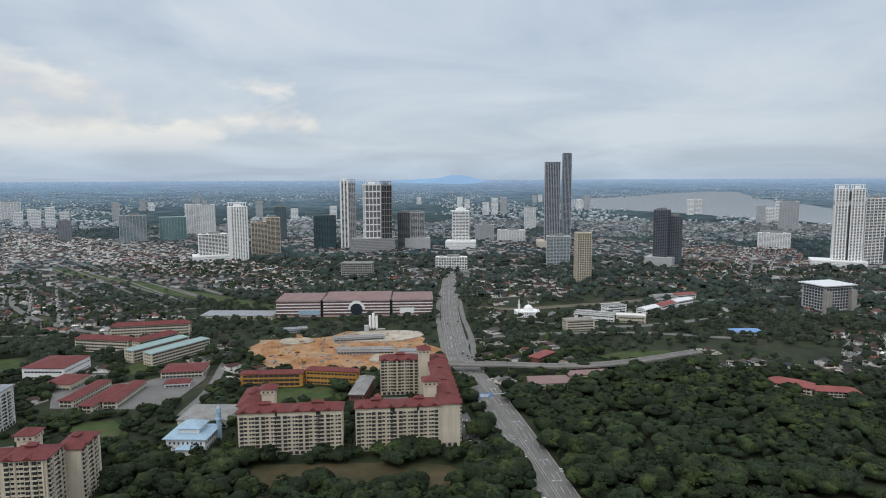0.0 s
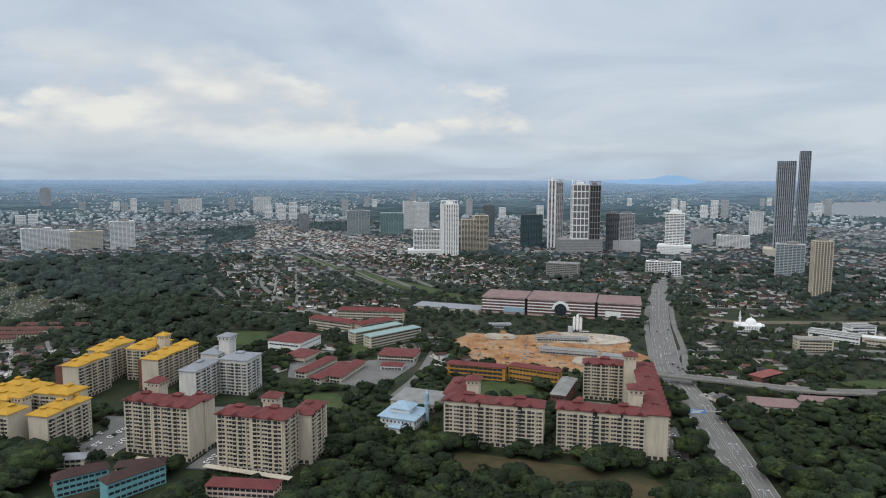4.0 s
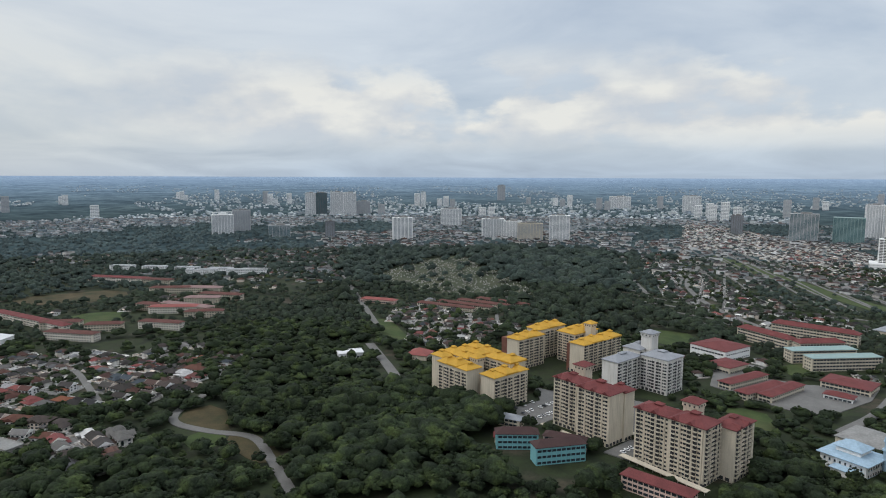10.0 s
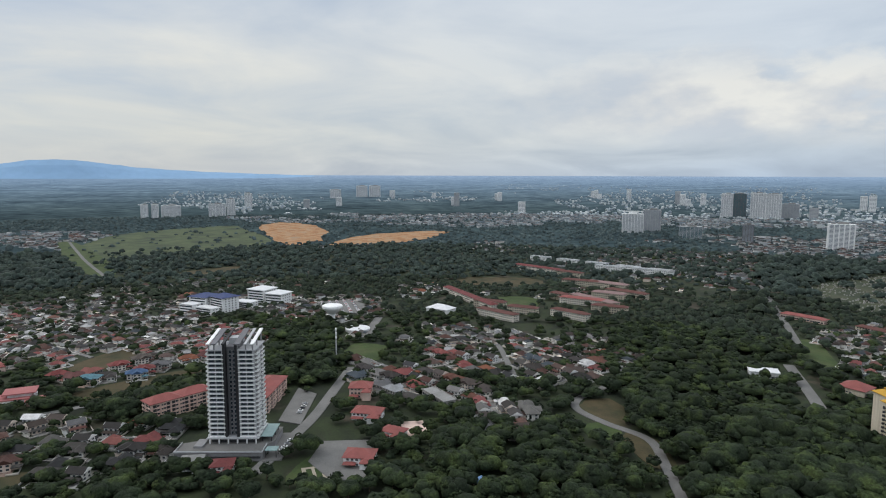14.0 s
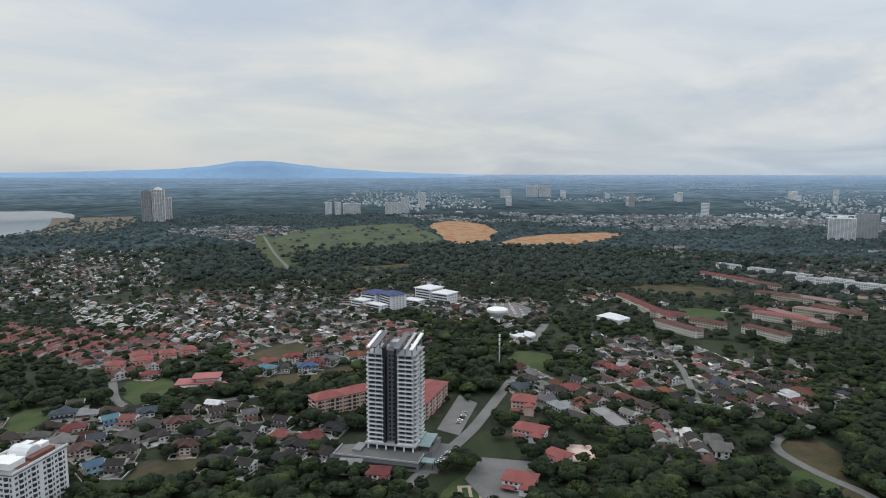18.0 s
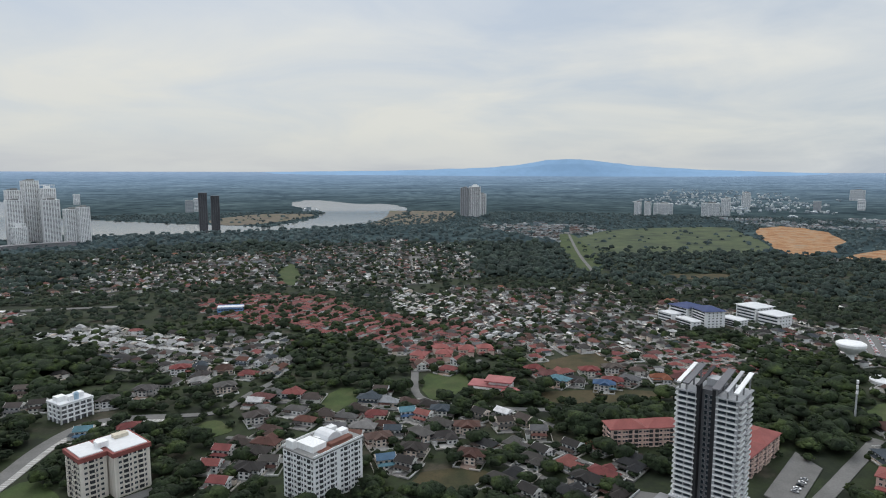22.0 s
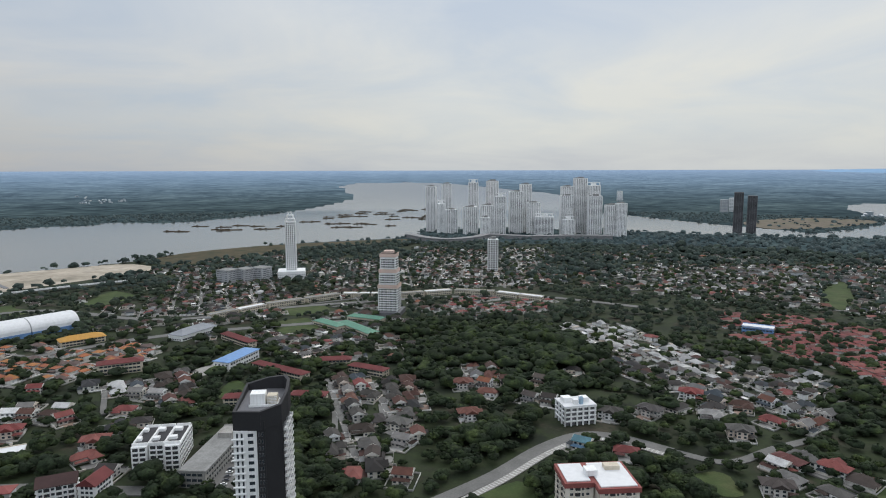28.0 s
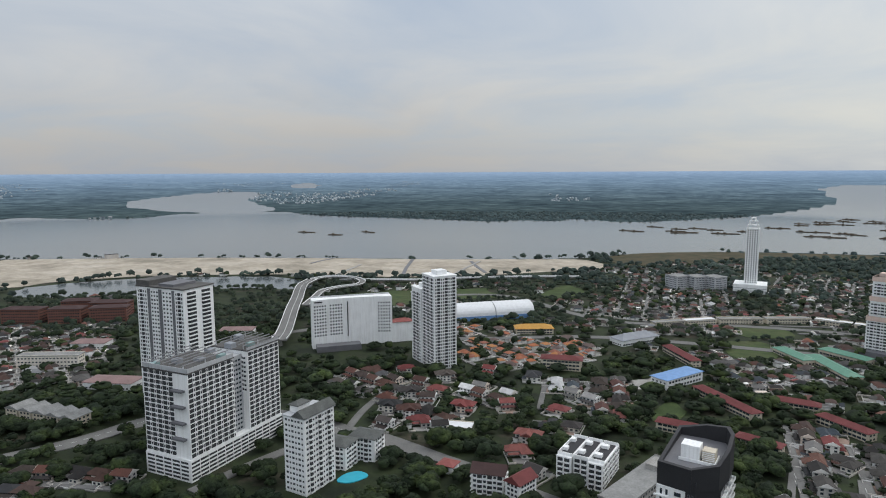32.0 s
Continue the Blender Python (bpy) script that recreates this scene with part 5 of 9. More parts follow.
for _x, _y, _h in ((-1239, -1894, 118), (-1271, -1875, 108)):
    tower("unfinished_tower", "dark unfinished concrete tower by the water", _x, _y, 26, 24, _h, 150, M_DKGREY, M_DARKW, 4, 4, crown="none", pier=0.8)

# ---- red, yellow and grey roofed flats ----
t = thing("flats", -68, 440, 0, 0, "cream slab of flats with red roofs and a stair tower", "apartments", "red-roofed flats")
slab(t, -33, -7, 38, 8, 31, M_ROOF_RED, M_CREAM, sides="f")
slab(t, -36, 6, -22, 45, 31.4, M_ROOF_RED, M_CREAM, sides="r")
stair_tower(t, -15, 14, 9, 42, M_ROOF_RED, M_CREAM)
# flat dark strips on the front, painted as the shade of slots
part("recess", Kit().box(20, -7.06, 3, 23.2, -7.004, 30.6), M_DARKW, t)
part("recess", Kit().box(-8, -7.06, 3, -6.4, -7.004, 30.6), M_SHADE, t)
take([(-106, 430), (-28, 430), (-28, 452), (-88, 488), (-106, 488)])

t = thing("flats", 14, 440, 0, 0, "long cream flats round a court with red tiled roofs", "apartments", "red-roofed flats")
slab(t, -35, -6, 24, 9, 31, M_ROOF_RED, M_CREAM, sides="f")
slab(t, 24, -4, 39, 122, 31.4, M_ROOF_RED, M_CREAM, sides="r", rest="lf")
slab(t, -18, 110, 18, 125, 31.2, M_ROOF_RED, M_CREAM, sides="f")
stair_tower(t, 19, 20, 9.5, 42, M_ROOF_RED, M_CREAM)
# dark strips again paint shaded slots on a flat front
part("recess", Kit().box(-10.6, -6.06, 3, -7.4, -6.004, 30.6), M_DARKW, t)
part("recess", Kit().box(8, -6.06, 3, 9.6, -6.004, 30.6), M_SHADE, t)
stair_tower(t, 20, 104, 9.5, 43, M_ROOF_RED, M_CREAM)
take([(-24, 430), (56, 430), (56, 568), (-8, 568), (-8, 545), (34, 545), (34, 452), (-24, 452)])

t = thing("flats", -285, 370, 0, 0, "tall cream flats with red tiled roofs and a stair tower", "apartments", "red-roofed flats")
slab(t, -28, -4, -3, 12, 37, M_ROOF_RED, M_CREAM, sides="fr")
slab(t, -2, -9, 26, 10, 37.3, M_ROOF_RED, M_CREAM, sides="fr", rh=5)
slab(t, 12, 8, 27, 20, 36, M_ROOF_RED, M_CREAM, sides="r", rest="")
stair_tower(t, -15, 15, 9.5, 46, M_ROOF_RED, M_CREAM)
take_rect(-285, 372, 58, 34, 0, 3)

t = thing("flats", -208, 366, 0, 0, "cream flats with red roofs and a square tower", "apartments", "red-roofed flats")
slab(t, -28, -9, -3, 8, 37, M_ROOF_RED, M_CREAM, sides="f")
slab(t, -2.5, -10, 21, 10, 37.3, M_ROOF_RED, M_CREAM, sides="fr", rh=4.4)
slab(t, 15, 10.5, 30, 36, 34, M_ROOF_RED, M_CREAM, sides="r", rest="f")
stair_tower(t, 1, 13, 9.5, 44.5, M_ROOF_RED, M_CREAM)
take_rect(-207, 374, 60, 50, 0, 3)

t = thing("flats", -400, 362, 0, 0, "cream flats with many bright yellow tiled roofs", "apartments", "yellow-roofed flats")
slab(t, -31, -20, -17, 32, 33, M_ROOF_YEL, M_CREAM, sides="f", rest="r")
slab(t, -16.5, -25, 20, -9, 31, M_ROOF_YEL, M_CREAM, sides="fr")
slab(t, -16, -8, 2, 30, 34, M_ROOF_YEL, M_CREAM, sides="r", rest="")
slab(t, 2.5, 12, 34, 30, 33, M_ROOF_YEL, M_CREAM, sides="r", rest="f")
slab(t, 26, -15, 42, 24, 28, M_ROOF_YEL, M_CREAM, sides="rf")
stair_tower(t, 8, -2, 8, 36, M_ROOF_YEL, M_CREAM)
take_rect(-396, 366, 78, 62, 0, 3)

t = thing("flats", -415, 495, 0, 0, "cream and brick flats with bright yellow tiled roofs", "apartments", "yellow-roofed flats")
slab(t, -32, -50, -24, -14, 29, None, M_BRICK, rest="")
slab(t, -23.9, -50.5, -8, -13, 30, M_ROOF_YEL, M_CREAM, sides="rf")
slab(t, -38, -6, -20, 34, 31, M_ROOF_YEL, M_CREAM, sides="rf")
slab(t, -10, 10, 12, 48, 30, M_ROOF_YEL, M_CREAM, sides="rf")
slab(t, 20, -12, 24, 46, 27, None, M_BRICK, rest="")
slab(t, 24.1, -12.5, 41, 46.5, 28.5, M_ROOF_YEL, M_CREAM, sides="rf")
stair_tower(t, 16, 30, 8, 40, M_ROOF_YEL, M_CREAM)
take_rect(-414, 495, 80, 110, 0, 2)

t = thing("flats", -320, 485, 0, 0, "off-white flats with pale grey roofs and a tower", "apartments")
slab(t, -14, -29, 2, 7, 29.5, M_ROOF_GREY, M_OFFW, sides="rf")
slab(t, 2.5, 5, 29, 31, 31, M_ROOF_GREY, M_OFFW, sides="fr")
slab(t, -26, 20, -8, 44, 30, M_ROOF_GREY, M_OFFW, sides="fr", rest="")
stair_tower(t, -7, 34, 11, 45, M_ROOF_GREY, M_OFFW)
take_rect(-319, 490, 56, 74, 0, 3)

# covered walks and car parks between the flats
for a, b in (((-243, 351), (-180, 347)), ((-313, 352), (-268, 349)), ((-262, 385), (-228, 408)), ((-438, 330), (-410, 327))):
    x, y, yaw, w = by_line(a, b, 4)
    t = thing("covered_walk", x, y, 0, yaw, "long cream-roofed covered walkway", "walkway")
    part("roof", Kit().box(-w / 2, -2.4, 3.0, w / 2, 2.4, 3.5), M_CREAM, t)
    pm = Kit().cbox(0, 0, 0, 0.3, 0.3, 3.0).mesh("post", M_CONCRETE)
    for i in range(int(w / 6) + 1):
        part("post", pm, None, t, at=(-w / 2 + 1 + i * 6.0, 0, 0))
    take_rect(x, y, w, 4, yaw, 1)


def lot(pts, z=0.36, label="grey asphalt car park", mat=None):
    take(pts)
    return solo("car_park", Kit().prism(pts, -0.3, z + lift()), mat or M_STREET, label, "car park", kind="structure")


lot([(-355, 350), (-318, 352), (-316, 400), (-340, 428), (-378, 418), (-352, 396)])
lot([(-318, 400), (-250, 392), (-246, 408), (-262, 470), (-318, 452)], 0.37)
lot([(-232, 392), (-200, 394), (-196, 404), (-236, 410)], 0.38)
lot([(-256, 352), (-238, 354), (-238, 385), (-256, 385)], 0.39)
lot([(-2, 470), (30, 470), (30, 542), (-2, 542)], 0.40)
lot([(56, 425), (70, 430), (66, 500), (58, 500)], 0.41, "car park strip beside the flats")
lot([(-446, -54), (-414, -60), (-386, -42), (-388, -22), (-446, -17)], 0.36, "grey tarmac forecourt of a villa")
lot([(-486, -92), (-478, -74), (-545, -70), (-562, -88)], 0.37, "paved yard beside salmon flats")

# two cyan school wings, red low rows
hall("school_wing", "turquoise school wing with a dark red roof", (-307, 299), (-288, 321), 10, 11, M_CYAN, M_ROOF_UMBER, 3, rh=3.5)
hall("school_wing", "turquoise and white school wing with a dark red roof", (-272, 301), (-256, 332), 11, 12, M_CYAN, M_ROOF_UMBER, 3, rh=3.5)
hall("school_wing", "pink linking wing with a dark red roof", (-288, 326), (-262, 338), 9, 9, M_PINKW, M_ROOF_UMBER, 3)
hall("low_hall", "low hall with a red sheet roof", (-316, 306), (-300, 322), 9, 4, M_CREAM, M_ROOF_RED, 1)
hall("terrace_row", "long three-storey pink row with a red roof", (-219, 318), (-177, 323), 11, 9, M_PINKW, M_ROOF_RED, 3)
hall("clubhouse", "small cream clubhouse with a grey roof", (-338, 332), (-322, 338), 9, 6, M_CREAM, M_ROOF_GREY, 2)

# ochre school behind the flats
hall("school_wing", "ochre three-storey school wing with a red roof", (-133, 586), (-76, 583), 10, 12, M_YELW, M_ROOF_RED, 3, category="school", kits=[("balcony", balcony_kit(4.6, 0.9, 3.4, 1.1), 4.7)])
hall("school_wing", "ochre galleried school wing with a red roof", (-74, 590), (-26, 578), 10, 13, M_YELW, M_ROOF_RED, 3, category="school")
hall("school_wing", "narrow brick school wing with a dark roof", (-30, 520), (-18, 518), 50, 12, M_BRICK, M_ROOF_FLAT, 3, category="school")
hall("low_hall", "low orange-roofed hall between the flats", (-9, 500), (-4, 500), 38, 4, M_CREAM, M_ROOF_SALMON, 1)
field([(-100, 538), (-40, 534), (-40, 576), (-100, 580)], "lawn")

# pale blue mosque
t = thing("mosque", -139, 460, 0, -8, "pale blue mosque with tiered roofs and a minaret", "mosque")
part("prayer_hall", Kit().cbox(0, 0, 0, 28, 26, 9), M_WHITE, t)
part("lower_roof", Kit().hip(-16, -15, 16, 15, 9.3, 3.4), M_BLUEW, t)
part("upper_hall", Kit().cbox(0, 0, 10, 15, 14, 4.2), M_WHITE, t)
part("upper_roof", Kit().hip(-9, -8.5, 9, 8.5, 14.5, 4.2), M_BLUEW, t)
part("porch", Kit().cbox(4, -17, 0, 16, 6, 4), M_WHITE, t)
part("porch_roof", Kit().hip(-5, -21, 13, -13.5, 4.3, 2), M_BLUEW, t)
mn = part("minaret", Kit().ring(16, 8, [(1.9, 0), (1.9, 15), (2.7, 15.2), (2.7, 16.4), (1.6, 16.6), (1.6, 21), (2.3, 21.2), (2.3, 22)], 10), M_BLUEW, t)
part("minaret_dome", Kit().ring(16, 8, [(1.6, 22), (1.9, 23), (1.5, 24.4), (0.5, 25.6), (0.12, 27.5)], 10), M_BLUEW, mn)
facade(t, -14, -13, 14, -13, 0, 2, 4.4, [("window", KWT, 3.2)], "bay", M_BLUEW)
facade(t, 14, -13, 14, 13, 0, 2, 4.4, [("window", KWT, 3.2)], "bay", M_BLUEW)
facade(t, -14, 13, -14, -13, 0, 2, 4.4, [("window", KWT, 3.2)], "stuff", M_BLUEW)
take_rect(-139, 460, 36, 38, 0, 3)
hall("low_hall", "large shed with a dark grey arched roof", (-160, 492), (-122, 488), 34, 6, M_CREAM, M_ROOF_FLAT, 1, rh=4)

# schools with red roofs further on
hall("gym", "white and red sports hall with a dull red roof", (-348, 633), (-307, 628), 44, 11, M_WHITE, M_ROOF_RED, 2, rh=4)
hall("school_wing", "cream four-storey school wing with a red roof", (-346, 736), (-282, 718), 13, 14, M_CREAM, M_ROOF_RED, 4, category="school", rh=4)
hall("school_wing", "cream four-storey school wing with red roofs", (-268, 712), (-238, 752), 13, 14, M_CREAM, M_ROOF_RED, 4, category="school", rh=4)
hall("school_wing", "long cream school wing with a red roof behind a court", (-330, 790), (-240, 800), 13, 14, M_CREAM, M_ROOF_RED, 4, category="school", rh=4)
for a, b in (((-262, 678), (-222, 736)), ((-238, 664), (-196, 724))):
    hall("school_wing", "cream school wing with a pale teal roof", a, b, 14, 13, M_CREAM, M_ROOF_TEAL, 4, category="school")
for a, b in (((-252, 533), (-240, 531)), ((-236, 541), (-224, 540)), ((-274, 548), (-262, 546))):
    hall("terrace_row", "long low row with a dark red tiled roof", a, b, 56, 6, M_CREAM, M_ROOF_RED, 2)
lot([(-296, 640), (-272, 640), (-276, 600), (-225, 615), (-178, 655), (-172, 612), (-182, 548), (-205, 535), (-280, 545), (-300, 590)], 0.3, "worn asphalt school yard between red-roofed rows")
hall("low_hall", "low cream hall with a red roof", (-215, 620), (-176, 622), 30, 6, M_CREAM, M_ROOF_RED, 2)
hall("low_hall", "small red-roofed hall with white walls", (-202, 590), (-180, 592), 12, 4, M_WHITE, M_ROOF_RED, 1)
hall("low_hall", "long cream shed with a red roof", (-310, 596), (-285, 592), 30, 6, M_CREAM, M_ROOF_RED, 1)

# the striped mall
t = thing("shopping_mall", -42, 882, 0, -3, "long pink and brown striped shopping mall with a round arch", "mall")
for x0, x1, d in ((-107, -46, 62), (-42, 50, 70), (54, 110, 62)):
    part("wall", Kit().box(x0, 0, 0, x1, d, 23), M_MALLW, t)
    part("roof", Kit().hip(x0 - 1, -1, x1 + 1, d + 1, 23.4, 3.0), M_DUSTY, t)
    bm = Kit().box(x0 - 0.2, -0.35, 0, x1 + 0.2, -0.004, 2.0).mesh("band", M_MALLBAND)
    wm = Kit().box(x0, -0.25, 0, x1, -0.003, 1.3).mesh("band", M_WHITE)
    for i in range(5):
        part("stripe", bm, None, t, at=(0, 0, 3 + i * 4.2))
        part("stripe", wm, None, t, at=(0, 0, 5.3 + i * 4.2))
for x0, x1 in ((-46, -42), (50, 54)):
    part("glazed_link", Kit().box(x0, 4, 0, x1, 40, 23), M_DARKW, t)
k = Kit()
p = [(4 + r * math.cos(math.pi * i / 12), y, 10.5 + r * math.sin(math.pi * i / 12)) for i in range(13) for r, y in ((8.4, -1.6), (12, -1.6), (12, -0.4), (8.4, -0.4))]
k.add(p, [(4 * i + a, 4 * i + (a + 1) % 4, 4 * i + 4 + (a + 1) % 4, 4 * i + 4 + a) for i in range(12) for a in range(4)] + [(3, 2, 1, 0), (48, 49, 50, 51)])
part("arch", k, M_WHITE, t, "white round arch over the entrance")
part("arch_glazing", Kit().ring(0, 0, [(8.4, 0), (8.4, 0.6)], 24), M_GLASS, t).matrix_basis = pose(4, -0.5, 10.5, 90, 0, 0)
part("sign_board", Kit().box(64, -0.9, 4, 84, -0.4, 12), M_WHITE, t)
part("sign_board", Kit().box(-76, -0.9, 3, -46.5, -0.4, 10), M_BLUEW, t)
take_rect(-42, 915, 222, 76, -3, 6)
hall("low_hall", "long low market hall with a grey-pink roof", (-250, 884), (-152, 872), 34, 6, M_CREAM, M_ROOF_GREY, 1, rh=2)

take([(-338, 284), (-300, 278), (-238, 286), (-238, 345), (-335, 345)])
take([(-226, 306), (-168, 312), (-172, 340), (-226, 334)])

# ---- singular buildings in the middle distance ----
t = thing("civic_building", 645, 862, 0, 10, "grey civic building with deep bays and a pale flat roof", "building")
part("wall", Kit().cbox(0, 0, 0, 50, 40, 33), M_GREYW, t)
part("roof", Kit().cbox(0, 0, 36, 58, 48, 1.4), M_ROOF_WHITE, t)
part("attic", Kit().cbox(0, 0, 33, 44, 34, 3), M_DKGREY, t)
facade(t, -25, -20, 25, -20, 2, 7, 4.4, [("window", pane_kit(3.4, 3.0, 0.6), 5)], "bay", M_GREYW)
facade(t, -25, 20, -25, -20, 2, 7, 4.4, [("window", pane_kit(3.4, 3.0, 0.6), 5)], "bay", M_GREYW)
for sx in (-1, 1):
    part("wing", Kit().cbox(sx * 22, -22, 0, 10, 8, 30), M_CONCRETE, t)
take_rect(645, 862, 60, 50, 10, 6)

t = thing("mosque", 198, 858, 0, 0, "white mosque with a pale dome and a slim minaret", "mosque")
part("prayer_hall", Kit().cbox(0, 0, 0, 32, 22, 8), M_WHITE, t)
part("dome", Kit().ring(2, 0, [(6, 8), (6.6, 10), (6, 12.6), (4, 14.8), (1, 16), (0.2, 18)], 16), M_WHITE, t)
part("minaret", Kit().ring(-12, -4, [(1.3, 0), (1.3, 16), (2, 16.3), (2, 17), (1, 17.3), (1, 22), (0.2, 26)], 10), M_WHITE, t)
for sx in (-14, 14):
    part("small_dome", Kit().ring(sx, -9, [(2, 8), (2.1, 9), (1.2, 10.4), (0.1, 11.2)], 10), M_WHITE, t)
facade(t, -16, -11, 16, -11, 0, 2, 4, [("window", KWT, 3)], "bay", M_WHITE)
take_rect(198, 858, 38, 28, 0, 4)
hall("shop_block", "cream four-storey shop block with flat roof", (227, 763), (264, 767), 14, 13, M_CREAM, M_ROOF_FLAT, 4, flat=True)
hall("shop_row", "white two-storey shop row with flat roof", (258, 832), (305, 808), 16, 9, M_WHITE, M_ROOF_FLAT, 2, flat=True)
hall("shop_row", "shop row with a pale roof", (307, 807), (343, 795), 16, 9, M_CREAM, M_ROOF_WHITE, 2, flat=True)
hall("school_wing", "brick block with a salmon tiled roof", (155, 618), (178, 640), 12, 9, M_BRICK, M_ROOF_SALMON, 3)
hall("low_hall", "low shed with a dusty pink roof by the flyover", (133, 551), (170, 551), 22, 5, M_CREAM, M_DUSTY, 1, rh=3)
hall("low_hall", "long low shed with a dusty pink roof", (174, 572), (217, 575), 14, 5, M_CREAM, M_DUSTY, 1, rh=2)
hall("villa_row", "long cream villa with orange tiles", (345, 532), (372, 508), 18, 6, M_CREAM, M_ROOF_SALMON, 2, rh=4)
hall("villa_row", "low cream villa wing with orange tiles", (374, 506), (408, 496), 14, 5, M_CREAM, M_ROOF_SALMON, 2, rh=3)
hall("low_hall", "low shed with a blue roof", (423, 722), (458, 718), 16, 4, M_WHITE, M_ROOF_BLUE, 1)
hall("unfinished_block", "bare grey unfinished concrete block", (-82, 1240), (-22, 1232), 30, 28, M_CONCRETE, M_ROOF_FLAT, 8, flat=True)

# canal, road and shop rows past the mosque
solo("canal_bank", ribbon(Kit(), smooth_line([(140, 925), (186, 907), (234, 912), (299, 926), (356, 937), (430, 960)]), 17, -0.3, 0.32), M_MUD, "bare brown bank of a canal", "ground", kind="structure")
take_band(smooth_line([(140, 925), (186, 907), (234, 912), (299, 926), (356, 937), (430, 960)]), 20)
street([(120, 856), (196, 822), (262, 787), (320, 780), (386, 793), (470, 820)], 11, label="grey street past the mosque")
for a, b, m in (((363, 842), (392, 862), M_ROOF_WHITE), ((396, 864), (428, 889), M_ROOF_SALMON), ((432, 893), (466, 912), M_ROOF_WHITE), ((417, 936), (452, 943), M_ROOF_FLAT), ((456, 944), (492, 952), M_ROOF_SALMON)):
    hall("shop_row", "cream two-storey shop row", a, b, 15, 8, M_WHITE, m, 2, rh=2.4, gable=True)
hall("shop_block", "white four-storey shop block with a flat roof", (308, 842), (338, 850), 16, 14, M_WHITE, M_ROOF_FLAT, 4, flat=True)

# plant and sheds on the cleared site
t = thing("batching_plant", -14, 792, 0, 0, "white concrete batching plant on the cleared site", "plant")
for i, (dx, h) in enumerate(((-3.5, 20), (0.5, 23), (4.5, 19))):
    part("silo", Kit().ring(dx, 0, [(0.6, 3), (1.7, 5), (1.7, h), (0.3, h + 1)], 10), M_WHITE, t)
part("hopper", Kit().cbox(-8, 0, 0, 6, 5, 8), M_GREYW, t)
part("conveyor", Kit().cbox(9, 1, 2, 12, 2, 1.2), M_GREYW, t)
take_rect(-14, 792, 30, 12, 0, 2)
for a, b, h, m in (((-52, 688), (10, 684), 5, M_ROOF_FLAT), ((14, 672), (40, 669), 6, M_ROOF_GREY), ((-130, 792), (-96, 800), 4, M_ROOF_GREY), ((-60, 742), (0, 748), 4, M_ROOF_FLAT)):
    hall("site_shed", "long grey site shed on bare earth", a, b, 9, h, M_GREYW, m, 1, flat=True)
for x, y, a in ((-112, 690, 40), (-96, 700, 120), (-60, 718, 10), (-30, 700, 200), (-128, 664, 70), (-84, 660, 150)):
    t = thing("excavator", x, y, 0.22, a, "small orange excavator on bare earth", "excavator", "site machines")
    part("track", Kit().cbox(-1.2, 0, 0, 0.6, 4, 0.9), M_DARKW, t)
    part("track", Kit().cbox(1.2, 0, 0, 0.6, 4, 0.9), M_DARKW, t)
    part("cab", Kit().cbox(0, -0.2, 0.9, 2.4, 3, 1.7), M_YELW, t)
    part("boom", Kit().add([(-0.25, 1, 1.6), (0.25, 1, 1.6), (0.25, 5, 5.2), (-0.25, 5, 5.2), (-0.25, 1, 2.4), (0.25, 1, 2.4), (0.25, 5, 5.9), (-0.25, 5, 5.9), (-0.25, 7.6, 1.2), (0.25, 7.6, 1.2)], [(0, 1, 2, 3), (4, 7, 6, 5), (0, 3, 7, 4), (1, 5, 6, 2), (3, 2, 9, 8), (7, 8, 9, 6), (2, 6, 9), (3, 8, 7)]), M_YELW, t)
# heaps on the site
for i in range(26):
    x, y = -150 + random.random() * 190, 640 + random.random() * 140
    r = 2 + random.random() * 4
    solo("earth_heap", Kit().ring(x, y, [(r, 0.2), (r * 0.8, r * 0.25), (r * 0.35, r * 0.5), (0.2, r * 0.55)], 9, squash=0.8), M_SOIL, "small heap of orange earth on the cleared site", "earth", "earth heaps")

# rubble, planks and pipes strewn over the site
_rk = random.Random(5)
_bx = Kit().box(-1, -0.5, 0, 1, 0.5, 0.8).template()
stamped("site_clutter", [(_bx, [(_rk.uniform(-140, 50), _rk.uniform(635, 790), 0.2, _rk.uniform(0, 6), _rk.uniform(0.4, 2.2), _rk.uniform(0.5, 1.6), _rk.uniform(0.4, 2)) for _ in range(220)])], [M_MIDGREY], "pipes, planks and rubble on bare earth", "rubble")
for pts in ([(-60, 745), (10, 735), (52, 760), (40, 790), (-40, 795)], [(-20, 650), (40, 655), (44, 690), (-10, 690)], [(-120, 735), (-80, 740), (-90, 770), (-125, 765)]):
    solo("gravel_patch", Kit().prism([tuple(q) for q in smooth_ring(pts)], 0.1, 0.4 + lift()), M_SAND, "pale gravel patch on the cleared site", "ground", kind="structure")

# ---- condominium tower and its surroundings ----
t = thing("condominium", -446, -112, 0, 87, "grey-white condominium tower with stacked balconies and a sloped crown", "tower")
part("podium", Kit().prism([(-34, -27), (23, -27), (23, -14), (27, -8), (27, 16), (-20, 16), (-20, -6), (-34, -12)], 0, 5.6), M_MIDGREY, t)
part("podium_deck", Kit().prism([(-34.4, -27.4), (23.4, -27.4), (23.4, -14), (27.4, -8), (27.4, 16.4), (-20.4, 16.4), (-20.4, -6), (-34.4, -12)], 5.6, 6.0), M_STREET, t)
# dark strip on the solid podium paints the shade of its opening
part("podium_opening", Kit().box(-33, -27.3, 2.0, 22, -27.004, 3.4), M_SHADE, t)
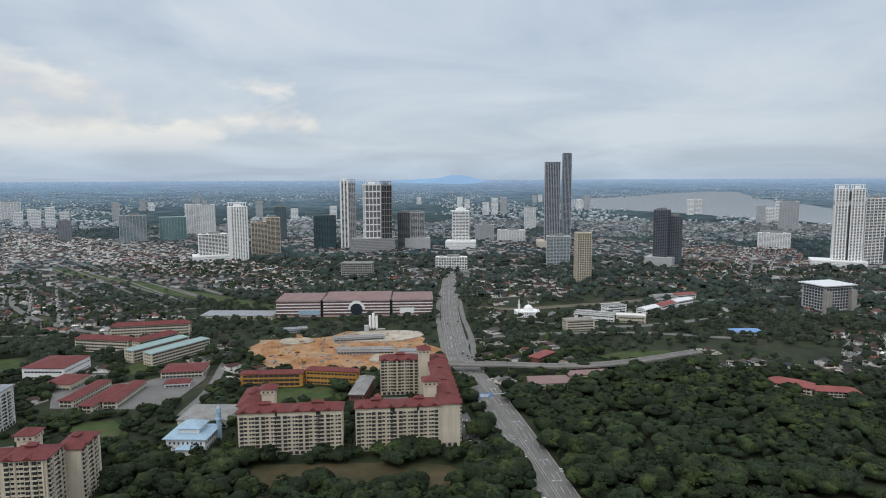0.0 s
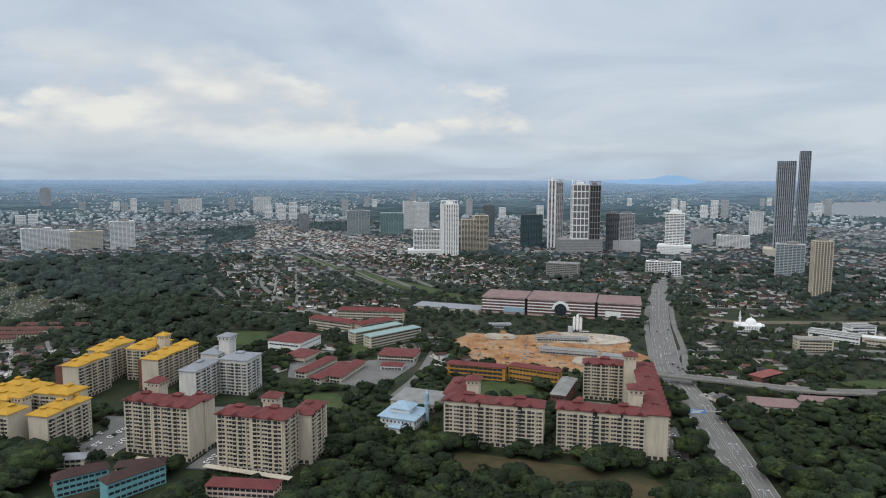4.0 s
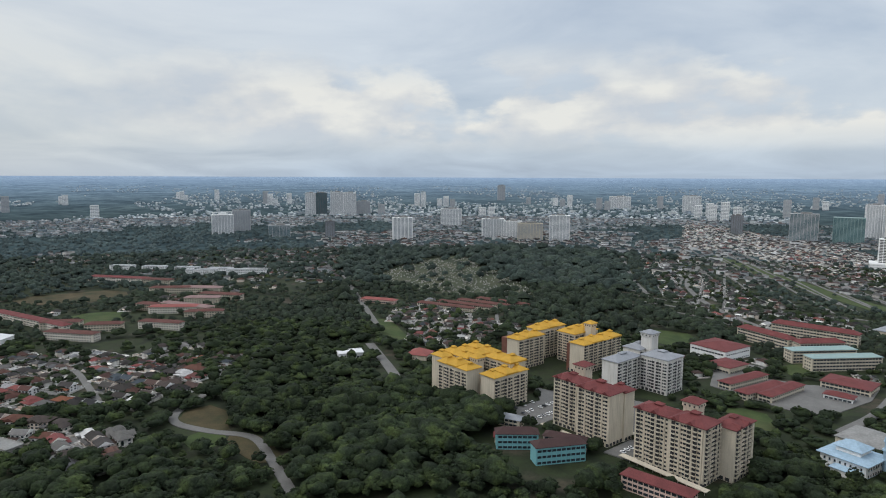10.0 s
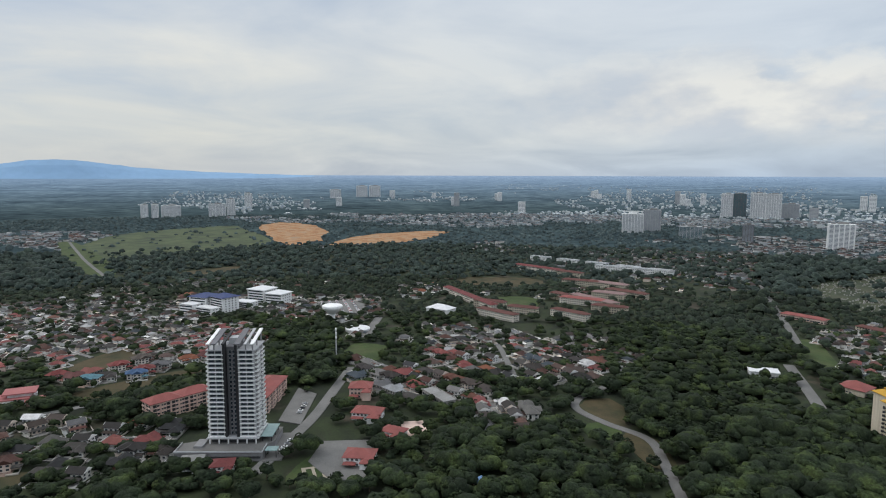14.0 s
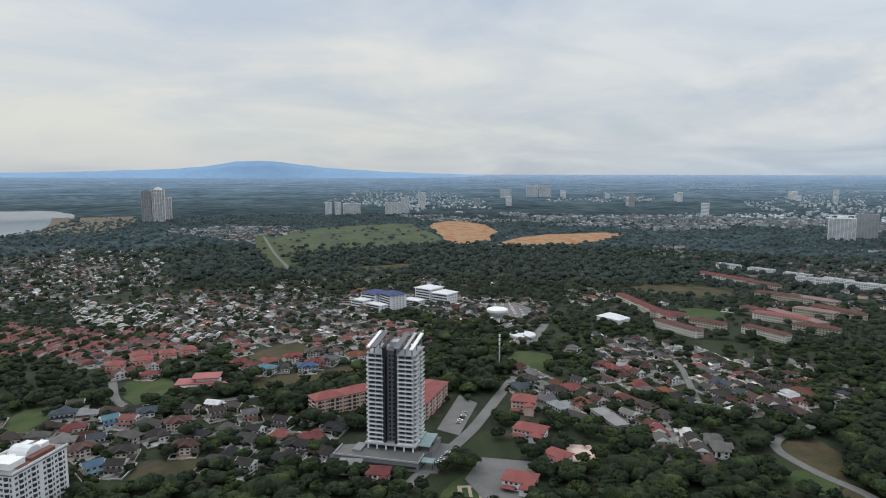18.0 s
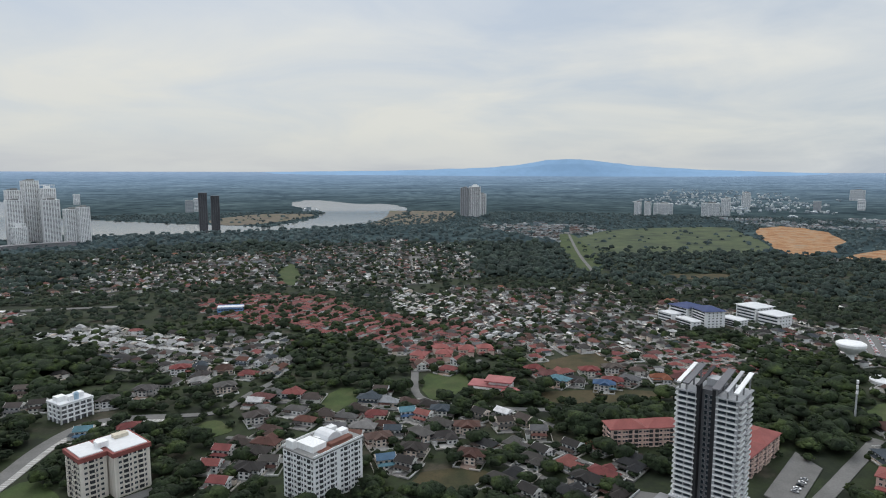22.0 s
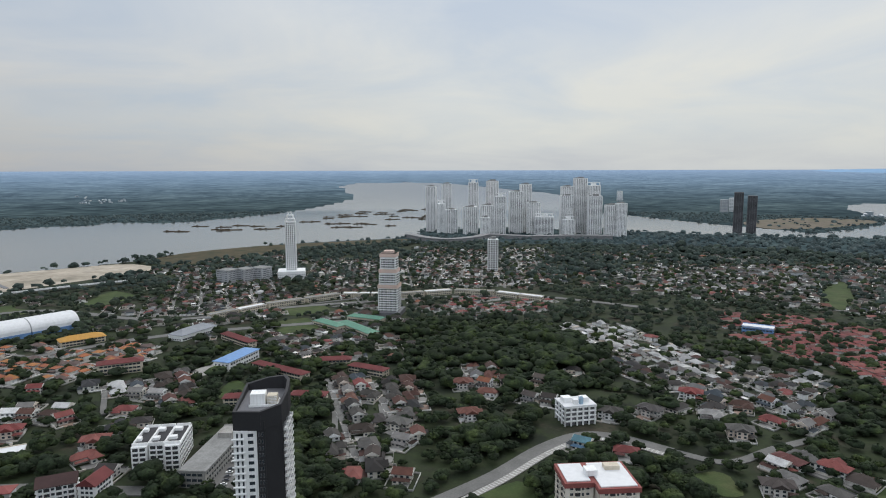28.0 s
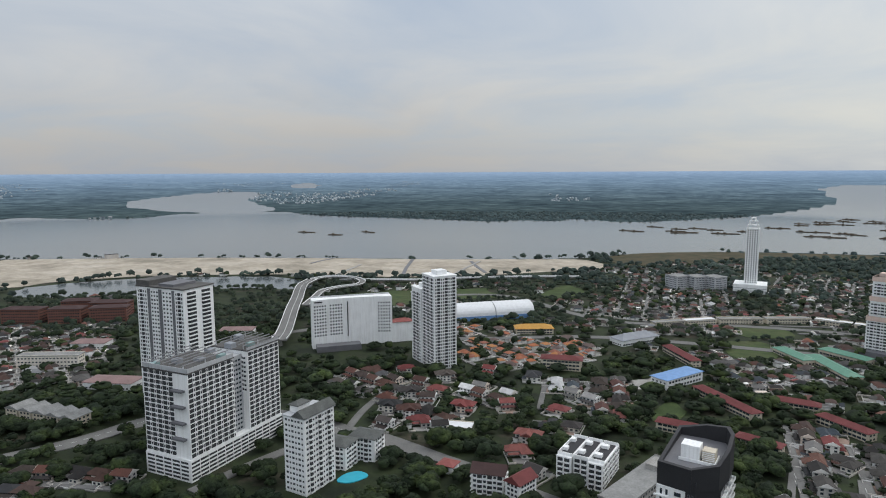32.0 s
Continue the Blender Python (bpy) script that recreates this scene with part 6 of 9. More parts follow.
for x0, y0, x1, y1 in ((-34.4, -27.4, 23.4, -27.0), (-34.4, -27.0, -34.0, -12), (23.0, -27, 23.4, -14)):
    part("deck_wall", Kit().box(x0, y0, 6.0, x1, y1, 7.1), M_GREYW, t)
# solid dark block painted as the shade of the open floor below the tower
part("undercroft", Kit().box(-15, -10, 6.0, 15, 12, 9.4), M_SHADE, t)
for i in range(6):
    part("pillar", Kit().cbox(-15.5 + i * 6.2, -12.5, 6.0, 0.8, 0.8, 3.4), M_WHITE, t)
part("transfer_slab", Kit().box(-17.5, -13.5, 9.4, 17.5, 13.5, 10.2), M_GREYW, t)
part("planter", Kit().box(-24, -20, 6.0, -18, -8, 7.4), M_MIDGREY, t)
part("canopy", Kit().box(18, -10, 9.6, 26, 12, 10.1), M_ROOF_TEAL, t)
part("canopy", Kit().box(24, -24, 5.6, 32, -17, 6.0), M_ROOF_TEAL, t)
for px_ in (19, 25):
    for py_ in (-9, 2, 11):
        part("post", Kit().cbox(px_, py_, 6.0, 0.5, 0.5, 3.6), M_DARKW, t)
for px_, py_ in ((24.6, -23.4), (31.4, -23.4), (24.6, -17.6), (31.4, -17.6)):
    part("post", Kit().cbox(px_, py_, 0, 0.4, 0.4, 5.6), M_DARKW, t)
part("wing", Kit().box(-15.5, -11, 10.2, -5.6, 12, 70), M_GREYW, t)
part("wing", Kit().box(4.4, -11, 10.2, 15.5, 12, 70), M_GREYW, t)
part("core", Kit().box(-4.6, -7.5, 10.2, 4.3, 11, 72), M_DKGREY, t)
for sx in (-4.7, 3.4):
    part("dark_fin", Kit().box(sx - 0.9, -11.4, 9.4, sx + 0.9, -7.504, 75), M_DARKW, t)
bs = balcony_kit(7.6, 1.9, 2.98, 1.0).mesh("balcony", [M_MIDGREY, M_GLASS, M_WHITE])
cw = pane_kit(1.5, 1.9, 0.5).mesh("window", [M_GREYW, M_GLASS])
fw = pane_kit(3.9, 1.75, 0.5).mesh("window", [M_MIDGREY, M_GLASS])
sl = Kit().box(-5.4, -0.7, 0, 5.4, -0.004, 0.62).mesh("ledge", M_WHITE)
for f in range(20):
    z = 10.4 + f * 2.98
    for sx in (-10.5, 10.0):
        for dx in (-2.3, 2.3):
            part("window", fw, None, t, at=(sx + dx, -11, z + 0.6))
        part("ledge", sl, None, t, at=(sx, -11, z - 0.2))
    for sx in (-1, 1):
        part("balcony", bs, None, t, at=(15.5 * sx, -6.2, z), spin=90 * sx)
        part("balcony", bs, None, t, at=(15.5 * sx, 5.6, z), spin=90 * sx)
    part("window", cw, None, t, at=(-1.6, -7.5, z))
    part("window", cw, None, t, at=(0.9, -7.5, z))
part("roof_deck", Kit().box(-16.5, -12, 70, -5.5, 12.5, 70.8), M_GREYW, t)
part("roof_deck", Kit().box(4.4, -12, 70, 16.5, 12.5, 70.8), M_GREYW, t)


def crown_beam(t, a, b, z0, z1, th, mat, label=""):
    """A sloping beam over the roof, from front to back."""
    part("crown_beam", Kit().add([(a, -13, z0), (b, -13, z0), (b, 13, z1), (a, 13, z1), (a, -13, z0 + th), (b, -13, z0 + th), (b, 13, z1 + th), (a, 13, z1 + th)], [(3, 2, 1, 0), (4, 5, 6, 7), (0, 1, 5, 4), (1, 2, 6, 5), (2, 3, 7, 6), (3, 0, 4, 7)]), mat, t, label)


for a, b, m in ((-15.8, -13.6, M_WHITE), (-12.6, -9.2, M_DKGREY), (-5.6, -3.8, M_DARKW), (2.6, 6.6, M_DKGREY), (9.2, 11.0, M_GREYW), (13.4, 15.8, M_WHITE)):
    crown_beam(t, a, b, 74.4, 79.0, 0.8, m)
for sx in (-14.6, -11, 4.6, 10, 14.6):
    for py_, h in ((-11, 3.6), (0, 5.4), (11, 7.6)):
        part("crown_post", Kit().cbox(sx, py_, 70.8, 0.8, 0.8, h), M_MIDGREY, t)
part("lift_house", Kit().box(-4.2, 0, 72, 4.0, 8, 76), M_GREYW, t)
part("roof_tank", Kit().cbox(9, 6, 70.8, 4, 4, 2.4), M_WHITE, t)
take([(-424, -152), (-416, -112), (-416, -82), (-460, -80), (-480, -86), (-466, -150)])
lot([(-416, -90), (-418, -78), (-462, -74), (-462, -84)], 0.5, "narrow asphalt forecourt of the condominium")

for a, b, d in (((-492, -188), (-527, -152), 15), ((-503, -104), (-556, -97), 19)):
    x, y, yaw, w = by_line(a, b, d)
    t = thing("salmon_flats", x, y, 0, yaw, "four-storey salmon-pink flats with a terracotta roof", "apartments", "salmon flats")
    slab(t, -w / 2, -d / 2, w / 2, d / 2, 13, M_ROOF_SALMON, M_PINKW, stilts=0.2, fh=3.1, sides="f", mode="each", rh=4)
    take_rect(x, y, w, d, yaw, 3)


def villa(x, y, yaw, w, d, h, roof, wall, label, extra=True):
    t = thing("villa", x, y, 0, yaw, label, "house", "villas")
    part("wall", Kit().cbox(0, 0, 0, w, d, h), wall, t)
    part("roof", Kit().hip(-w / 2 - 1, -d / 2 - 1, w / 2 + 1, d / 2 + 1, h + 0.35, min(w, d) * 0.26), roof, t)
    if extra:
        part("wing", Kit().cbox(w * 0.32, -d * 0.62, 0, w * 0.4, d * 0.5, h * 0.8), wall, t)
        part("wing_roof", Kit().hip(w * 0.1, -d * 0.93, w * 0.55, -d * 0.3, h * 0.8 + 0.3, 2.2), roof, t)
        part("porch_roof", Kit().hip(-w * 0.5, -d * 0.8, -w * 0.05, -d * 0.48, 3.0, 1.3), roof, t)
    facade(t, -w / 2, -d / 2, w * 0.1, -d / 2, 0, max(1, int(h / 3)), 3.1, [("window", KW, 3.0)], "each", wall)
    facade(t, w / 2, -d / 2, w / 2, d / 2, 0, max(1, int(h / 3)), 3.1, [("window", KW, 3.4)], "each", wall)
    take_rect(x, y, w, d * 1.5, yaw, 1)
    return t


villa(-412, -26, 80, 19, 14, 6, M_ROOF_SALMON, M_WHITE, "large white villa with a salmon-red tiled roof")
villa(-489, -24, 75, 22, 14, 6, M_ROOF_SALMON, M_WHITE, "wide villa with a salmon tiled roof")
villa(-540, -32, 85, 18, 15, 9, M_ROOF_SALMON, M_PINKW, "tall pink villa with orange tiled roofs")
villa(-452, -4, 60, 16, 11, 5, M_ROOF_SALMON, M_WHITE, "villa with a salmon roof beside a red paved yard")
villa(-404, -112, 95, 13, 11, 6, M_ROOF_RED, M_WHITE, "white house with a bright red roof below the tower")
villa(-411, -133, 95, 13, 10, 6, M_ROOF_FLAT, M_WHITE, "white house with a dark hipped roof below the tower")
solo("paved_court", Kit().prism([(-478, -4), (-452, 4), (-448, 22), (-480, 18)], -0.2, 0.36), M_PINKW, "red brick paving of a villa court", "paving", kind="structure")
t = thing("playground_frame", -397, -54, 0.3, 15, "beige paved rectangle set into a lawn", "paving")
for x0, y0, x1, y1 in ((-10, -7, 10, -4.6), (-10, 4.6, 10, 7), (-10, -4.6, -7.6, 4.6), (7.6, -4.6, 10, 4.6), (-7.6, -1, 4, 1)):
    part("paving_strip", Kit().box(x0, y0, 0, x1, y1, 0.2), M_SAND, t)
hall("unroofed_frame", "long unroofed concrete house frame", (-540, 20), (-508, 36), 12, 4, M_CONCRETE, M_ROOF_FLAT, 1, flat=True)
hall("small_shed", "small bright blue roofed shed in the trees", (-376, 44), (-367, 51), 7, 3, M_WHITE, M_ROOF_BLUE, 1)

# water tower, reservoir, mast
t = thing("water_tower", -803, -81, 0, 0, "white mushroom-shaped water tower", "water tower")
part("stem", Kit().ring(0, 0, [(4.6, 0), (3.6, 3), (3.4, 12), (3.8, 14)], 20), M_WHITE, t)
part("bowl", Kit().ring(0, 0, [(3.8, 14), (8.5, 17.5), (12.4, 21.5), (12.8, 22.4), (12.8, 24.6), (11.5, 25.4), (3, 26.2)], 28), M_WHITE, t)
solo("reservoir", Kit().ring(-772, -48, [(15, 0), (15, 3), (14, 3.6), (2, 4.2)], 28), M_ROOF_WHITE, "round white-roofed ground reservoir", "reservoir")
t = thing("mast", -642, -62, 0, 0, "slender grey radio mast among trees", "mast")
part("pole", Kit().ring(0, 0, [(0.8, 0), (0.6, 22), (0.4, 34)], 8), M_GREYW, t)
for z in (24, 28, 32):
    part("antenna", Kit().cbox(0, 0, z, 1.6, 1.6, 2.4), M_WHITE, t)

# hospital
HK = [("window", pane_kit(5.0, 1.5, 1.0), 5.2)]
for a, b, d, h, rf, fl, lab in (((-910, -289), (-896, -262), 30, 18, M_ROOF_NAVY, 5, "white hospital wing with a deep blue hipped roof"),
                                ((-900, -258), (-880, -236), 26, 20, M_ROOF_NAVY, 6, "white hospital tower wing with a blue roof"),
                                ((-958, -220), (-944, -194), 30, 19, M_ROOF_WHITE, 5, "white hospital wing with sloped white roofs"),
                                ((-938, -190), (-926, -166), 26, 16, M_ROOF_WHITE, 4, "lower white hospital wing with a sloped roof")):
    hall("hospital", lab, a, b, d, h, M_WHITE, rf, fl, rh=4.5, kits=HK, over=2.0)
for a, b, d, h in (((-890, -296), (-880, -276), 16, 11), ((-878, -272), (-862, -246), 14, 9), ((-920, -232), (-906, -206), 18, 8)):
    hall("hospital", "low white hospital front wing", a, b, d, h, M_WHITE, M_ROOF_WHITE, 3, flat=True, kits=HK)
hall("low_hall", "white pavilion with a pale pyramid roof", (-868, 40), (-846, 66), 22, 7, M_WHITE, M_ROOF_WHITE, 1, rh=5)
for a, b, d in (((-960, 234), (-935, 250), 14), ((-945, 262), (-868, 300), 16), ((-960, 300), (-930, 340), 16), ((-985, 330), (-930, 372), 14), ((-860, 268), (-835, 310), 12), ((-1180, 300), (-1140, 335), 14), ((-1060, 320), (-1010, 372), 16), ((-1080, 285), (-1042, 340), 12), ((-860, 150), (-838, 186), 12), ((-905, 110), (-882, 150), 12)):
    hall("school_wing", "long cream school wing with a dull red-brown roof", a, b, d, 9, M_CREAM, M_DUSTY if d > 14 else M_ROOF_RUST, 3, category="school", mode="stuff")
for a, b, d, m in (((-1273, 235), (-1180, 308), 16, M_ROOF_RED), ((-922, 240), (-878, 301), 14, M_ROOF_SALMON), ((-840, 206), (-797, 241), 12, M_ROOF_RUST), ((-851, 107), (-801, 148), 12, M_ROOF_RUST), ((-1019, 75), (-868, 129), 13, M_ROOF_RED)):
    hall("school_wing", "three-storey cream school wing with a red roof in the woods", a, b, d, 9, M_CREAMW, m, 3, category="school", mode="stuff")
for i in range(5):
    a = (-1394 + i * 52, 297 + i * 46)
    hall("terrace_row", "long white three-storey row in the woods", a, (a[0] + 34, a[1] + 34), 12, 10, M_WHITE, M_ROOF_GREY, 3, flat=True, mode="stuff")
for a, b in (((-1240, 394), (-1205, 440)), ((-1196, 455), (-1150, 515))):
    hall("terrace_row", "long white three-storey row in the woods", a, b, 12, 10, M_WHITE, M_ROOF_GREY, 3, flat=True, mode="stuff")
hall("low_hall", "white-roofed hall by the road", (-566, 328), (-556, 352), 16, 5, M_WHITE, M_ROOF_WHITE, 1, flat=True)
villa(-520, 398, 30, 22, 20, 5, M_ROOF_SALMON, M_CREAM, "square house with a salmon hipped roof", False)
hall("low_hall", "pink gate building with a salmon roof", (-812, 512), (-764, 540), 12, 5, M_PINKW, M_ROOF_SALMON, 1)
for i in range(4):
    hall("terrace_row", "long terrace with a dull red roof", (-735 + i * 10, 560 + i * 30), (-650 + i * 10, 592 + i * 26), 10, 5, M_CREAM, M_ROOF_RUST, 2, mode="stuff")

# ---- pink villa on its lawn ----
t = thing("pink_villa", -542, -316, 0, 110, "large pink-roofed villa on a wide lawn", "house")
part("wall", Kit().cbox(0, 0, 0, 26, 16, 4.2), M_WHITE, t)
part("roof", Kit().cbox(-3, -1, 4.2, 28, 15, 0.8), M_ROOF_PINK, t)
part("upper_wall", Kit().cbox(4, 2, 5, 14, 11, 2.4), M_WHITE, t)
part("upper_roof", Kit().cbox(4, 2, 7.4, 20, 15, 0.8), M_ROOF_PINK, t)
part("wing", Kit().cbox(15, -8, 0, 12, 10, 3.4), M_PINKW, t)
part("wing_roof", Kit().cbox(15, -8, 3.4, 14, 12, 0.6), M_ROOF_PINK, t)
part("terrace", Kit().ring(-10, -10, [(9, 0), (9, 0.7)], 18), M_SAND, t)
facade(t, -13, -8, 13, -8, 0, 1, 4, [("window", KW, 3)], "each", M_WHITE)
t.scale = (1.2, 1.2, 1.1)
take_rect(-542, -316, 44, 36, 110, 0)
for i, (x, y) in enumerate(((-566, -420), (-586, -404), (-612, -396), (-628, -384), (-600, -420))):
    villa(x, y, 110 + i * 9, 15, 12, 7, M_ROOF_SALMON, M_PINKW, "pink two-storey house with a salmon roof")

# ---- white flats near the turn ----
def corner_flats(name, label, x, y, yaw, w, d, floors, wall, trim, notch, fh=3.1):
    t = thing(name, x, y, 0, yaw, label, "apartments")
    h = floors * fh + 1
    part("wall", Kit().box(-w / 2, -d / 2, 0, -1, d / 2, h) if not notch else Kit().box(-w / 2, -d / 2 + 7, 0, -3.5, d / 2, h), wall, t)
    part("wall", Kit().box(-0.996 if not notch else -2.5, -d / 2, 0, w / 2, d / 2, h), wall, t)
    if notch:
        part("link", Kit().box(-3.6, -d / 2 + 12, 0, -2.4, d / 2 - 2, h), wall, t)
    ks = [("window", KW, 3.0), ("balcony", KB, 3.4), ("window", KWT, 2.0)]
    y0 = -d / 2 + (7 if notch else 0)
    facade(t, -w / 2, y0, -3.5 if notch else -1, y0, 0.6, floors, fh, ks, "each", wall)
    facade(t, -2.5 if notch else -1, -d / 2, w / 2, -d / 2, 0.6, floors, fh, ks, "each", wall)
    facade(t, -w / 2, d / 2, -w / 2, y0, 0.6, floors, fh, ks, "each", wall)
    facade(t, w / 2, -d / 2, w / 2, d / 2, 0.6, floors, fh, ks, "stuff", wall)
    return t, h


t, h = corner_flats("white_flats", "cream eight-storey flats with a white flat roof and terracotta edge", -256, -397, 178, 36, 28, 8, M_CREAMW, M_ROOF_SALMON, True)
for x0, y0, x1, y1 in ((-18.8, -7.8, -3.3, 14.8), (-3.29, -14.8, 18.8, 14.8)):
    part("roof_edge", Kit().box(x0, y0, h - 1.2, x1, y1, h + 1.4), M_ROOF_SALMON, t)
    part("roof_slab", Kit().box(x0 + 1.6, y0 + 1.6, h + 1.4, x1 - 1.6, y1 - 1.6, h + 1.9), M_ROOF_WHITE, t)
part("roof_house", Kit().box(-6, -2, h + 1.9, 0, 4, h + 5), M_WHITE, t)
part("roof_house", Kit().box(6, 4, h + 1.9, 14, 9, h + 4), M_CREAM, t)
take_rect(-256, -397, 40, 32, 0, 3)
lot([(-230, -412), (-236, -382), (-280, -378), (-284, -370), (-230, -372), (-224, -410)], 0.36, "narrow paved drive round the flats")

t, h = corner_flats("white_flats", "white nine-storey flats with projecting balconies", -334, -298, 181, 38, 26, 9, M_WHITE, M_GREYW, False)
part("roof_deck", Kit().box(-19.5, -13.5, h, 19.5, 13.5, h + 0.8), M_ROOF_FLAT, t)
for sy in (-1, 1):
    part("parapet", Kit().box(-19.5, sy * 13.3 - 0.2, h + 0.8, 19.5, sy * 13.3 + 0.2, h + 2), M_WHITE, t)
for sx, sy, w, d, z in ((-10, -1, 10, 14, 3.6), (-17, 8, 3, 6, 4.6), (13, -2, 6, 5, 3.8), (-1, 3, 3, 4, 2.4), (15, 9, 5, 4, 2.0)):
    part("roof_house", Kit().cbox(sx, sy, h + 0.8, w, d, z), M_WHITE, t)
for i in range(5):
    part("roof_tank", Kit().cbox(-3 + i * 3.4, -2 + (i % 2) * 3, h + 0.8, 1.8, 1.8, 1.8), M_GREYW, t)
for sx in (-8, 6):
    part("roof_patch", Kit().cbox(sx, -9.5, h + 0.8, 9, 4.5, 0.3), M_BRICK, t)
part("roof_vault", Kit().ring(0, 0, [(6, 0), (6, 12)], 16), M_ROOF_WHITE, t).matrix_basis = pose(4, 7, h + 0.4, 90, 0, 0)
part("roof_terrace", Kit().box(-3, -10, h + 0.8, 14, -6, h + 2.6), M_BRICK, t)
take_rect(-334, -298, 44, 32, 0, 3)

t = thing("white_mansion", -290, -534, 0, 186, "white four-storey mansion block with columns and a blue roof turret", "apartments")
part("wall", Kit().cbox(0, 0, 0, 27, 19, 13.5), M_DKGREY, t)
cm = Kit().cbox(0, 0, 0, 1.3, 1.3, 14).mesh("column", M_WHITE)
for i in range(6):
    part("column", cm, None, t, at=(-14 + i * 5.6, -10.5, 0))
for i in range(4):
    part("column", cm, None, t, at=(-14, -10.5 + i * 7, 0))
for f in range(4):
    part("floor_slab", Kit().cbox(0, -0.4, 3.3 + f * 3.4, 29.6, 22.4, 0.7), M_WHITE, t)
    facade(t, -13.5, -9.5, 13.5, -9.5, 0.3 + f * 3.4, 1, 3.4, [("window", pane_kit(2.6, 2, 0.4), 5.4)], "each", M_WHITE)
part("roof_terrace", Kit().cbox(0, 0, 14.2, 30, 23, 1.0), M_ROOF_WHITE, t)
for x, y, w in ((-8, 2, 8), (7, -1, 7), (-3, -6, 4)):
    part("roof_house", Kit().cbox(x, y, 15.2, w, w, 3.4), M_WHITE, t)
t.scale = (0.84, 0.84, 1.0)
part("turret", Kit().ring(2, -7, [(2, 15.2), (2, 19), (2.4, 19.2), (1.6, 20.4), (0.3, 21)], 12), M_BLUEW, t)
take_rect(-290, -534, 27, 24, 0, 2)

# ---- black tower ----
t = thing("black_tower", -88, -396, 0, 180, "charcoal apartment tower with white bays and a dark crown", "tower")
part("wall", Kit().prism([(-12, -19), (4, -21), (4, -20), (12, -12), (13, 14), (10, 20), (-12, 20)], 0, 70), M_DARKW, t)
part("white_bay", Kit().box(-12.6, -21.0, 0, -0.4, -16, 66), M_WHITE, t)
wm = pane_kit(2.7, 1.3, 0.9).mesh("window", [M_DKGREY, M_GLASS])
wd = pane_kit(0.8, 1.9, 0.6).mesh("window", [M_DKGREY, M_GLASS])
wn_ = pane_kit(0.7, 1.6, 0.8).mesh("window", [M_MIDGREY, M_GLASS])
lm = Kit().box(-13.6, -22.0, 0, -7.0, -21.004, 0.5).mesh("ledge", M_WHITE)
_bal = balcony_kit(7, 1.8, 3.2, 1.2).mesh("balcony", [M_GLASS, M_GLASS, M_WHITE])
for f in range(20):
    z = 1.5 + f * 3.2
    for x, m in ((-10.6, wd), (-8.2, wd), (-3.6, wm)):
        part("window", m, None, t, at=(x, -21.0, z))
    part("ledge", lm, None, t, at=(0, 0, z - 0.3))
    for x in (1.0, 2.6):
        part("window", wn_, None, t, at=(x, -20.75, z), spin=-7)
    for x, y in ((12.6, -8), (12.9, 0.4), (13.1, 9)):
        part("balcony", _bal, None, t, at=(x, y, z), spin=88)
outer = [(-12.8, -20), (2, -22), (2, -21.6), (12, -13.5), (14, 0), (13.6, 14), (10.5, 21), (0, 22), (-12.8, 20.5)]
inner = [(x * 0.88, y * 0.9) for x, y in outer]
k = Kit()
n = len(outer)
zt = [74.6, 74.6, 74.6, 75.4, 77.5, 79.5, 80, 79, 76.5]
k.add([(*p, 66) for p in outer] + [(*p, z) for p, z in zip(outer, zt)] + [(*p, z) for p, z in zip(inner, zt)] + [(*p, 73.4) for p in inner],
      [(i, (i + 1) % n, n + (i + 1) % n, n + i) for i in range(n)] + [(n + i, n + (i + 1) % n, 2 * n + (i + 1) % n, 2 * n + i) for i in range(n)] + [(2 * n + i, 2 * n + (i + 1) % n, 3 * n + (i + 1) % n, 3 * n + i) for i in range(n)])
part("crown", k, M_DARKW, t, "dark curved parapet crown")
part("roof_deck", Kit().prism(inner, 70.2, 73.5), M_DKGREY, t)
part("plant_room", Kit().cbox(-1.5, -5, 73.5, 8, 7, 5.5), M_WHITE, t)
part("plant_louvre", Kit().cbox(6, -4, 73.5, 5.5, 5.5, 4.0), M_CREAM, t)
for i in range(5):
    part("louvre_slat", Kit().cbox(6, -6.9, 74.0 + i * 0.7, 5.3, 0.25, 0.25), M_WHITE, t)
part("plant_kerb", Kit().box(-6, -10.6, 73.5, 9.6, -10.1, 74.6).box(9.1, -10, 73.5, 9.6, 0, 74.6), M_WHITE, t)
t.scale = (0.85, 0.85, 1.03)
take_rect(-88, -396, 28, 42, 0, 5)

# ---- small white block and long grey block ----
t = thing("white_flats", -5, -504, 0, 182, "white five-storey flats with dark roof pieces", "apartments")
for i, x in enumerate((-9.5, 0.2, 9.9)):
    part("wall", Kit().box(x - 4.6, -17 + (i % 2) * 2.5, 0, x + 4.6, 17 - (i % 2) * 2.5, 16), M_WHITE, t)
    part("roof", Kit().box(x - 3.4, -13, 16, x + 3.4, 13, 16.5), M_DARKW, t)
    for j in (0, 2):
        part("roof_step", Kit().box(x - 3.4 + (j % 2) * 2.6, -9 + j * 7, 16.5, x - 0.6 + i * 0.9, -5.5 + j * 7, 18.4), M_WHITE, t)
    for sy in (-1, 1):
        part("gable", Kit().box(x - 4.6, sy * 14.5 - 0.3, 16, x + 4.6, sy * 14.5 + 0.3, 17.8), M_WHITE, t)
    part("party_wall", Kit().box(x - 4.6, -12, 16, x - 4.0, 12, 17.6), M_WHITE, t)
    facade(t, x - 4.6, -17 + (i % 2) * 2.5, x + 4.6, -17 + (i % 2) * 2.5, 0.2, 5, 3.1, [("balcony", balcony_kit(3.4, 1.2, 3, 1.0), 4.2)], "each", M_WHITE)
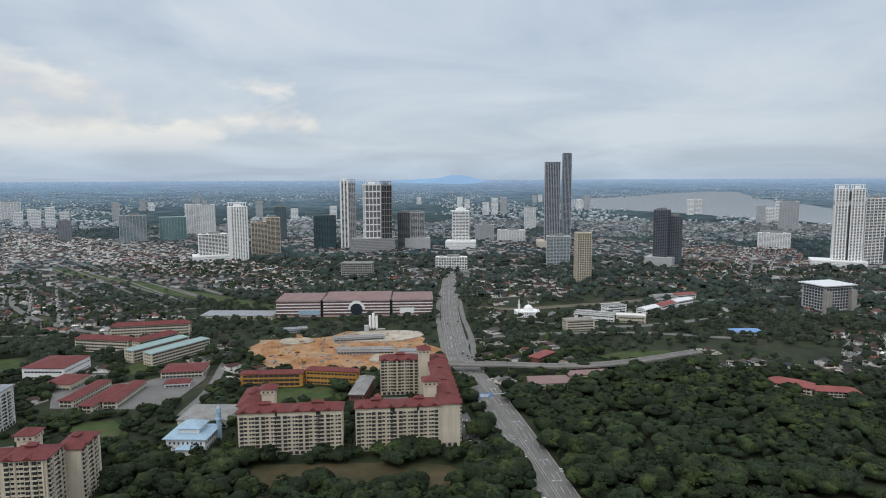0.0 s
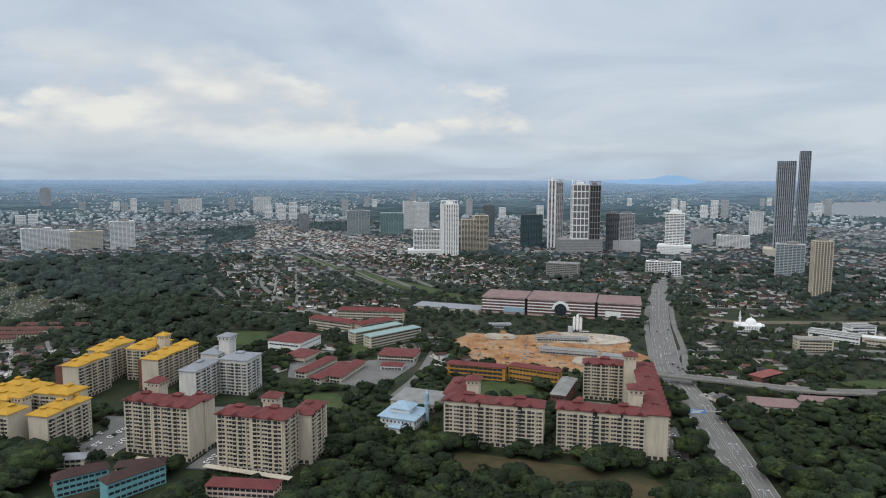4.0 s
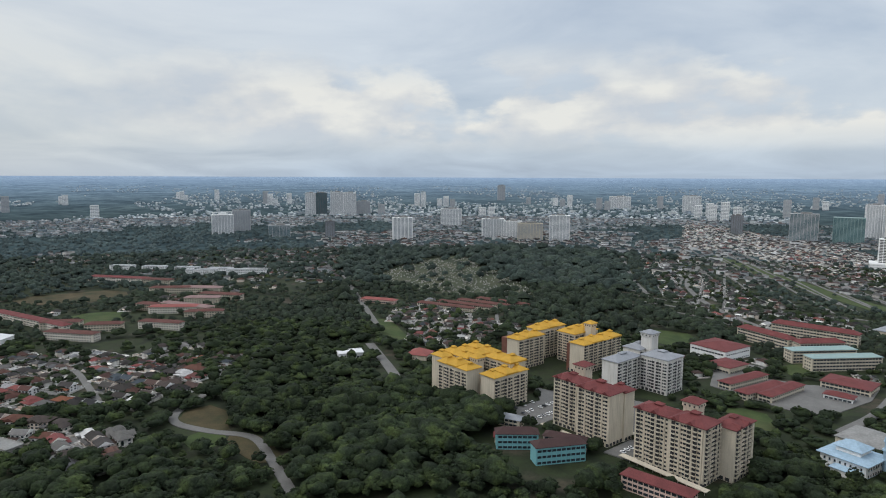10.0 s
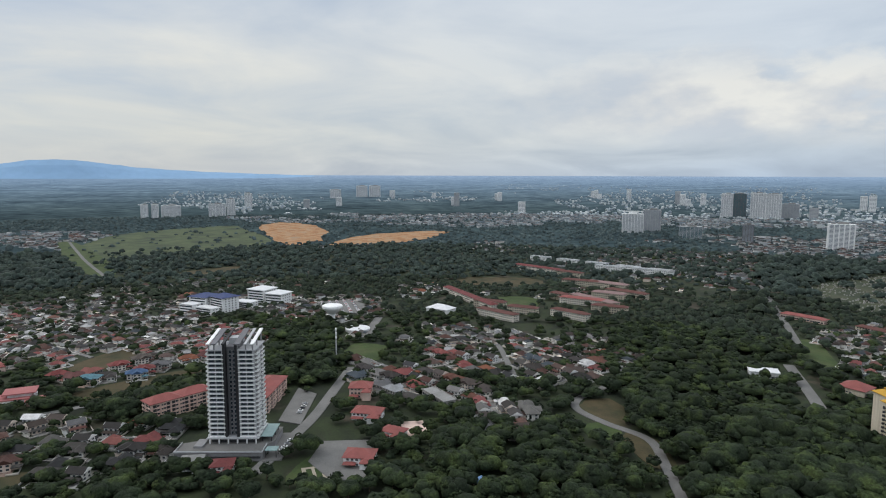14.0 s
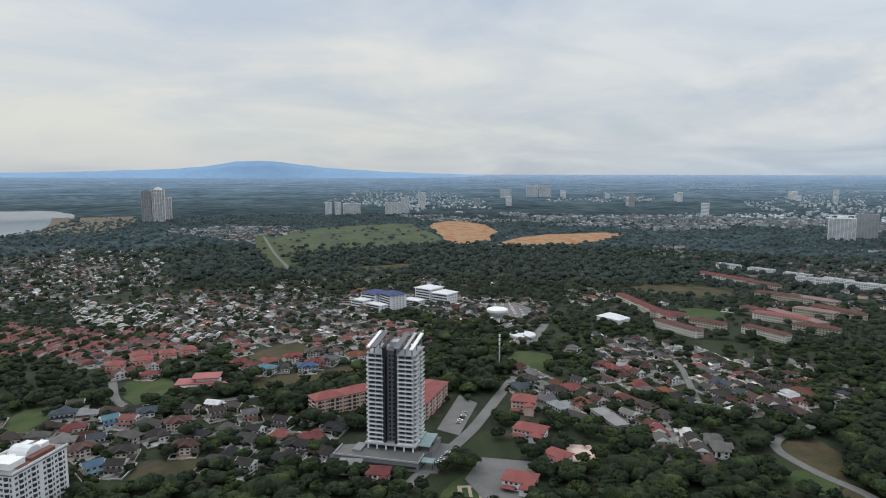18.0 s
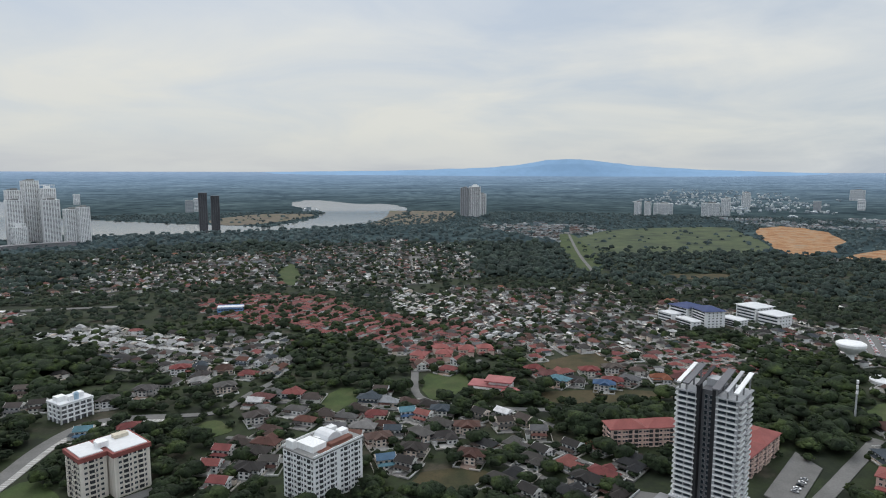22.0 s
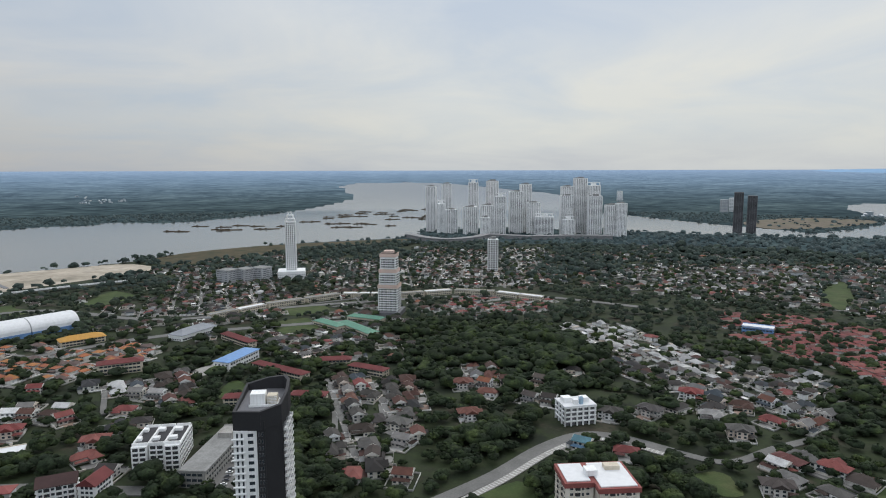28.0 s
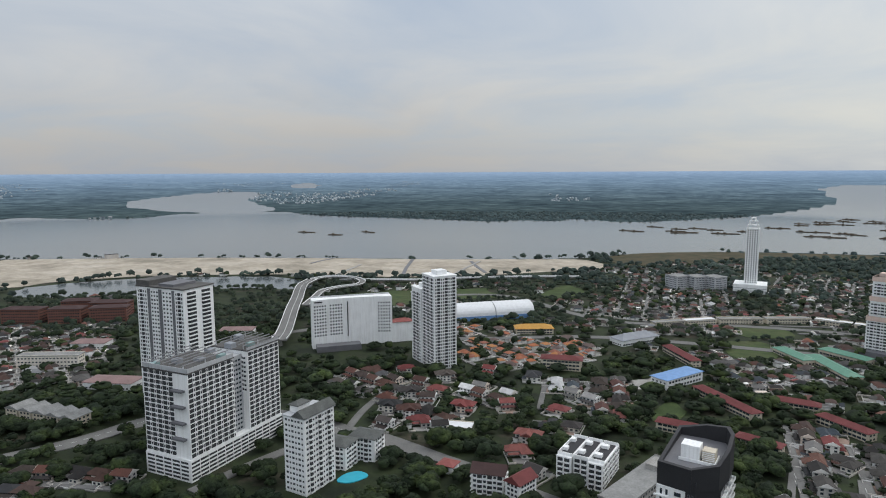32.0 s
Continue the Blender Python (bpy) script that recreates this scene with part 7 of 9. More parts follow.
facade(t, 14.5, -17, 14.5, 17, 0.2, 5, 3.1, [("window", KWT, 2.4), ("window", KW, 3)], "each", M_WHITE)
facade(t, -14.1, 17, -14.1, -17, 0.2, 5, 3.1, [("window", KW, 3)], "stuff", M_WHITE)
take_rect(-5, -504, 32, 38, 0, 3)
t = hall("shop_block", "long grey three-storey block with a weathered flat roof", (-26, -463), (-42, -460), 68, 10, M_CONCRETE, M_ROOF_FLAT, 3, flat=True)
part("roof_house", Kit().cbox(0, 20, 10.6, 9, 12, 3), M_CONCRETE, t)
lot([(-44, -455), (-62, -455), (-60, -530), (-44, -535)], 0.36, "grey yard with parked cars")

# ---- school with a blue-roofed hall ----
hall("sports_hall", "white hall with a pale blue roof", (-8, -685), (-28, -729), 17, 8.5, M_WHITE, M_ROOF_BLUE, 2, rh=1.8, kits=[("window", pane_kit(2.2, 1.6, 1.2), 4)])
for a, b in (((-28, -690), (-78, -648)), ((26, -806), (-11, -764)), ((-118, -672), (-150, -650)), ((-22, -596), (-52, -596)), ((-74, -598), (-102, -592)), ((-88, -690), (-120, -690))):
    hall("school_wing", "long school wing with a dull red roof", a, b, 10, 6, M_CREAM, M_ROOF_RED, 2, category="school")
for a, b in (((-70, -862), (-100, -826)), ((-100, -850), (-136, -790)), ((-110, -880), (-150, -856))):
    hall("market_hall", "low hall with a green sheet roof", a, b, 14, 5, M_CREAM, M_ROOF_GREEN, 1)
lot([(16, -668), (2, -690), (10, -712), (28, -690)], 0.36, "pale concrete yard by a hall", M_CONCRETE)

# ---- white tower, hotel, domes ----
def flats_tower(name, label, x, y, yaw, w, d, h, wall, kits, fh=3.1, mode="bay", sides="fr"):
    t = thing(name, x, y, 0, yaw, label, "tower")
    part("wall", Kit().cbox(0, 0, 0, w, d, h), wall, t)
    runs = {"f": (-w / 2, -d / 2, w / 2, -d / 2), "r": (w / 2, -d / 2, w / 2, d / 2), "l": (-w / 2, d / 2, -w / 2, -d / 2), "b": (w / 2, d / 2, -w / 2, d / 2)}
    for s in "frlb":
        facade(t, *runs[s], 1.0, int((h - 2) / fh), fh, kits, mode if s in sides else "stuff", wall)
    part("roof_slab", Kit().cbox(0, 0, h, w + 1, d + 1, 0.7), wall, t)
    part("roof_house", Kit().cbox(0, 0, h + 0.7, w * 0.45, d * 0.45, 4), wall, t)
    take_rect(x, y, w, d, yaw, 4)
    return t


WT = [("window", KWT, 2.2), ("balcony", balcony_kit(3.3, 1.2, 3.1, 0.75), 3.6), ("window", KWT, 2.2)]
flats_tower("apartment_tower", "white apartment tower with stacked balconies", 195, -642, 150, 25, 24, 89, M_WHITE, WT, mode="bay", sides="frl")
flats_tower("apartment_tower", "lower white wing of an apartment tower", 219, -652, 150, 22, 18, 73, M_WHITE, WT)

t = thing("hotel", 312, -651, 0, -130, "wide white concave hotel with rows of square windows", "hotel")
for i in range(5):
    a0 = (-43 + i * 17.2)
    off = lambda u: 6.0 * (1 - (u / 43.0) ** 2)
    y0, y1 = off(a0), off(a0 + 17.2)
    part("wall", Kit().prism([(a0, y0), (a0 + 17.19, y1), (a0 + 17.19, 16), (a0, 16)], 0, 52), M_WHITE, t)
    if i in (0, 1, 4):
        facade(t, a0, y0, a0 + 17.2, y1, 12, 10, 3.5, [("window", pane_kit(1.3, 1.5, 0.8), 2.9)], "bay", M_WHITE, margin=0.6)
part("roof_trim", Kit().box(-43, 15.6, 52, 43, 16.4, 53.4), M_GREYW, t)
part("slot_window", Kit().box(-5.2, 5.2, 10, -4.2, 5.75, 48), M_SHADE, t)
part("name_bars", Kit().box(-41, 0.6, 49, -32, 0.95, 50.4), M_DARKW, t)
part("annex", Kit().box(43.2, 2, 0, 66, 14, 22), M_WHITE, t)
part("annex_roof", Kit().hip(42.6, 1, 67, 15, 22.3, 3), M_ROOF_SALMON, t)
part("front_roof", Kit().box(-40, -16, 0, 6, -3, 6), M_DKGREY, t)
take_rect(312, -655, 110, 40, -130, 3)

x, y, yaw, w = by_line((276, -804), (205, -879), 40)
t = thing("sports_dome", x, y, 0, yaw, "white double-vaulted sports dome with blue sides", "sports hall")
for i in (-1, 1):
    k = Kit()
    n = 14
    x0, x1 = (-w / 2, -0.6) if i < 0 else (0.6, w / 2)
    p = [(xx, -20 * math.cos(math.pi * j / n), 5 + 14 * math.sin(math.pi * j / n) ** 0.8) for xx in (x0, x0 + 3, x1 - 3, x1) for j in range(n + 1)]
    k.add(p, [(r * (n + 1) + j, (r + 1) * (n + 1) + j, (r + 1) * (n + 1) + j + 1, r * (n + 1) + j + 1) for r in range(3) for j in range(n)] + [tuple(range(n, -1, -1)), tuple(range(3 * (n + 1), 4 * (n + 1)))])
    part("vault", k, M_ROOF_WHITE, t)
    part("side_wall", Kit().box(x0, -20.4, 0, x1, 20.4, 5.4), M_ROOF_BLUE, t)
take_rect(x, y, w, 44, yaw, 4)
t = thing("clock_tower", 382, -862, 0, 0, "small white clock tower with a dome", "tower")
part("shaft", Kit().cbox(0, 0, 0, 7, 7, 18).cbox(0, 0, 18, 8.4, 8.4, 1), M_WHITE, t)
part("lantern", Kit().cbox(0, 0, 19, 5, 5, 6), M_WHITE, t)
part("dome", Kit().ring(0, 0, [(2.8, 25), (2.9, 26.4), (2, 28.6), (0.3, 30), (0.1, 32)], 12), M_WHITE, t)
hall("market_hall", "long hall with a yellow-orange tiled roof", (186, -788), (150, -812), 18, 6, M_CREAM, M_YELW, 2, rh=4)
hall("apartment_row", "cream three-storey row with a red roof", (108, -684), (72, -696), 14, 10, M_CREAM, M_ROOF_RED, 3)
hall("low_hall", "grey hall with crossing pitched roofs", (66, -800), (40, -845), 20, 6, M_WHITE, M_ROOF_GREY, 1, rh=5)

# ---- the big stepped white complex ----
t = thing("apartment_complex", 216, -404, 0, 188, "big white apartment complex on a barred car park podium", "apartments")
part("podium", Kit().box(-19, -42, 0, 19, 42, 14), M_WHITE, t)
# dark sheets on a solid podium, painted as shade between its bars
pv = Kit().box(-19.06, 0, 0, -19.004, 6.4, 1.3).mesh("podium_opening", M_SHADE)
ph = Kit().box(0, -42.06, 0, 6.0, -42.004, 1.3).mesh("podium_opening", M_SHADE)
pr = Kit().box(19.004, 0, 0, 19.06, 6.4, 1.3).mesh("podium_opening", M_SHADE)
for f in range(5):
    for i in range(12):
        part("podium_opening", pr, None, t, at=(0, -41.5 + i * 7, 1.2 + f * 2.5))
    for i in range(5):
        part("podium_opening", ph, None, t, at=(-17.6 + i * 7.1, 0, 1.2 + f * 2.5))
part("block", Kit().box(-19, -41, 14, 18.4, -3, 67), M_WHITE, t)
part("block", Kit().box(-4, -3, 14, 13.5, 10, 66), M_GREYW, t)
part("block", Kit().box(-12, 10, 14, 18.4, 41.5, 68), M_WHITE, t)
BC = [("balcony", balcony_kit(3.5, 0.5, 3.1, 0.5), 3.8), ("window", KWT, 1.5)]
facade(t, 18.4, -41, 18.4, -3, 14.6, 17, 3.1, BC, "each", M_WHITE)
facade(t, 18.4, 10, 18.4, 41.5, 14.6, 17, 3.1, BC, "each", M_WHITE)
facade(t, -19, -41, 7, -41, 14.6, 17, 3.1, BC, "each", M_WHITE)
facade(t, -12, 10, 18.4, 10, 40, 8, 3.1, BC, "stuff", M_WHITE)
facade(t, 13.5, -3, 13.5, 10, 14.6, 16, 3.1, [("window", KW, 2.6)], "stuff", M_WHITE)
for z in (26, 36, 46, 56):
    part("planter_terrace", Kit().box(6, -44, z, 16, -41.004, z + 1.2), M_DKGREY, t)
for x0, y0, x1, y1 in ((-19.4, -41.4, 18.8, -2.6), (-12.4, 9.6, 18.8, 42)):
    part("roof_deck", Kit().box(x0, y0, 67.9 if y0 > 0 else 66.9, x1, y1, 68.7 if y0 > 0 else 67.7), M_ROOF_DARK, t)
    for i in range(7):
        part("pergola_beam", Kit().box(x0 + 2 + i * 5.2, y0 + 0.5, 71.4, x0 + 2.5 + i * 5.2, y1 - 0.5, 71.9), M_MIDGREY, t)
    for i in range(3):
        for sx in (x0 + 2.2, x1 - 5):
            part("pergola_post", Kit().cbox(sx, y0 + 2 + i * (y1 - y0 - 4) / 2, 67.7, 0.5, 0.5, 3.7), M_GREYW, t)
for i in range(8):
    part("roof_plant", Kit().cbox(-14 + (i * 37) % 28, -36 + i * 9.4, 66.9 if i < 5 else 68.6, 4 + i % 3, 5, 2.5 + i % 2), M_ROOF_GREY if i % 3 else M_ROOF_TEAL, t)
for x0, y0, x1, y1 in ((-19, -41, 18.4, -40.6), (18, -41, 18.4, -3), (18, 10, 18.4, 41.5)):
    part("roof_screen", Kit().box(x0, y0, 67.6, x1, y1, 70.4), M_GREYW, t)
take_rect(216, -404, 44, 90, 8, 5)

t = thing("apartment_tower", 314, -443, 0, 188, "white apartment tower with dark glazed strips and a slatted roof edge", "tower")
part("wall", Kit().box(-25, -15, 0, 25, 15, 98), M_WHITE, t)
for a, b in ((-13, -10), (-1, 2.4), (13, 15.6)):
    part("dark_strip", Kit().box(a, -15.3, 30, b, -15.004, 97), M_DKGREY, t)
facade(t, -25, -15, -13, -15, 34, 20, 3.1, WT, "each", M_WHITE, margin=0.2)
facade(t, -10, -15, -1, -15, 34, 20, 3.1, [("window", KW, 2.9)], "each", M_WHITE, margin=0.1)
facade(t, 2.4, -15, 13, -15, 34, 20, 3.1, [("window", KW, 3.4)], "each", M_WHITE, margin=0.1)
facade(t, 15.6, -15, 25, -15, 34, 20, 3.1, WT, "each", M_WHITE, margin=0.1)
facade(t, 25, -15, 25, 15, 34, 20, 3.1, [("balcony", balcony_kit(9, 1.6, 3.1, 1.0), 14.5)], "each", M_WHITE)
part("roof_deck", Kit().box(-25.6, -15.6, 98, 25.6, 15.6, 99), M_ROOF_DARK, t)
part("roof_frame", Kit().box(-25, -15, 99, -11, 12, 103), M_ROOF_DARK, t)
part("roof_frame", Kit().box(-4, -12, 99, 12, 10, 101), M_DKGREY, t)
take_rect(306, -448, 54, 34, 8, 4)

# ---- white corner flats with a pool ----
M_ROOF_SLATE = material("mossy_slate_roof", (0.10, 0.105, 0.10), 0.8, var=0.2, scale=0.2, fine=1.6)
t = thing("white_flats", 130, -403, 0, 183, "white fourteen-storey flats with grey hipped roof pieces", "apartments")
part("wall", Kit().box(-8, -13, 0, 8, 13, 46), M_WHITE, t)
facade(t, -8, -13, 8, -13, 0.8, 14, 3.2, [("window", KW, 2.6), ("window", KWS, 2.2)], "each", M_WHITE)
facade(t, 8, -13, 8, 13, 0.8, 14, 3.2, [("window", KW, 2.6), ("balcony", KB, 3.3), ("window", KWS, 2.2)], "each", M_WHITE)
part("roof_slab", Kit().box(-8.6, -13.6, 46, 8.6, 13.6, 46.8), M_GREYW, t)
part("roof", Kit().hip(-1, -14, 9, 14, 47, 4, gable=True), M_ROOF_SLATE, t)
part("roof_house", Kit().box(-7.5, -8, 46.8, -1.2, 2, 51), M_WHITE, t)
part("roof", Kit().hip(-8.3, -8.8, -0.6, 2.8, 51.2, 2), M_ROOF_SLATE, t)
take_rect(130, -403, 20, 30, 0, 4)
for a, b in (((141, -424), (124, -427)), ((134, -442), (116, -446))):
    hall("low_flats", "five-storey white flats with dark hipped roofs", a, b, 15, 15, M_WHITE, M_ROOF_SLATE, 5, rh=3, kits=[("window", KW, 2.6), ("balcony", KB, 3.3)])
M_POOL = material("pool_water", (0.05, 0.42, 0.55), 0.1, var=0.05)
solo("pool", Kit().prism([tuple(q) for q in smooth_ring([(120, -412), (110, -416), (106, -430), (116, -432), (122, -424)])], -0.2, 0.5), M_POOL, "turquoise swimming pool with curved edges", "pool")
take([(94, -444), (132, -444), (132, -398), (94, -398)])
villa(70, -462, 185, 10, 9, 5, M_ROOF_SALMON, M_WHITE, "small white house with an orange roof", False)

# ---- towers by the shore ----
t = thing("apartment_tower", -164, -910, 0, 165, "pale apartment tower with orange-tan bands in three tiers", "tower")
for z0, z1, w in ((0, 40, 25), (40, 60, 22), (60, 80, 20)):
    part("wall", Kit().cbox(0, 0, z0, w, w - 2, z1 - z0), M_WHITE, t)
    part("tan_band", Kit().cbox(0, 0, z1 - 4.5, w + 1.4, w - 0.6, 4.5), M_PINKW, t)
    for s in ((-w / 2, -w / 2 + 1, w / 2, -w / 2 + 1), (w / 2, -w / 2 + 1, w / 2, w / 2 - 1), (-w / 2, w / 2 - 1, -w / 2, -w / 2 + 1)):
        facade(t, *s, z0 + 1.2, int((z1 - z0 - 5) / 3.1), 3.1, [("window", KW, 2.6), ("balcony", KB, 3.3)], "bay", M_WHITE)
part("roof_house", Kit().cbox(0, 0, 80, 12, 10, 3.4), M_PINKW, t)
part("podium", Kit().cbox(0, -2, 0, 34, 40, 6), M_DKGREY, t)
take_rect(-164, -910, 36, 42, 0, 4)
tower("apartment_tower", "slim white apartment tower with a dark top", -363, -1235, 19, 18, 60, 170, M_WHITE, M_SHADE, 4, 4)
t = tower("apartment_tower", "tall ornate white tower with a stepped open crown", -3, -1213, 18, 18, 98, 185, M_WHITE, M_SHADE, 5, 5, pier=1.8, crown="none", pod=(46, 40, 14, M_WHITE))
for i, (w, h) in enumerate(((14, 6), (10, 6), (6, 5))):
    k = Kit()
    for sx in (-1, 1):
        for sy in (-1, 1):
            k.cbox(sx * w / 2, sy * w / 2, 98 + sum((6, 6, 5)[:i]), 1.6, 1.6, h)
    k.cbox(0, 0, 98 + sum((6, 6, 5)[:i]) + h - 1, w + 1.6, w + 1.6, 1)
    part("crown_tier", k, M_WHITE, t)
for a, b in (((118, -1185), (96, -1170)), ((92, -1195), (72, -1180)), ((68, -1205), (44, -1190))):
    hall("apartment_block", "grey-white stepped six-storey block", a, b, 26, 20, M_GREYW, M_ROOF_FLAT, 6, flat=True, mode="stuff", kits=OFFICE)
WALK = [(60, -900), (0, -960), (-97, -1023), (-178, -1010), (-262, -1031), (-322, -1008), (-380, -960)]
for a, b in zip(WALK, WALK[1:]):
    n = 2 if math.hypot(b[0] - a[0], b[1] - a[1]) > 70 else 1
    for i in range(n):
        p = tuple(np.array(b) + (np.array(a) - b) * (i + 0.03) / n)
        q = tuple(np.array(b) + (np.array(a) - b) * (i + 0.95) / n)
        hall("shop_row", "long low shop row with a pale sheet roof", q, p, 11, 6, M_CREAM, M_ROOF_WHITE if (round(p[0]) + i) % 2 else M_ROOF_FLAT, 2, flat=True, mode="stuff")
hall("low_hall", "white hall with a blue front", (-560, -760), (-585, -740), 16, 8, M_ROOF_BLUE, M_ROOF_WHITE, 2, flat=True)
# brick-red blocks and yellow block beside the lagoon
for a, b in (((753, -494), (712, -520)), ((704, -526), (672, -550)), ((664, -556), (632, -586)), ((700, -575), (660, -604)), ((740, -560), (708, -588))):
    hall("brick_block", "brown-red five-storey brick block by the lagoon", a, b, 20, 18, M_BRICK, M_ROOF_UMBER, 5, mode="stuff", kits=OFFICE)
hall("apartment_row", "ochre three-storey apartment row with a flat roof", (537, -418), (488, -452), 12, 11, M_CREAMW, M_ROOF_FLAT, 3, flat=True, mode="stuff")
for i in range(5):
    hall("town_house", "cream town house with a dark pitched roof", (400 - i * 14, -352 - i * 3), (388 - i * 14, -355 - i * 3), 16, 9, M_CREAM, M_ROOF_FLAT, 3, gable=True, mode="stuff", group="town houses in a row")
for a, b in (((560, -480), (530, -500)), ((470, -600), (440, -622)), ((520, -560), (490, -580)), ((420, -420), (380, -440))):
    hall("low_hall", "low hall with a dusty pinkish roof", a, b, 20, 6, M_WHITE, M_DUSTY, 1, mode="stuff")

# ---- curving bridge and its loop ----
t = thing("viaduct", 0, 0, 0, 0, "grey viaduct curving to the shore with a loop ramp", "bridge")
BR = smooth_line([(372, -600), (395, -630), (440, -680), (480, -724), (525, -776), (565, -820), (598, -860), (618, -900)], 6)
LP = smooth_line([(618, -900), (618, -930), (600, -948), (568, -950), (535, -930), (522, -902), (532, -872), (532, -835), (505, -790), (478, -745)], 6)
SHORE = smooth_line([(600, -948), (540, -985), (480, -1020), (420, -1080), (330, -1150), (262, -1190)], 6)
for ln, w in ((BR, 17), (LP, 10), (SHORE, 10)):
    part("deck", ribbon(Kit(), ln, w, 8.4 if ln is not SHORE else 3.0, 10 + (0.02 if ln is LP else 0) if ln is not SHORE else 4.4), M_STREET, t)
    for sd in (-1, 1):
        part("parapet", ribbon(Kit(), ln, 0.5, *((10, 11.2) if ln is not SHORE else (4.4, 5.5)), side=sd * (w / 2 - 0.3)), M_WHITE, t)
    for q in ln[2::5]:
        part("pier", Kit().ring(q[0], q[1], [(1.5, 0), (1.5, 7), (3.4, 8.4)] if ln is not SHORE else [(1.5, 0), (1.5, 3.0)], 10), M_CONCRETE, t)
    take_band(ln, w / 2 + 6)
part("lane_marking", ribbon(Kit(), BR, 0.6, 10, 10.06), M_LINE, t)
# jetties over the sand, causeway, fish rafts
for a, b in (((640, -960), (700, -1120)), ((470, -1090), (520, -1290))):
    solo("jetty", ribbon(Kit(), [a, b], 5, 0.2, 1.4), M_CONCRETE, "low dark jetty across the sand", "jetty")
solo("causeway", ribbon(Kit(), [(2497, -1986), (2360, -2170), (2227, -2330)], 12, -2, 3.5), M_CONCRETE, "long low causeway across the strait", "causeway")
_r = random.Random(3)
for cx, cy, n in ((1230, -1580, 3), (400, -2220, 5), (260, -2260, 6), (80, -2380, 5), (-60, -2700, 8), (-160, -2900, 9), (-120, -2300, 7), (-300, -2600, 7), (-350, -3100, 8)):
    for i in range(n):
        x, y = cx + _r.uniform(-90, 90), cy + _r.uniform(-110, 110)
        if not wet(np.array([x]), np.array([y]))[0]:
            continue
        k = Kit()
        w, d, a = _r.uniform(30, 60), _r.uniform(10, 20), _r.uniform(-0.5, 0.5)
        g = Kit()
        for j in range(4):
            g.cbox(0, -d / 2 + d * j / 3, -0.5, w, 1.6, 1.4)
        for j in range(5):
            g.cbox(-w / 2 + w * j / 4, 0, -0.5, 1.6, d, 1.3)
        g.cbox(w * 0.2, 0, 0.9, 6, 5, 3)
        put(k, g, x, y, float(terrain(x, y)), a)
        solo("fish_raft", k, M_BARK, "dark wooden fish farm raft on the strait", "raft", "fish rafts")

# striped parking bays along the bend
_ln = smooth_line([(-176, -428), (-213, -455), (-253, -490), (-285, -507), (-310, -501), (-337, -475)])
_k = Kit()
ribbon(_k, _ln, 5.0, -0.2, 0.62, side=-7.6)
_bay = solo("parking_strip", _k, M_CONCRETE, "pale paved parking strip beside the bend", "paving", kind="structure")
_k = Kit()
for (_ax, _ay), (_bx, _by) in zip(_ln, _ln[1:]):
    _L = math.hypot(_bx - _ax, _by - _ay)
    _ux, _uy = (_bx - _ax) / _L, (_by - _ay) / _L
    for _q in np.arange(0, _L, 2.8):
        _x, _y = _ax + _ux * _q + _uy * 7.6, _ay + _uy * _q - _ux * 7.6
        _k.add([(_x + a * _ux * 0.3 + b * _uy * 2.3, _y + a * _uy * 0.3 - b * _ux * 2.3, 0.64) for a, b in ((-1, -1), (1, -1), (1, 1), (-1, 1))], [(0, 3, 2, 1)])
tagged(part("bay_marking", _k, M_LINE, _bay), kind="stuff")
take_band([(p[0] , p[1]) for p in _ln], 11)

hall("low_flats", "white four-storey flats with a dark red gabled roof", (44, -446), (26, -452), 13, 12, M_WHITE, M_ROOF_UMBER, 4, rh=4, gable=True, kits=[("window", KW, 2.6), ("balcony", KB, 3.3)])
hall("low_flats", "white gabled wing of low flats with a red roof", (24, -450), (14, -448), 16, 11, M_WHITE, M_ROOF_RED, 4, rh=4, gable=True, kits=[("window", KW, 2.6)])
hall("low_hall", "low hall with a pale flat roof beside houses", (102, -510), (86, -516), 12, 4, M_CREAM, M_ROOF_WHITE, 1, flat=True)

# dark channels across the sand
for a, b in (((530, -1028), (657, -1239)), ((537, -1281), (436, -1163)), ((802, -1082), (814, -1157))):
    solo("sand_channel", ribbon(Kit(), [a, ((a[0] + b[0]) / 2 + 3, (a[1] + b[1]) / 2), b], 7, 0.1, 0.5 + lift()), M_DKGREY, "dark drainage channel across pale sand", "channel", kind="structure")

# ---- vehicles, lamps, gantry ----
CAR_COLS = [M_WHITE, M_DKGREY, M_GREYW, M_DARKW, M_ROOF_RED, M_ROOF_BLUE]
CAR_FIRST = {}


def car(x, y, z, yaw, i):
    i %= len(CAR_COLS)
    if i in CAR_FIRST:
        return copy_thing(CAR_FIRST[i], pose(x, y, z, 0, 0, yaw))
    word = ["white", "dark grey", "silver", "black", "red", "blue"][i]
    t = thing("car", x, y, z, yaw, f"small {word} saloon car on tarmac", "car", "cars")
    b = Kit().prism([(-0.85, -2.1), (0.85, -2.1), (0.9, -1.2), (0.9, 1.5), (0.8, 2.1), (-0.8, 2.1), (-0.9, 1.5), (-0.9, -1.2)], 0.3, 0.85)
    part("body", b, CAR_COLS[i], t)
    k = Kit().add([(-0.8, -1.5, 0.85), (0.8, -1.5, 0.85), (0.8, 1.0, 0.85), (-0.8, 1.0, 0.85), (-0.65, -1.0, 1.45), (0.65, -1.0, 1.45), (0.65, 0.4, 1.45), (-0.65, 0.4, 1.45)], [(0, 1, 5, 4), (1, 2, 6, 5), (2, 3, 7, 6), (3, 0, 4, 7)])
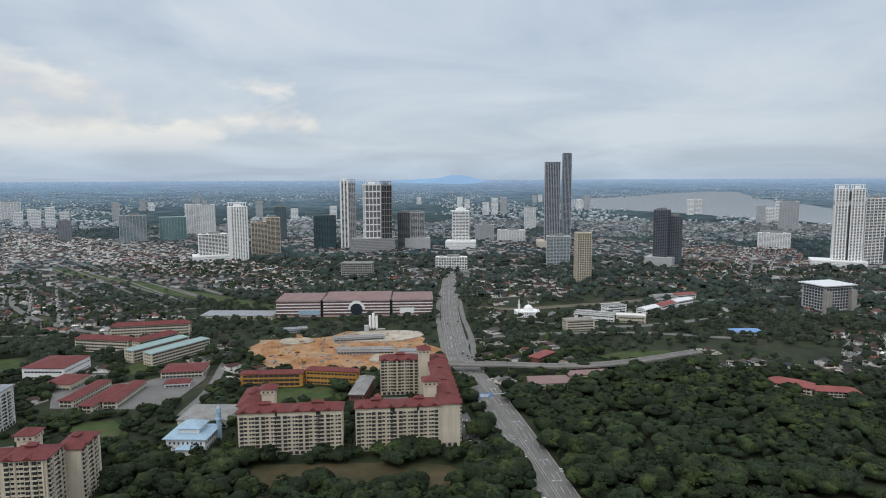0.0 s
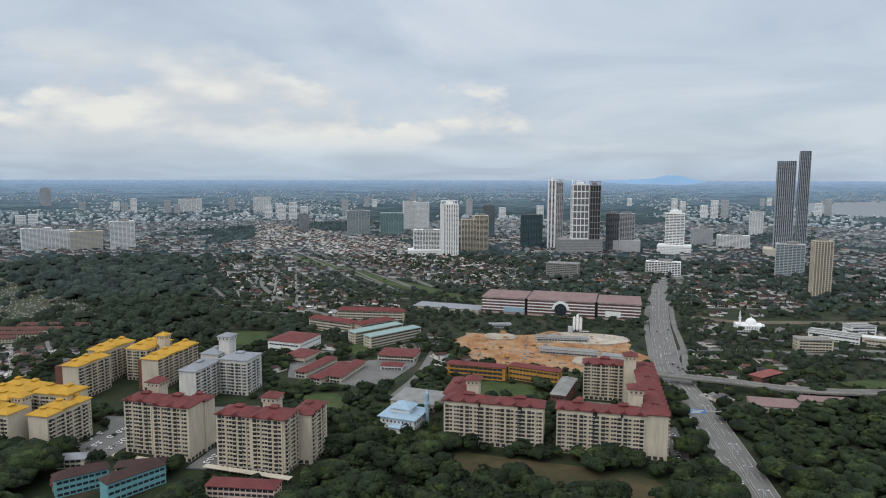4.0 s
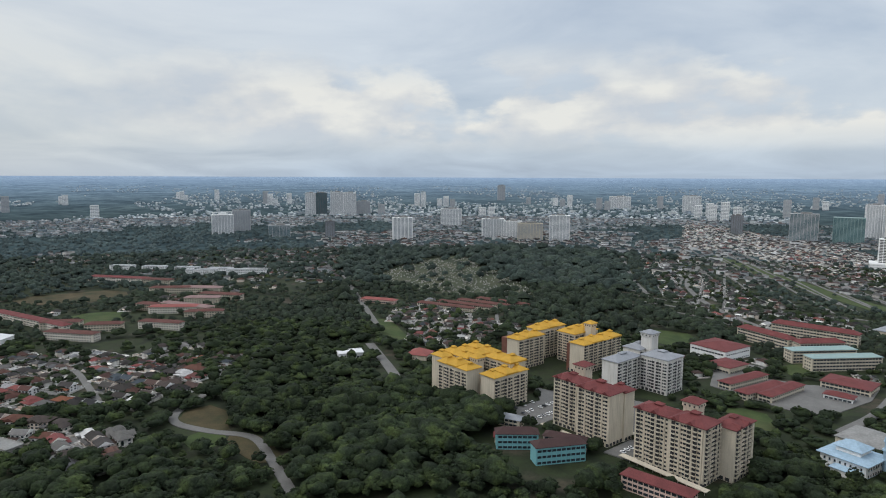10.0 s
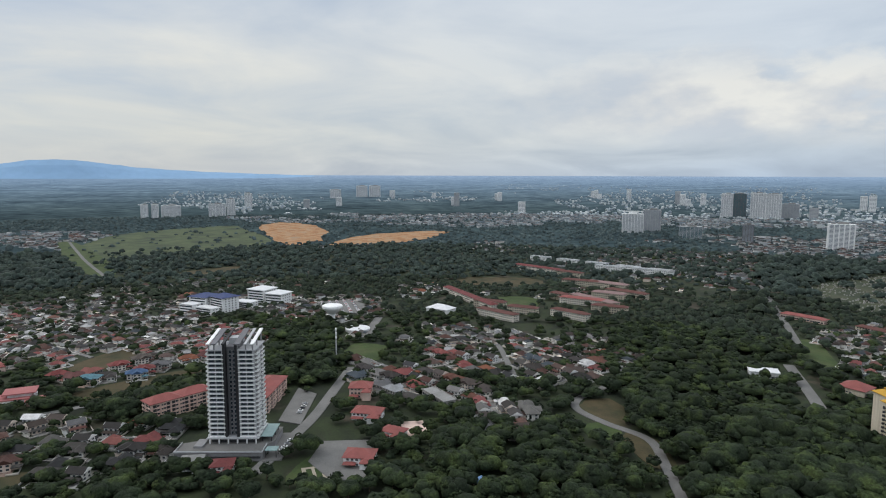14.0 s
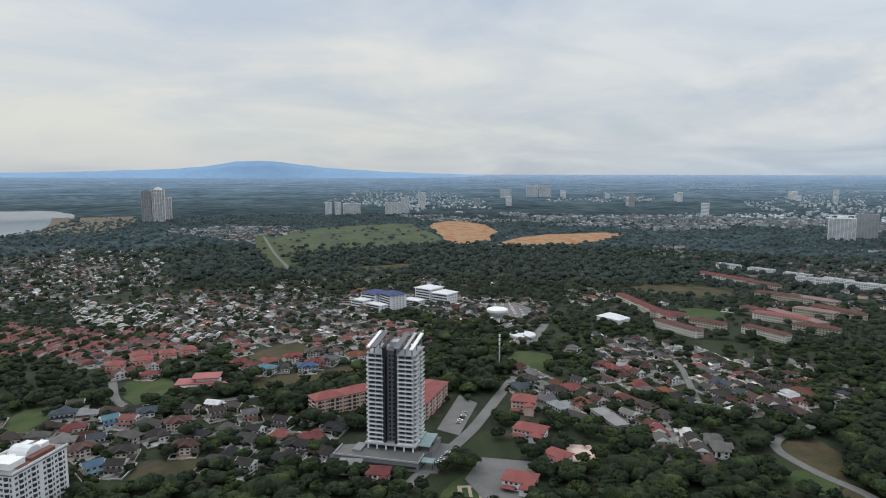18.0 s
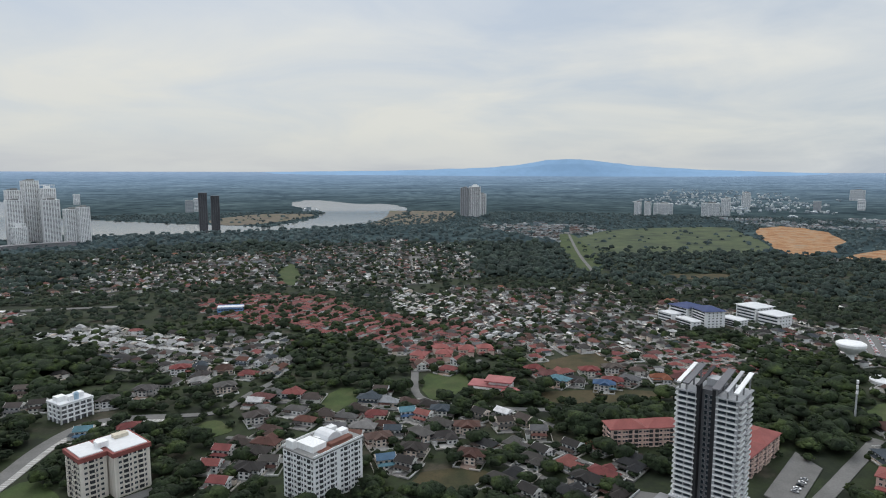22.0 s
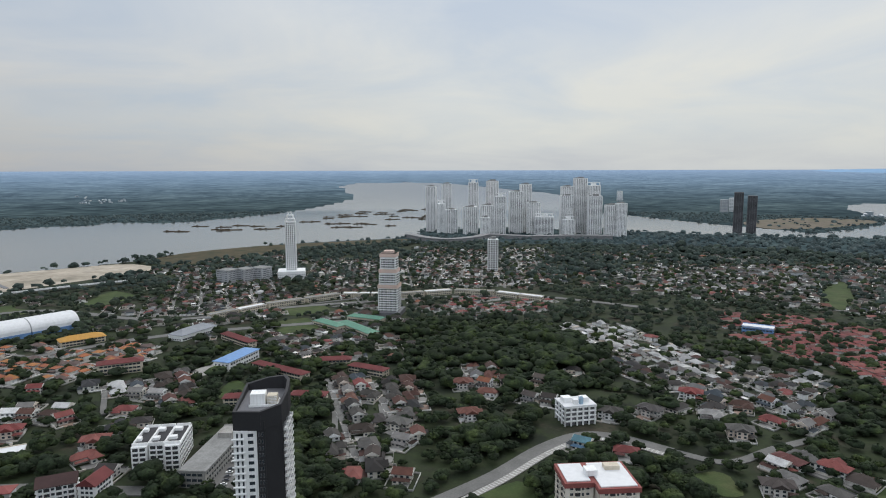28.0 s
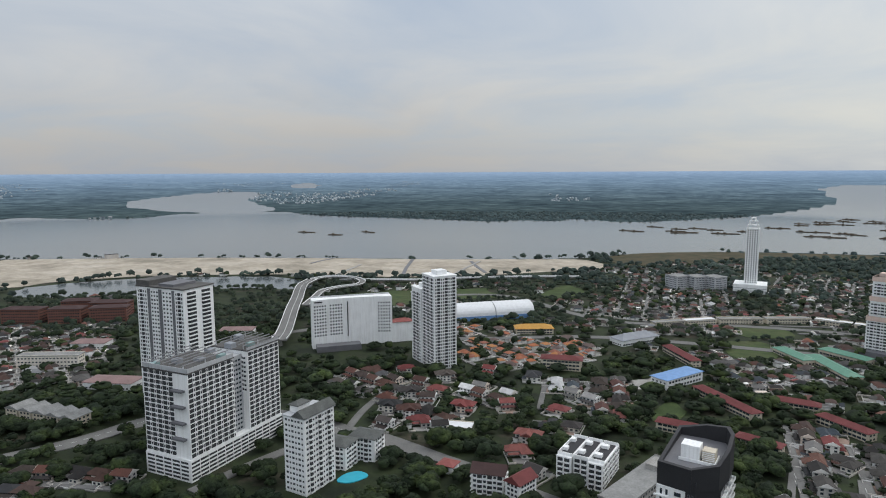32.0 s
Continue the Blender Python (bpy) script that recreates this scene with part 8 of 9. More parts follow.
    part("cabin_glass", k, M_GLASS, t)
    part("roof_panel", Kit().box(-0.66, -1.02, 1.45, 0.66, 0.42, 1.5), CAR_COLS[i], t)
    CAR_FIRST[i] = t
    return t


_cr = random.Random(8)
for i in range(26):
    u = _cr.uniform(6, 74)
    a, b = np.array(HWY[int(u)]), np.array(HWY[int(u) + 1])
    d = (b - a) / np.hypot(*(b - a))
    sd = _cr.choice((-12.8, -9, -5, 5, 9, 12.8))
    q = a + (u - int(u)) * (b - a) + np.array((-d[1], d[0])) * sd
    car(q[0], q[1], 0.62, math.degrees(math.atan2(d[1], d[0])) - 90 + (180 if sd > 0 else 0), _cr.choice((0, 0, 1, 2, 3, 4)))
for (x0, y0, dx, dy, n, yaw) in ((-352, 356, 0, 5, 8, 90), (-340, 362, 0, 5, 8, 90), (-326, 360, 0, 5, 7, 90), (-312, 412, 5, 0, 7, 0), (-300, 428, 5, 0, 7, 0), (-290, 444, 4, 0, 5, 0), (2, 476, 0, 4.5, 9, 90), (24, 474, 0, 4.5, 9, 90), (61, 434, 0.1, 4.2, 12, 80), (-52, -462, 0, -5, 9, 90), (-247, 356, 0, 5, 4, 90), (-500, -78, -5, 0.4, 5, 0), (-432, -80, -5, 1, 4, 10)):
    for i in range(n):
        if _cr.random() < 0.8:
            car(x0 + dx * i + _cr.uniform(-0.3, 0.3), y0 + dy * i + _cr.uniform(-0.3, 0.3), 0.9, yaw + _cr.choice((0, 180)), _cr.choice((0, 0, 0, 1, 2, 3)))

lot([(-900, -105), (-945, -118), (-962, -70), (-925, -45), (-868, -50), (-862, -80)], 0.5, "crowded asphalt car park among trees")
_ck = Kit().prism([(-0.9, -2.1), (0.9, -2.1), (0.9, 2.1), (-0.9, 2.1)], 0.3, 0.9).add([(-0.8, -1.5, 0.9), (0.8, -1.5, 0.9), (0.8, 1.1, 0.9), (-0.8, 1.1, 0.9), (-0.65, -1, 1.45), (0.65, -1, 1.45), (0.65, 0.5, 1.45), (-0.65, 0.5, 1.45)], [(0, 1, 5, 4), (1, 2, 6, 5), (2, 3, 7, 6), (3, 0, 4, 7), (4, 5, 6, 7)])
M_CARS = material("car_paint_mix", (0.5, 0.5, 0.5), 0.3, tints=[(0.75, 0.75, 0.75), (0.5, 0.51, 0.52), (0.1, 0.1, 0.11), (0.7, 0.7, 0.7), (0.3, 0.05, 0.05), (0.2, 0.21, 0.23)], by="island", var=0.03)
_pl = [(-985 + i * 3.0 + 0.35 * j * 14, -118 + j * 12 + 0.2 * i * 3.0, 0.75, 0.1, 1, 1, 1) for j in range(5) for i in range(38) if _cr.random() < 0.8]
_pl = [q for q in _pl if inside([(-900, -105), (-945, -118), (-962, -70), (-925, -45), (-868, -50), (-862, -80)], q[0], q[1])]
stamped("parked_cars", [(_ck.template(), _pl)], [M_CARS], "rows of parked cars on asphalt", "cars")

g = thing("sign_gantry", 92, 520, 0, 5, "grey road gantry with a blue sign board", "road sign")
for sx in (-3, 15):
    part("post", Kit().ring(sx, 0, [(0.3, 0), (0.25, 8)], 8), M_GREYW, g)
part("beam", Kit().box(-12, -0.3, 7.6, 15.3, 0.3, 8.3), M_GREYW, g)
sb = part("sign_board", Kit().box(-13, -0.55, 5.6, -1, -0.31, 9.4), M_ROOF_BLUE, g, "blue direction board")
for i in range(3):
    part("letter_bar", Kit().box(-12, -0.6, 6.2 + i, -5 + i * 1.2, -0.555, 6.7 + i), M_WHITE, sb)
_lk = Kit().ring(0, 0, [(0.14, 0), (0.09, 9)], 6).mesh("pole", M_GREYW)
_la = Kit().box(-2.2, -0.06, 8.9, 2.2, 0.06, 9.05).mesh("arm", M_GREYW)
_lh = Kit().box(-0.5, -0.16, -0.1, 0.5, 0.16, 0.1).mesh("lamp_head", M_WHITE)
for i in range(14):
    a, b = np.array(HWY[4 + 3 * i]), np.array(HWY[5 + 3 * i])
    lp = thing("street_lamp", a[0], a[1], 0.6, math.degrees(math.atan2(*(b - a)[::-1])) - 90, "twin-armed grey street lamp on the median", "street lamp", "highway lamps")
    part("pole", _lk, None, lp)
    part("arm", _la, None, lp)
    for sx in (-2.4, 2.4):
        part("lamp_head", _lh, None, lp, at=(sx, 0, 8.95))
# headstones on the cemetery slope
_st = Kit().box(-0.5, -0.15, 0, 0.5, 0.15, 1.2).box(-0.6, -1, 0, 0.6, 1, 0.3).template()
_pl = []
while len(_pl) < 900:
    x, y = _cr.uniform(-1160, -690), _cr.uniform(644, 984)
    if inside(CEMETERY, x, y):
        _pl.append((x, y, 0.1, 0.5, 1.5, 1.5, 1.3))
stamped("headstones", [(_st, _pl)], [M_CONCRETE], "rows of pale headstones on a grassy slope", "headstones")
# towers on the far plain
for i in range(44):
    yw = (-38 + i * 3.45 + _cr.uniform(-1.5, 1.5)) if i < 40 else 148 + (i - 40) * 9
    r = _cr.uniform(3050, 3900)
    a = radians(90 + yw)
    x, y = CENTRE[0] + r * math.cos(a), CENTRE[1] + r * math.sin(a)
    if wet(np.array([x]), np.array([y]), 30)[0]:
        continue
    s = (190 - float(terrain(x, y))) / 190
    for j in range(_cr.choice((1, 1, 2, 3))):
        tower("distant_tower", "pale apartment tower far off in the hazy town", x + j * 50 * s, y + j * 12 * s, 34 * s, 20 * s, _cr.uniform(40, 90) * s, yw, _cr.choice((M_WHITE, M_GREYW, M_WHITE)), M_SHADE, 4, 2, fh=6, band=3, group="distant towers", crown="none", pier=1.4)

# ---- houses ----
def house_kits(i):
    """Walls, roof and porch roof of one kind of house; the front faces -y."""
    wl, rf, lo = Kit(), Kit(), Kit()
    if i == 0:  # bungalow with a deep porch
        wl.box(-6.5, -4.5, 0, 6.5, 5, 3.4)
        rf.hip(-7.3, -5.2, 7.3, 5.7, 3.6, 2.7, t=0.25)
        lo.hip(-6.8, -8.8, -0.6, -4.9, 3.1, 1.3, t=0.2)
    elif i == 1:  # two storeys, a lower roof round the front
        wl.box(-4.8, -4.2, 0, 4.8, 5, 6.2)
        wl.box(-4.8, -7, 0, 1, -4.2, 3)
        rf.hip(-5.6, -5, 5.6, 5.8, 6.4, 2.8, t=0.25, gable=True)
        for x in (-5.96, 5.8):  # white gable ends
            wl.add([(x + a, y, z) for a in (0, 0.16) for y, z in ((-5.27, 6.3), (6.12, 6.3), (0.43, 9.3))], [(0, 2, 1), (3, 4, 5), (0, 3, 5, 2), (2, 5, 4, 1)])
        lo.hip(-5.5, -8.6, 5.2, -4.3, 3.2, 1.4, t=0.2)
    elif i == 2:  # L-shaped with two hips
        wl.box(-7, -1, 0, 7, 6, 3.4)
        wl.box(1, -7, 0, 7, -1, 3.4)
        rf.hip(-7.8, -1.8, 7.8, 6.8, 3.6, 2.8, t=0.25)
        rf.hip(0.3, -7.8, 7.7, 2, 3.62, 2.5, t=0.25)
        lo.hip(-7, -5.6, 0.3, -1.9, 3.0, 0.9, t=0.2)
    elif i == 3:  # terrace house, gabled
        wl.box(-3.6, -7, 0, 3.6, 7, 5.6)
        rf.add([(x, y, z) for x in (-3.7, 3.7) for y, z in ((-7.8, 5.5), (-7.8, 5.7), (0, 7.7), (7.8, 5.7), (7.8, 5.5))], [(1, 6, 7, 2), (2, 7, 8, 3), (0, 5, 6, 1), (3, 8, 9, 4), (0, 4, 9, 5), (0, 1, 2, 3, 4), (9, 8, 7, 6, 5)])
        lo.hip(-3.6, -11.5, 3.6, -7.2, 3.0, 0.8, t=0.18)
    else:  # large two-storey villa with a cross gable
        wl.box(-7.5, -4, 0, 7.5, 6, 6.4)
        wl.box(-3, -7, 0, 3.5, -4, 6.4)
        rf.hip(-8.4, -4.9, 8.4, 6.9, 6.6, 3.2, t=0.28)
        rf.hip(-3.8, -7.9, 4.3, 2.5, 6.62, 2.8, t=0.28, gable=True)
        lo.hip(3.6, -9.2, 9, -4.2, 3.3, 1.2, t=0.2)
    up = {0: 1.05, 2: 1.1}.get(i, 0.9)
    for k, f in ((wl, 0.92), (rf, 0.97), (lo, 0.9)):
        k.v = [(x * f * 1.2, y * f, z * 0.95 if k is lo else z * up) for x, y, z in k.v]
    return wl, rf, lo


HOUSE_WORDS = {"red": "red-tiled", "orange": "orange-tiled", "brown": "brown-tiled", "dark": "dark-roofed", "mixed": "weathered-roofed", "pale": "pale-roofed", "white": "white-roofed", "bright": "bright orange-tiled", "hazy": "grey-roofed", "blue": "blue-roofed"}
HOUSE_KINDS = ["bungalow with a deep porch", "two-storey house with a lower front roof", "L-shaped bungalow with hipped roofs", "narrow terrace house with a car porch", "large two-storey villa"]
HOUSE_FIRST, HOUSE_FAR, HOUSES = {}, {}, []
M_DRIVE = material("cement_driveway", (0.2, 0.19, 0.18), 0.9, tints=[(0.256, 0.248, 0.232), (0.176, 0.168, 0.16), (0.288, 0.208, 0.168), (0.352, 0.344, 0.328)], var=0.15, scale=0.3)


def shell(k, x0, y0, x1, y1, z):
    """Four walls without floor or lid."""
    p = [(x, y, q) for q in (0, z) for x, y in ((x0, y0), (x1, y0), (x1, y1), (x0, y1))]
    return k.add(p, [(0, 1, 5, 4), (1, 2, 6, 5), (2, 3, 7, 6), (3, 0, 4, 7)], 0)


def far_roof(k, x0, y0, x1, y1, z, h, gable=False):
    g = Kit().hip(x0, y0, x1, y1, z, h, 1, gable=gable)
    return k.add(g.v[8:], [tuple(i - 8 for i in q) for q in g.f[6:]], 1)


for _i, (_b, _r, _l) in enumerate((
        ([(-6.5, -4.5, 6.5, 5, 3.5)], [(-7.3, -5.2, 7.3, 5.7, 3.5, 2.8)], (-6.8, -8.8, -0.6, -4.9, 3.0, 1.3)),
        ([(-4.8, -4.2, 4.8, 5, 6.3)], [(-5.6, -5, 5.6, 5.8, 6.3, 2.7)], (-5.5, -8.6, 5.2, -4.3, 3.1, 1.4)),
        ([(-7, -1, 7, 6, 3.5), (1, -7, 7, -1, 3.5)], [(-7.8, -1.8, 7.8, 6.8, 3.5, 2.9), (0.3, -7.8, 7.7, 2, 3.52, 2.6)], None),
        ([(-3.6, -7, 3.6, 7, 5.6)], [], (-3.6, -11.5, 3.6, -7.2, 2.9, 0.9)),
        ([(-7.5, -4, 7.5, 6, 6.5), (-3, -7, 3.5, -4, 6.5)], [(-8.4, -4.9, 8.4, 6.9, 6.5, 3.3), (-3.8, -7.9, 4.3, 2.5, 6.52, 2.9)], None))):
    _t = Kit()
    for _q in _b:
        shell(_t, *_q)
    for _q in _r + ([_l] if _l else []):
        far_roof(_t, *_q)
    _up = {0: 1.2, 2: 1.25}.get(_i, 0.95)
    _t.v = [(x, y, z * _up) for x, y, z in _t.v]
    _y = _b[0][1]
    for _z in ((0.8, 4.1) if _b[0][4] * _up > 5 else (0.8,)):
        for _x in (-0.72, -0.12, 0.4):
            _x0 = _b[0][2] * _x
            _t.add([(_x0, _y - 0.06, _z), (_x0 + 1.9, _y - 0.06, _z), (_x0 + 1.9, _y - 0.06, _z + 1.4), (_x0, _y - 0.06, _z + 1.4)], [(0, 1, 2, 3)], 2)
    _t.add([(-5, -13, 0.3), (3, -13, 0.3), (3, -6, 0.3), (-5, -6, 0.3)], [(0, 1, 2, 3)], 3)
    if _i == 3:
        _t.add([(-3.7, -7.8, 5.6), (3.7, -7.8, 5.6), (3.7, 0, 7.6), (-3.7, 0, 7.6), (3.7, 7.8, 5.6), (-3.7, 7.8, 5.6)], [(0, 1, 2, 3), (3, 2, 4, 5)], 1)
        for _x in (-3.72, 3.54):
            _t.add([(_x + a, y, z) for a in (0, 0.18) for y, z in ((-8, 5.4), (8, 5.4), (0, 7.95))], [(0, 1, 2), (5, 4, 3), (0, 2, 5, 3), (2, 1, 4, 5)], 0)
    else:
        _t.box(-8.5, -13.2, 0, 8.5, -12.8, 1.5, 0)
    HOUSE_FAR[_i] = _t.template()
    _w = Kit()
    _w.v, _w.f, _w.m = _t.v, _t.f, list(_t.m)
    if _l:
        _n = len(_b) * 4 + len(_r) * 4
        _w.m[_n:_n + 4] = [0] * 4
    HOUSE_FAR[_i + 5] = _w.template()


def house_windows(wl):
    """Framed dark windows on every wall of the first two bodies."""
    k = Kit()
    for b in range(0, min(len(wl.v), 16), 8):
        p = np.array(wl.v[b:b + 8])
        (x0, y0, z0), (x1, y1, z1) = p.min(0), p.max(0)
        for z in ([1.0, z1 - 2.3] if z1 > 4.6 else [1.0]):
            for ax, ay, bx, by in ((x0, y0, x1, y0), (x1, y0, x1, y1), (x1, y1, x0, y1), (x0, y1, x0, y0)):
                L = math.hypot(bx - ax, by - ay)
                n = max(1, int(L / 3.1))
                u, v = np.array((bx - ax, by - ay)) / L, np.array((by - ay, ax - bx)) / L
                for i in range(n):
                    c = np.array((ax, ay)) + u * L * (i + 0.5) / n
                    for w, o, zz, hh, m in ((0.95, 0.03, z, 1.5, 0), (0.8, 0.06, z + 0.12, 1.26, 1)):
                        e, g = c - u * w + v * o, c + u * w + v * o
                        k.add([(*e, zz), (*g, zz), (*g, zz + hh), (*e, zz + hh)], [(0, 1, 2, 3)], m)
    return k


def place_house(i, pal, x, y, yaw):
    key = (i, pal)
    label = f"{HOUSE_WORDS[pal]} {HOUSE_KINDS[i]} among trees"
    if key in HOUSE_FIRST:
        return copy_thing(HOUSE_FIRST[key], pose(x, y, 0, 0, 0, yaw))
    wl, rf, lo = house_kits(i)
    h = thing("house", x, y, 0, yaw, label, "house", "houses")
    part("wall", wl, M_HOUSEWALL, h)
    part("roof", rf, M_HROOF[pal], h)
    part("porch_roof", lo, M_HROOF[pal], h)
    part("driveway", Kit().prism([(-5.2, -11.6), (1.6, -13.2), (5.0, -11.0), (5.0, -4.6), (-5.2, -4.6)], 0, 0.3), M_DRIVE, h)
    tagged(part("facade", house_windows(wl), [M_FRAME, M_GLASS], h), kind="stuff")
    HOUSE_FIRST[key] = h
    return h


ESTATES = []


def estate(pts, pal, pitch):
    """Rows of houses on both sides of parallel streets inside the outline."""
    ESTATES.append((pts, 0.35 if pal in ("red", "white", "bright") else 0.78))
    P = np.array(pts, float)
    c = P.mean(0)
    u, s, vt = np.linalg.svd(P - c)
    a = math.atan2(vt[0][1], vt[0][0])
    ca, sa = math.cos(a), math.sin(a)
    L = (P - c) @ np.array([[ca, -sa], [sa, ca]])
    far = math.hypot(c[0] - CENTRE[0], c[1] - CENTRE[1]) > 640
    depth = 36 if pitch > 12 else 31
    step = pitch * (0.92 if far else 0.9)
    streets, zs = Kit(), 0.35 + lift()
    rnd = random.Random(int(c[0] * 7 + c[1]))
    v = L[:, 1].min() + 14
    while v < L[:, 1].max():
        us = np.arange(L[:, 0].min(), L[:, 0].max(), 6.0)
        X, Y = c[0] + ca * us - sa * v, c[1] + sa * us + ca * v
        ok = inside(pts, X, Y) & free(X, Y)
        run = []
        for k in range(len(us) + 1):
            if k < len(us) and ok[k]:
                run.append((X[k], Y[k]))
            else:
                if len(run) > 4:
                    ribbon(streets, run, 4.4, -0.2, zs)
                    take_band(run, 2.8)
                run = []
        for sg in (-1, 1):
            q = L[:, 0].min() + rnd.random() * pitch
            while q < L[:, 0].max():
                vv = v + sg * (depth * 0.30 + rnd.uniform(-1.2, 1.2))
                x, y = c[0] + ca * q - sa * vv, c[1] + sa * q + ca * vv
                r = 0.38 * step
                xs, ys = np.array([x, x + r, x - r, x, x]), np.array([y, y, y, y + r, y - r])
                if inside(pts, x, y) and not any(inside(w, x, y) for w in UNBUILT) and free(xs, ys).all() and rnd.random() < ((0.66 if math.hypot(x, y) > 1050 else 0.8) + 0.5 * noise.noise((x * 0.016, y * 0.016, 8.0)) if far else 0.88):
                    yaw = math.degrees(a) + (0 if sg > 0 else 180) + rnd.gauss(0, 5)
                    kind = 3 if pitch <= 12 else rnd.choice([0, 1, 1, 2, 2, 4] if pitch >= 15 else [0, 1, 2, 3])
                    HOUSES.append((x, y, yaw, kind, pal if pal in ("red", "white", "bright") or rnd.random() < 0.52 else rnd.choice(("dark", "dark", "dark", "mixed", "red", "orange", "white"))))
                    take_rect(x, y, step * 0.5, 7, yaw, 0)
                q += step * (rnd.uniform(1.0, 1.3) if pitch > 12 else rnd.choice([0.76, 0.76, 0.76, 1.6]))
        v += depth
    if streets.v:
        solo("road", streets, M_STREET, "narrow grey residential streets", "road", kind="structure")



# single houses round the turn: roof palette, kind, place
for _p, _i, _x, _y in (
        ("dark", 4, 164, -524), ("dark", 4, 146, -524), ("brown", 4, 170, -558), ("dark", 1, 177, -585), ("brown", 1, 149, -555), ("red", 0, 155, -579),
        ("red", 2, 128, -512), ("dark", 1, 109, -511), ("red", 0, 123, -493), ("red", 0, 105, -492), ("red", 4, 115, -554), ("red", 0, 212, -611),
        ("brown", 4, 168, -610), ("red", 1, 142, -646), ("red", 1, 89, -577), ("red", 4, 47, -529), ("red", 2, 43, -505), ("brown", 1, 21, -483),
        ("red", 0, 50, -590), ("brown", 0, 30, -563), ("pale", 1, 54, -627), ("pale", 1, 36, -622), ("orange", 4, -217, -617), ("orange", 1, -237, -617),
        ("dark", 1, -257, -622), ("brown", 1, -287, -620), ("orange", 0, -235, -596), ("orange", 1, -267, -578), ("orange", 4, -213, -548), ("dark", 1, -281, -572),
        ("dark", 2, -324, -642), ("dark", 4, -318, -537), ("pale", 4, -350, -538), ("brown", 4, -397, -593), ("red", 4, -399, -569), ("red", 0, -305, -474),
        ("blue", 1, -280, -488), ("orange", 0, -248, -469), ("red", 4, -445, -746), ("dark", 2, -468, -707), ("blue", 4, -588, -277), ("red", 4, -629, -268),
        ("blue", 4, -601, -241), ("orange", 4, -628, -229), ("orange", 2, -652, -210), ("orange", 1, -480, -237), ("dark", 1, -479, -265), ("brown", 4, -454, -281),
        ("brown", 2, -431, -284), ("red", 1, -452, -320), ("blue", 1, -449, -334), ("red", 0, -433, -351), ("orange", 0, -396, -357), ("pale", 4, -400, -317),
        ("dark", 4, -402, -287), ("blue", 1, -379, -291), ("dark", 1, -384, -278), ("dark", 4, -418, -251), ("brown", 2, -377, -346), ("brown", 0, -392, -384),
        ("dark", 0, -401, -407), ("red", 0, -556, -376), ("red", 0, -625, -320), ("brown", 4, -651, -255), ("red", 2, -714, -242), ("pale", 4, -159, -535),
        ("pale", 1, -160, -508), ("brown", 1, -158, -457), ("dark", 2, -137, -599), ("dark", 4, -317, -348), ("red", 1, -296, -347), ("dark", 1, -332, -347),
        ("orange", 4, -372, -416), ("dark", 4, -396, -493), ("pale", 2, -392, -525), ("dark", 2, -132, -529), ("brown", 2, -425, -540), ("red", 0, -432, -511)):
    _a = math.degrees(math.atan2(_y - CENTRE[1], _x - CENTRE[0])) - 90
    if free(np.array([_x]), np.array([_y])).all():
        HOUSES.append((_x, _y, _a + 25 * math.sin(_x * 1.7 + _y), _i, _p))
        _d = math.hypot(_x - CENTRE[0], _y - CENTRE[1])
        take_rect(_x - 7 * (_x - CENTRE[0]) / _d, _y - 7 * (_y - CENTRE[1]) / _d, 17, 28, _a, 0)
estate([(-594, -854), (-668, -826), (-728, -740), (-690, -600), (-711, -527), (-698, -430), (-614, -390), (-574, -429), (-585, -537), (-566, -632), (-540, -746)], "red", 10)
estate([(-352, -800), (-396, -850), (-443, -817), (-460, -662), (-427, -628), (-370, -720)], "white", 14)
estate([(-225, -900), (-257, -998), (-399, -989), (-379, -903), (-292, -852)], "red", 15)
estate([(816, 1658), (1100, 1619), (890, 1215), (640, 1099), (570, 1177)], "orange", 15)
estate([(147, 1161), (344, 1136), (303, 1000), (144, 994)], "brown", 15)
estate([(-1516, 2686), (-551, 1844), (-136, 1305), (-117, 1120), (-344, 1051), (-629, 1328), (-815, 1431)], "pale", 14)
estate([(-685, 1199), (-572, 1248), (-421, 929), (-465, 806)], "dark", 15)
estate([(553, 718), (613, 711), (505, 583), (473, 604)], "brown", 15)
estate([(-801, 1166), (-693, 1605), (-194, 1318), (-204, 1124), (-322, 977), (-449, 944), (-568, 888)], "mixed", 14)
estate([(-688, 963), (-488, 897), (-274, 975), (-263, 902), (-416, 765), (-532, 800)], "dark", 15)
estate([(-719, 486), (-755, 608), (-642, 659), (-551, 565), (-525, 473), (-587, 423)], "mixed", 16)
estate([(-795, 36), (-761, 144), (-621, 204), (-550, 190), (-559, 112), (-625, 30)], "mixed", 15)
estate([(-657, -54), (-608, 24), (-548, 78), (-503, 63), (-524, 23), (-531, -47)], "mixed", 17)
estate([(-532, 67), (-502, 117), (-440, 93), (-460, 64)], "pale", 15)
estate([(-675, 203), (-640, 263), (-595, 220), (-617, 179)], "brown", 15)
estate([(-1384, -1205), (-1419, -945), (-1050, -697), (-932, -808)], "mixed", 14)
estate([(-907, -647), (-1033, -405), (-767, -214), (-668, -311), (-720, -475)], "mixed", 15)
estate([(-656, -317), (-700, -221), (-621, -193), (-578, -268)], "orange", 17)
estate([(-679, -586), (-720, -475), (-618, -382), (-544, -401), (-568, -488)], "brown", 17)
estate([(-1000, -262), (-985, -14), (-837, -26), (-791, -150)], "mixed", 16)
estate([(-644, -1275), (-831, -1235), (-1221, -1157), (-1276, -856), (-1026, -656), (-854, -717), (-699, -876), (-563, -1098)], "pale", 13)
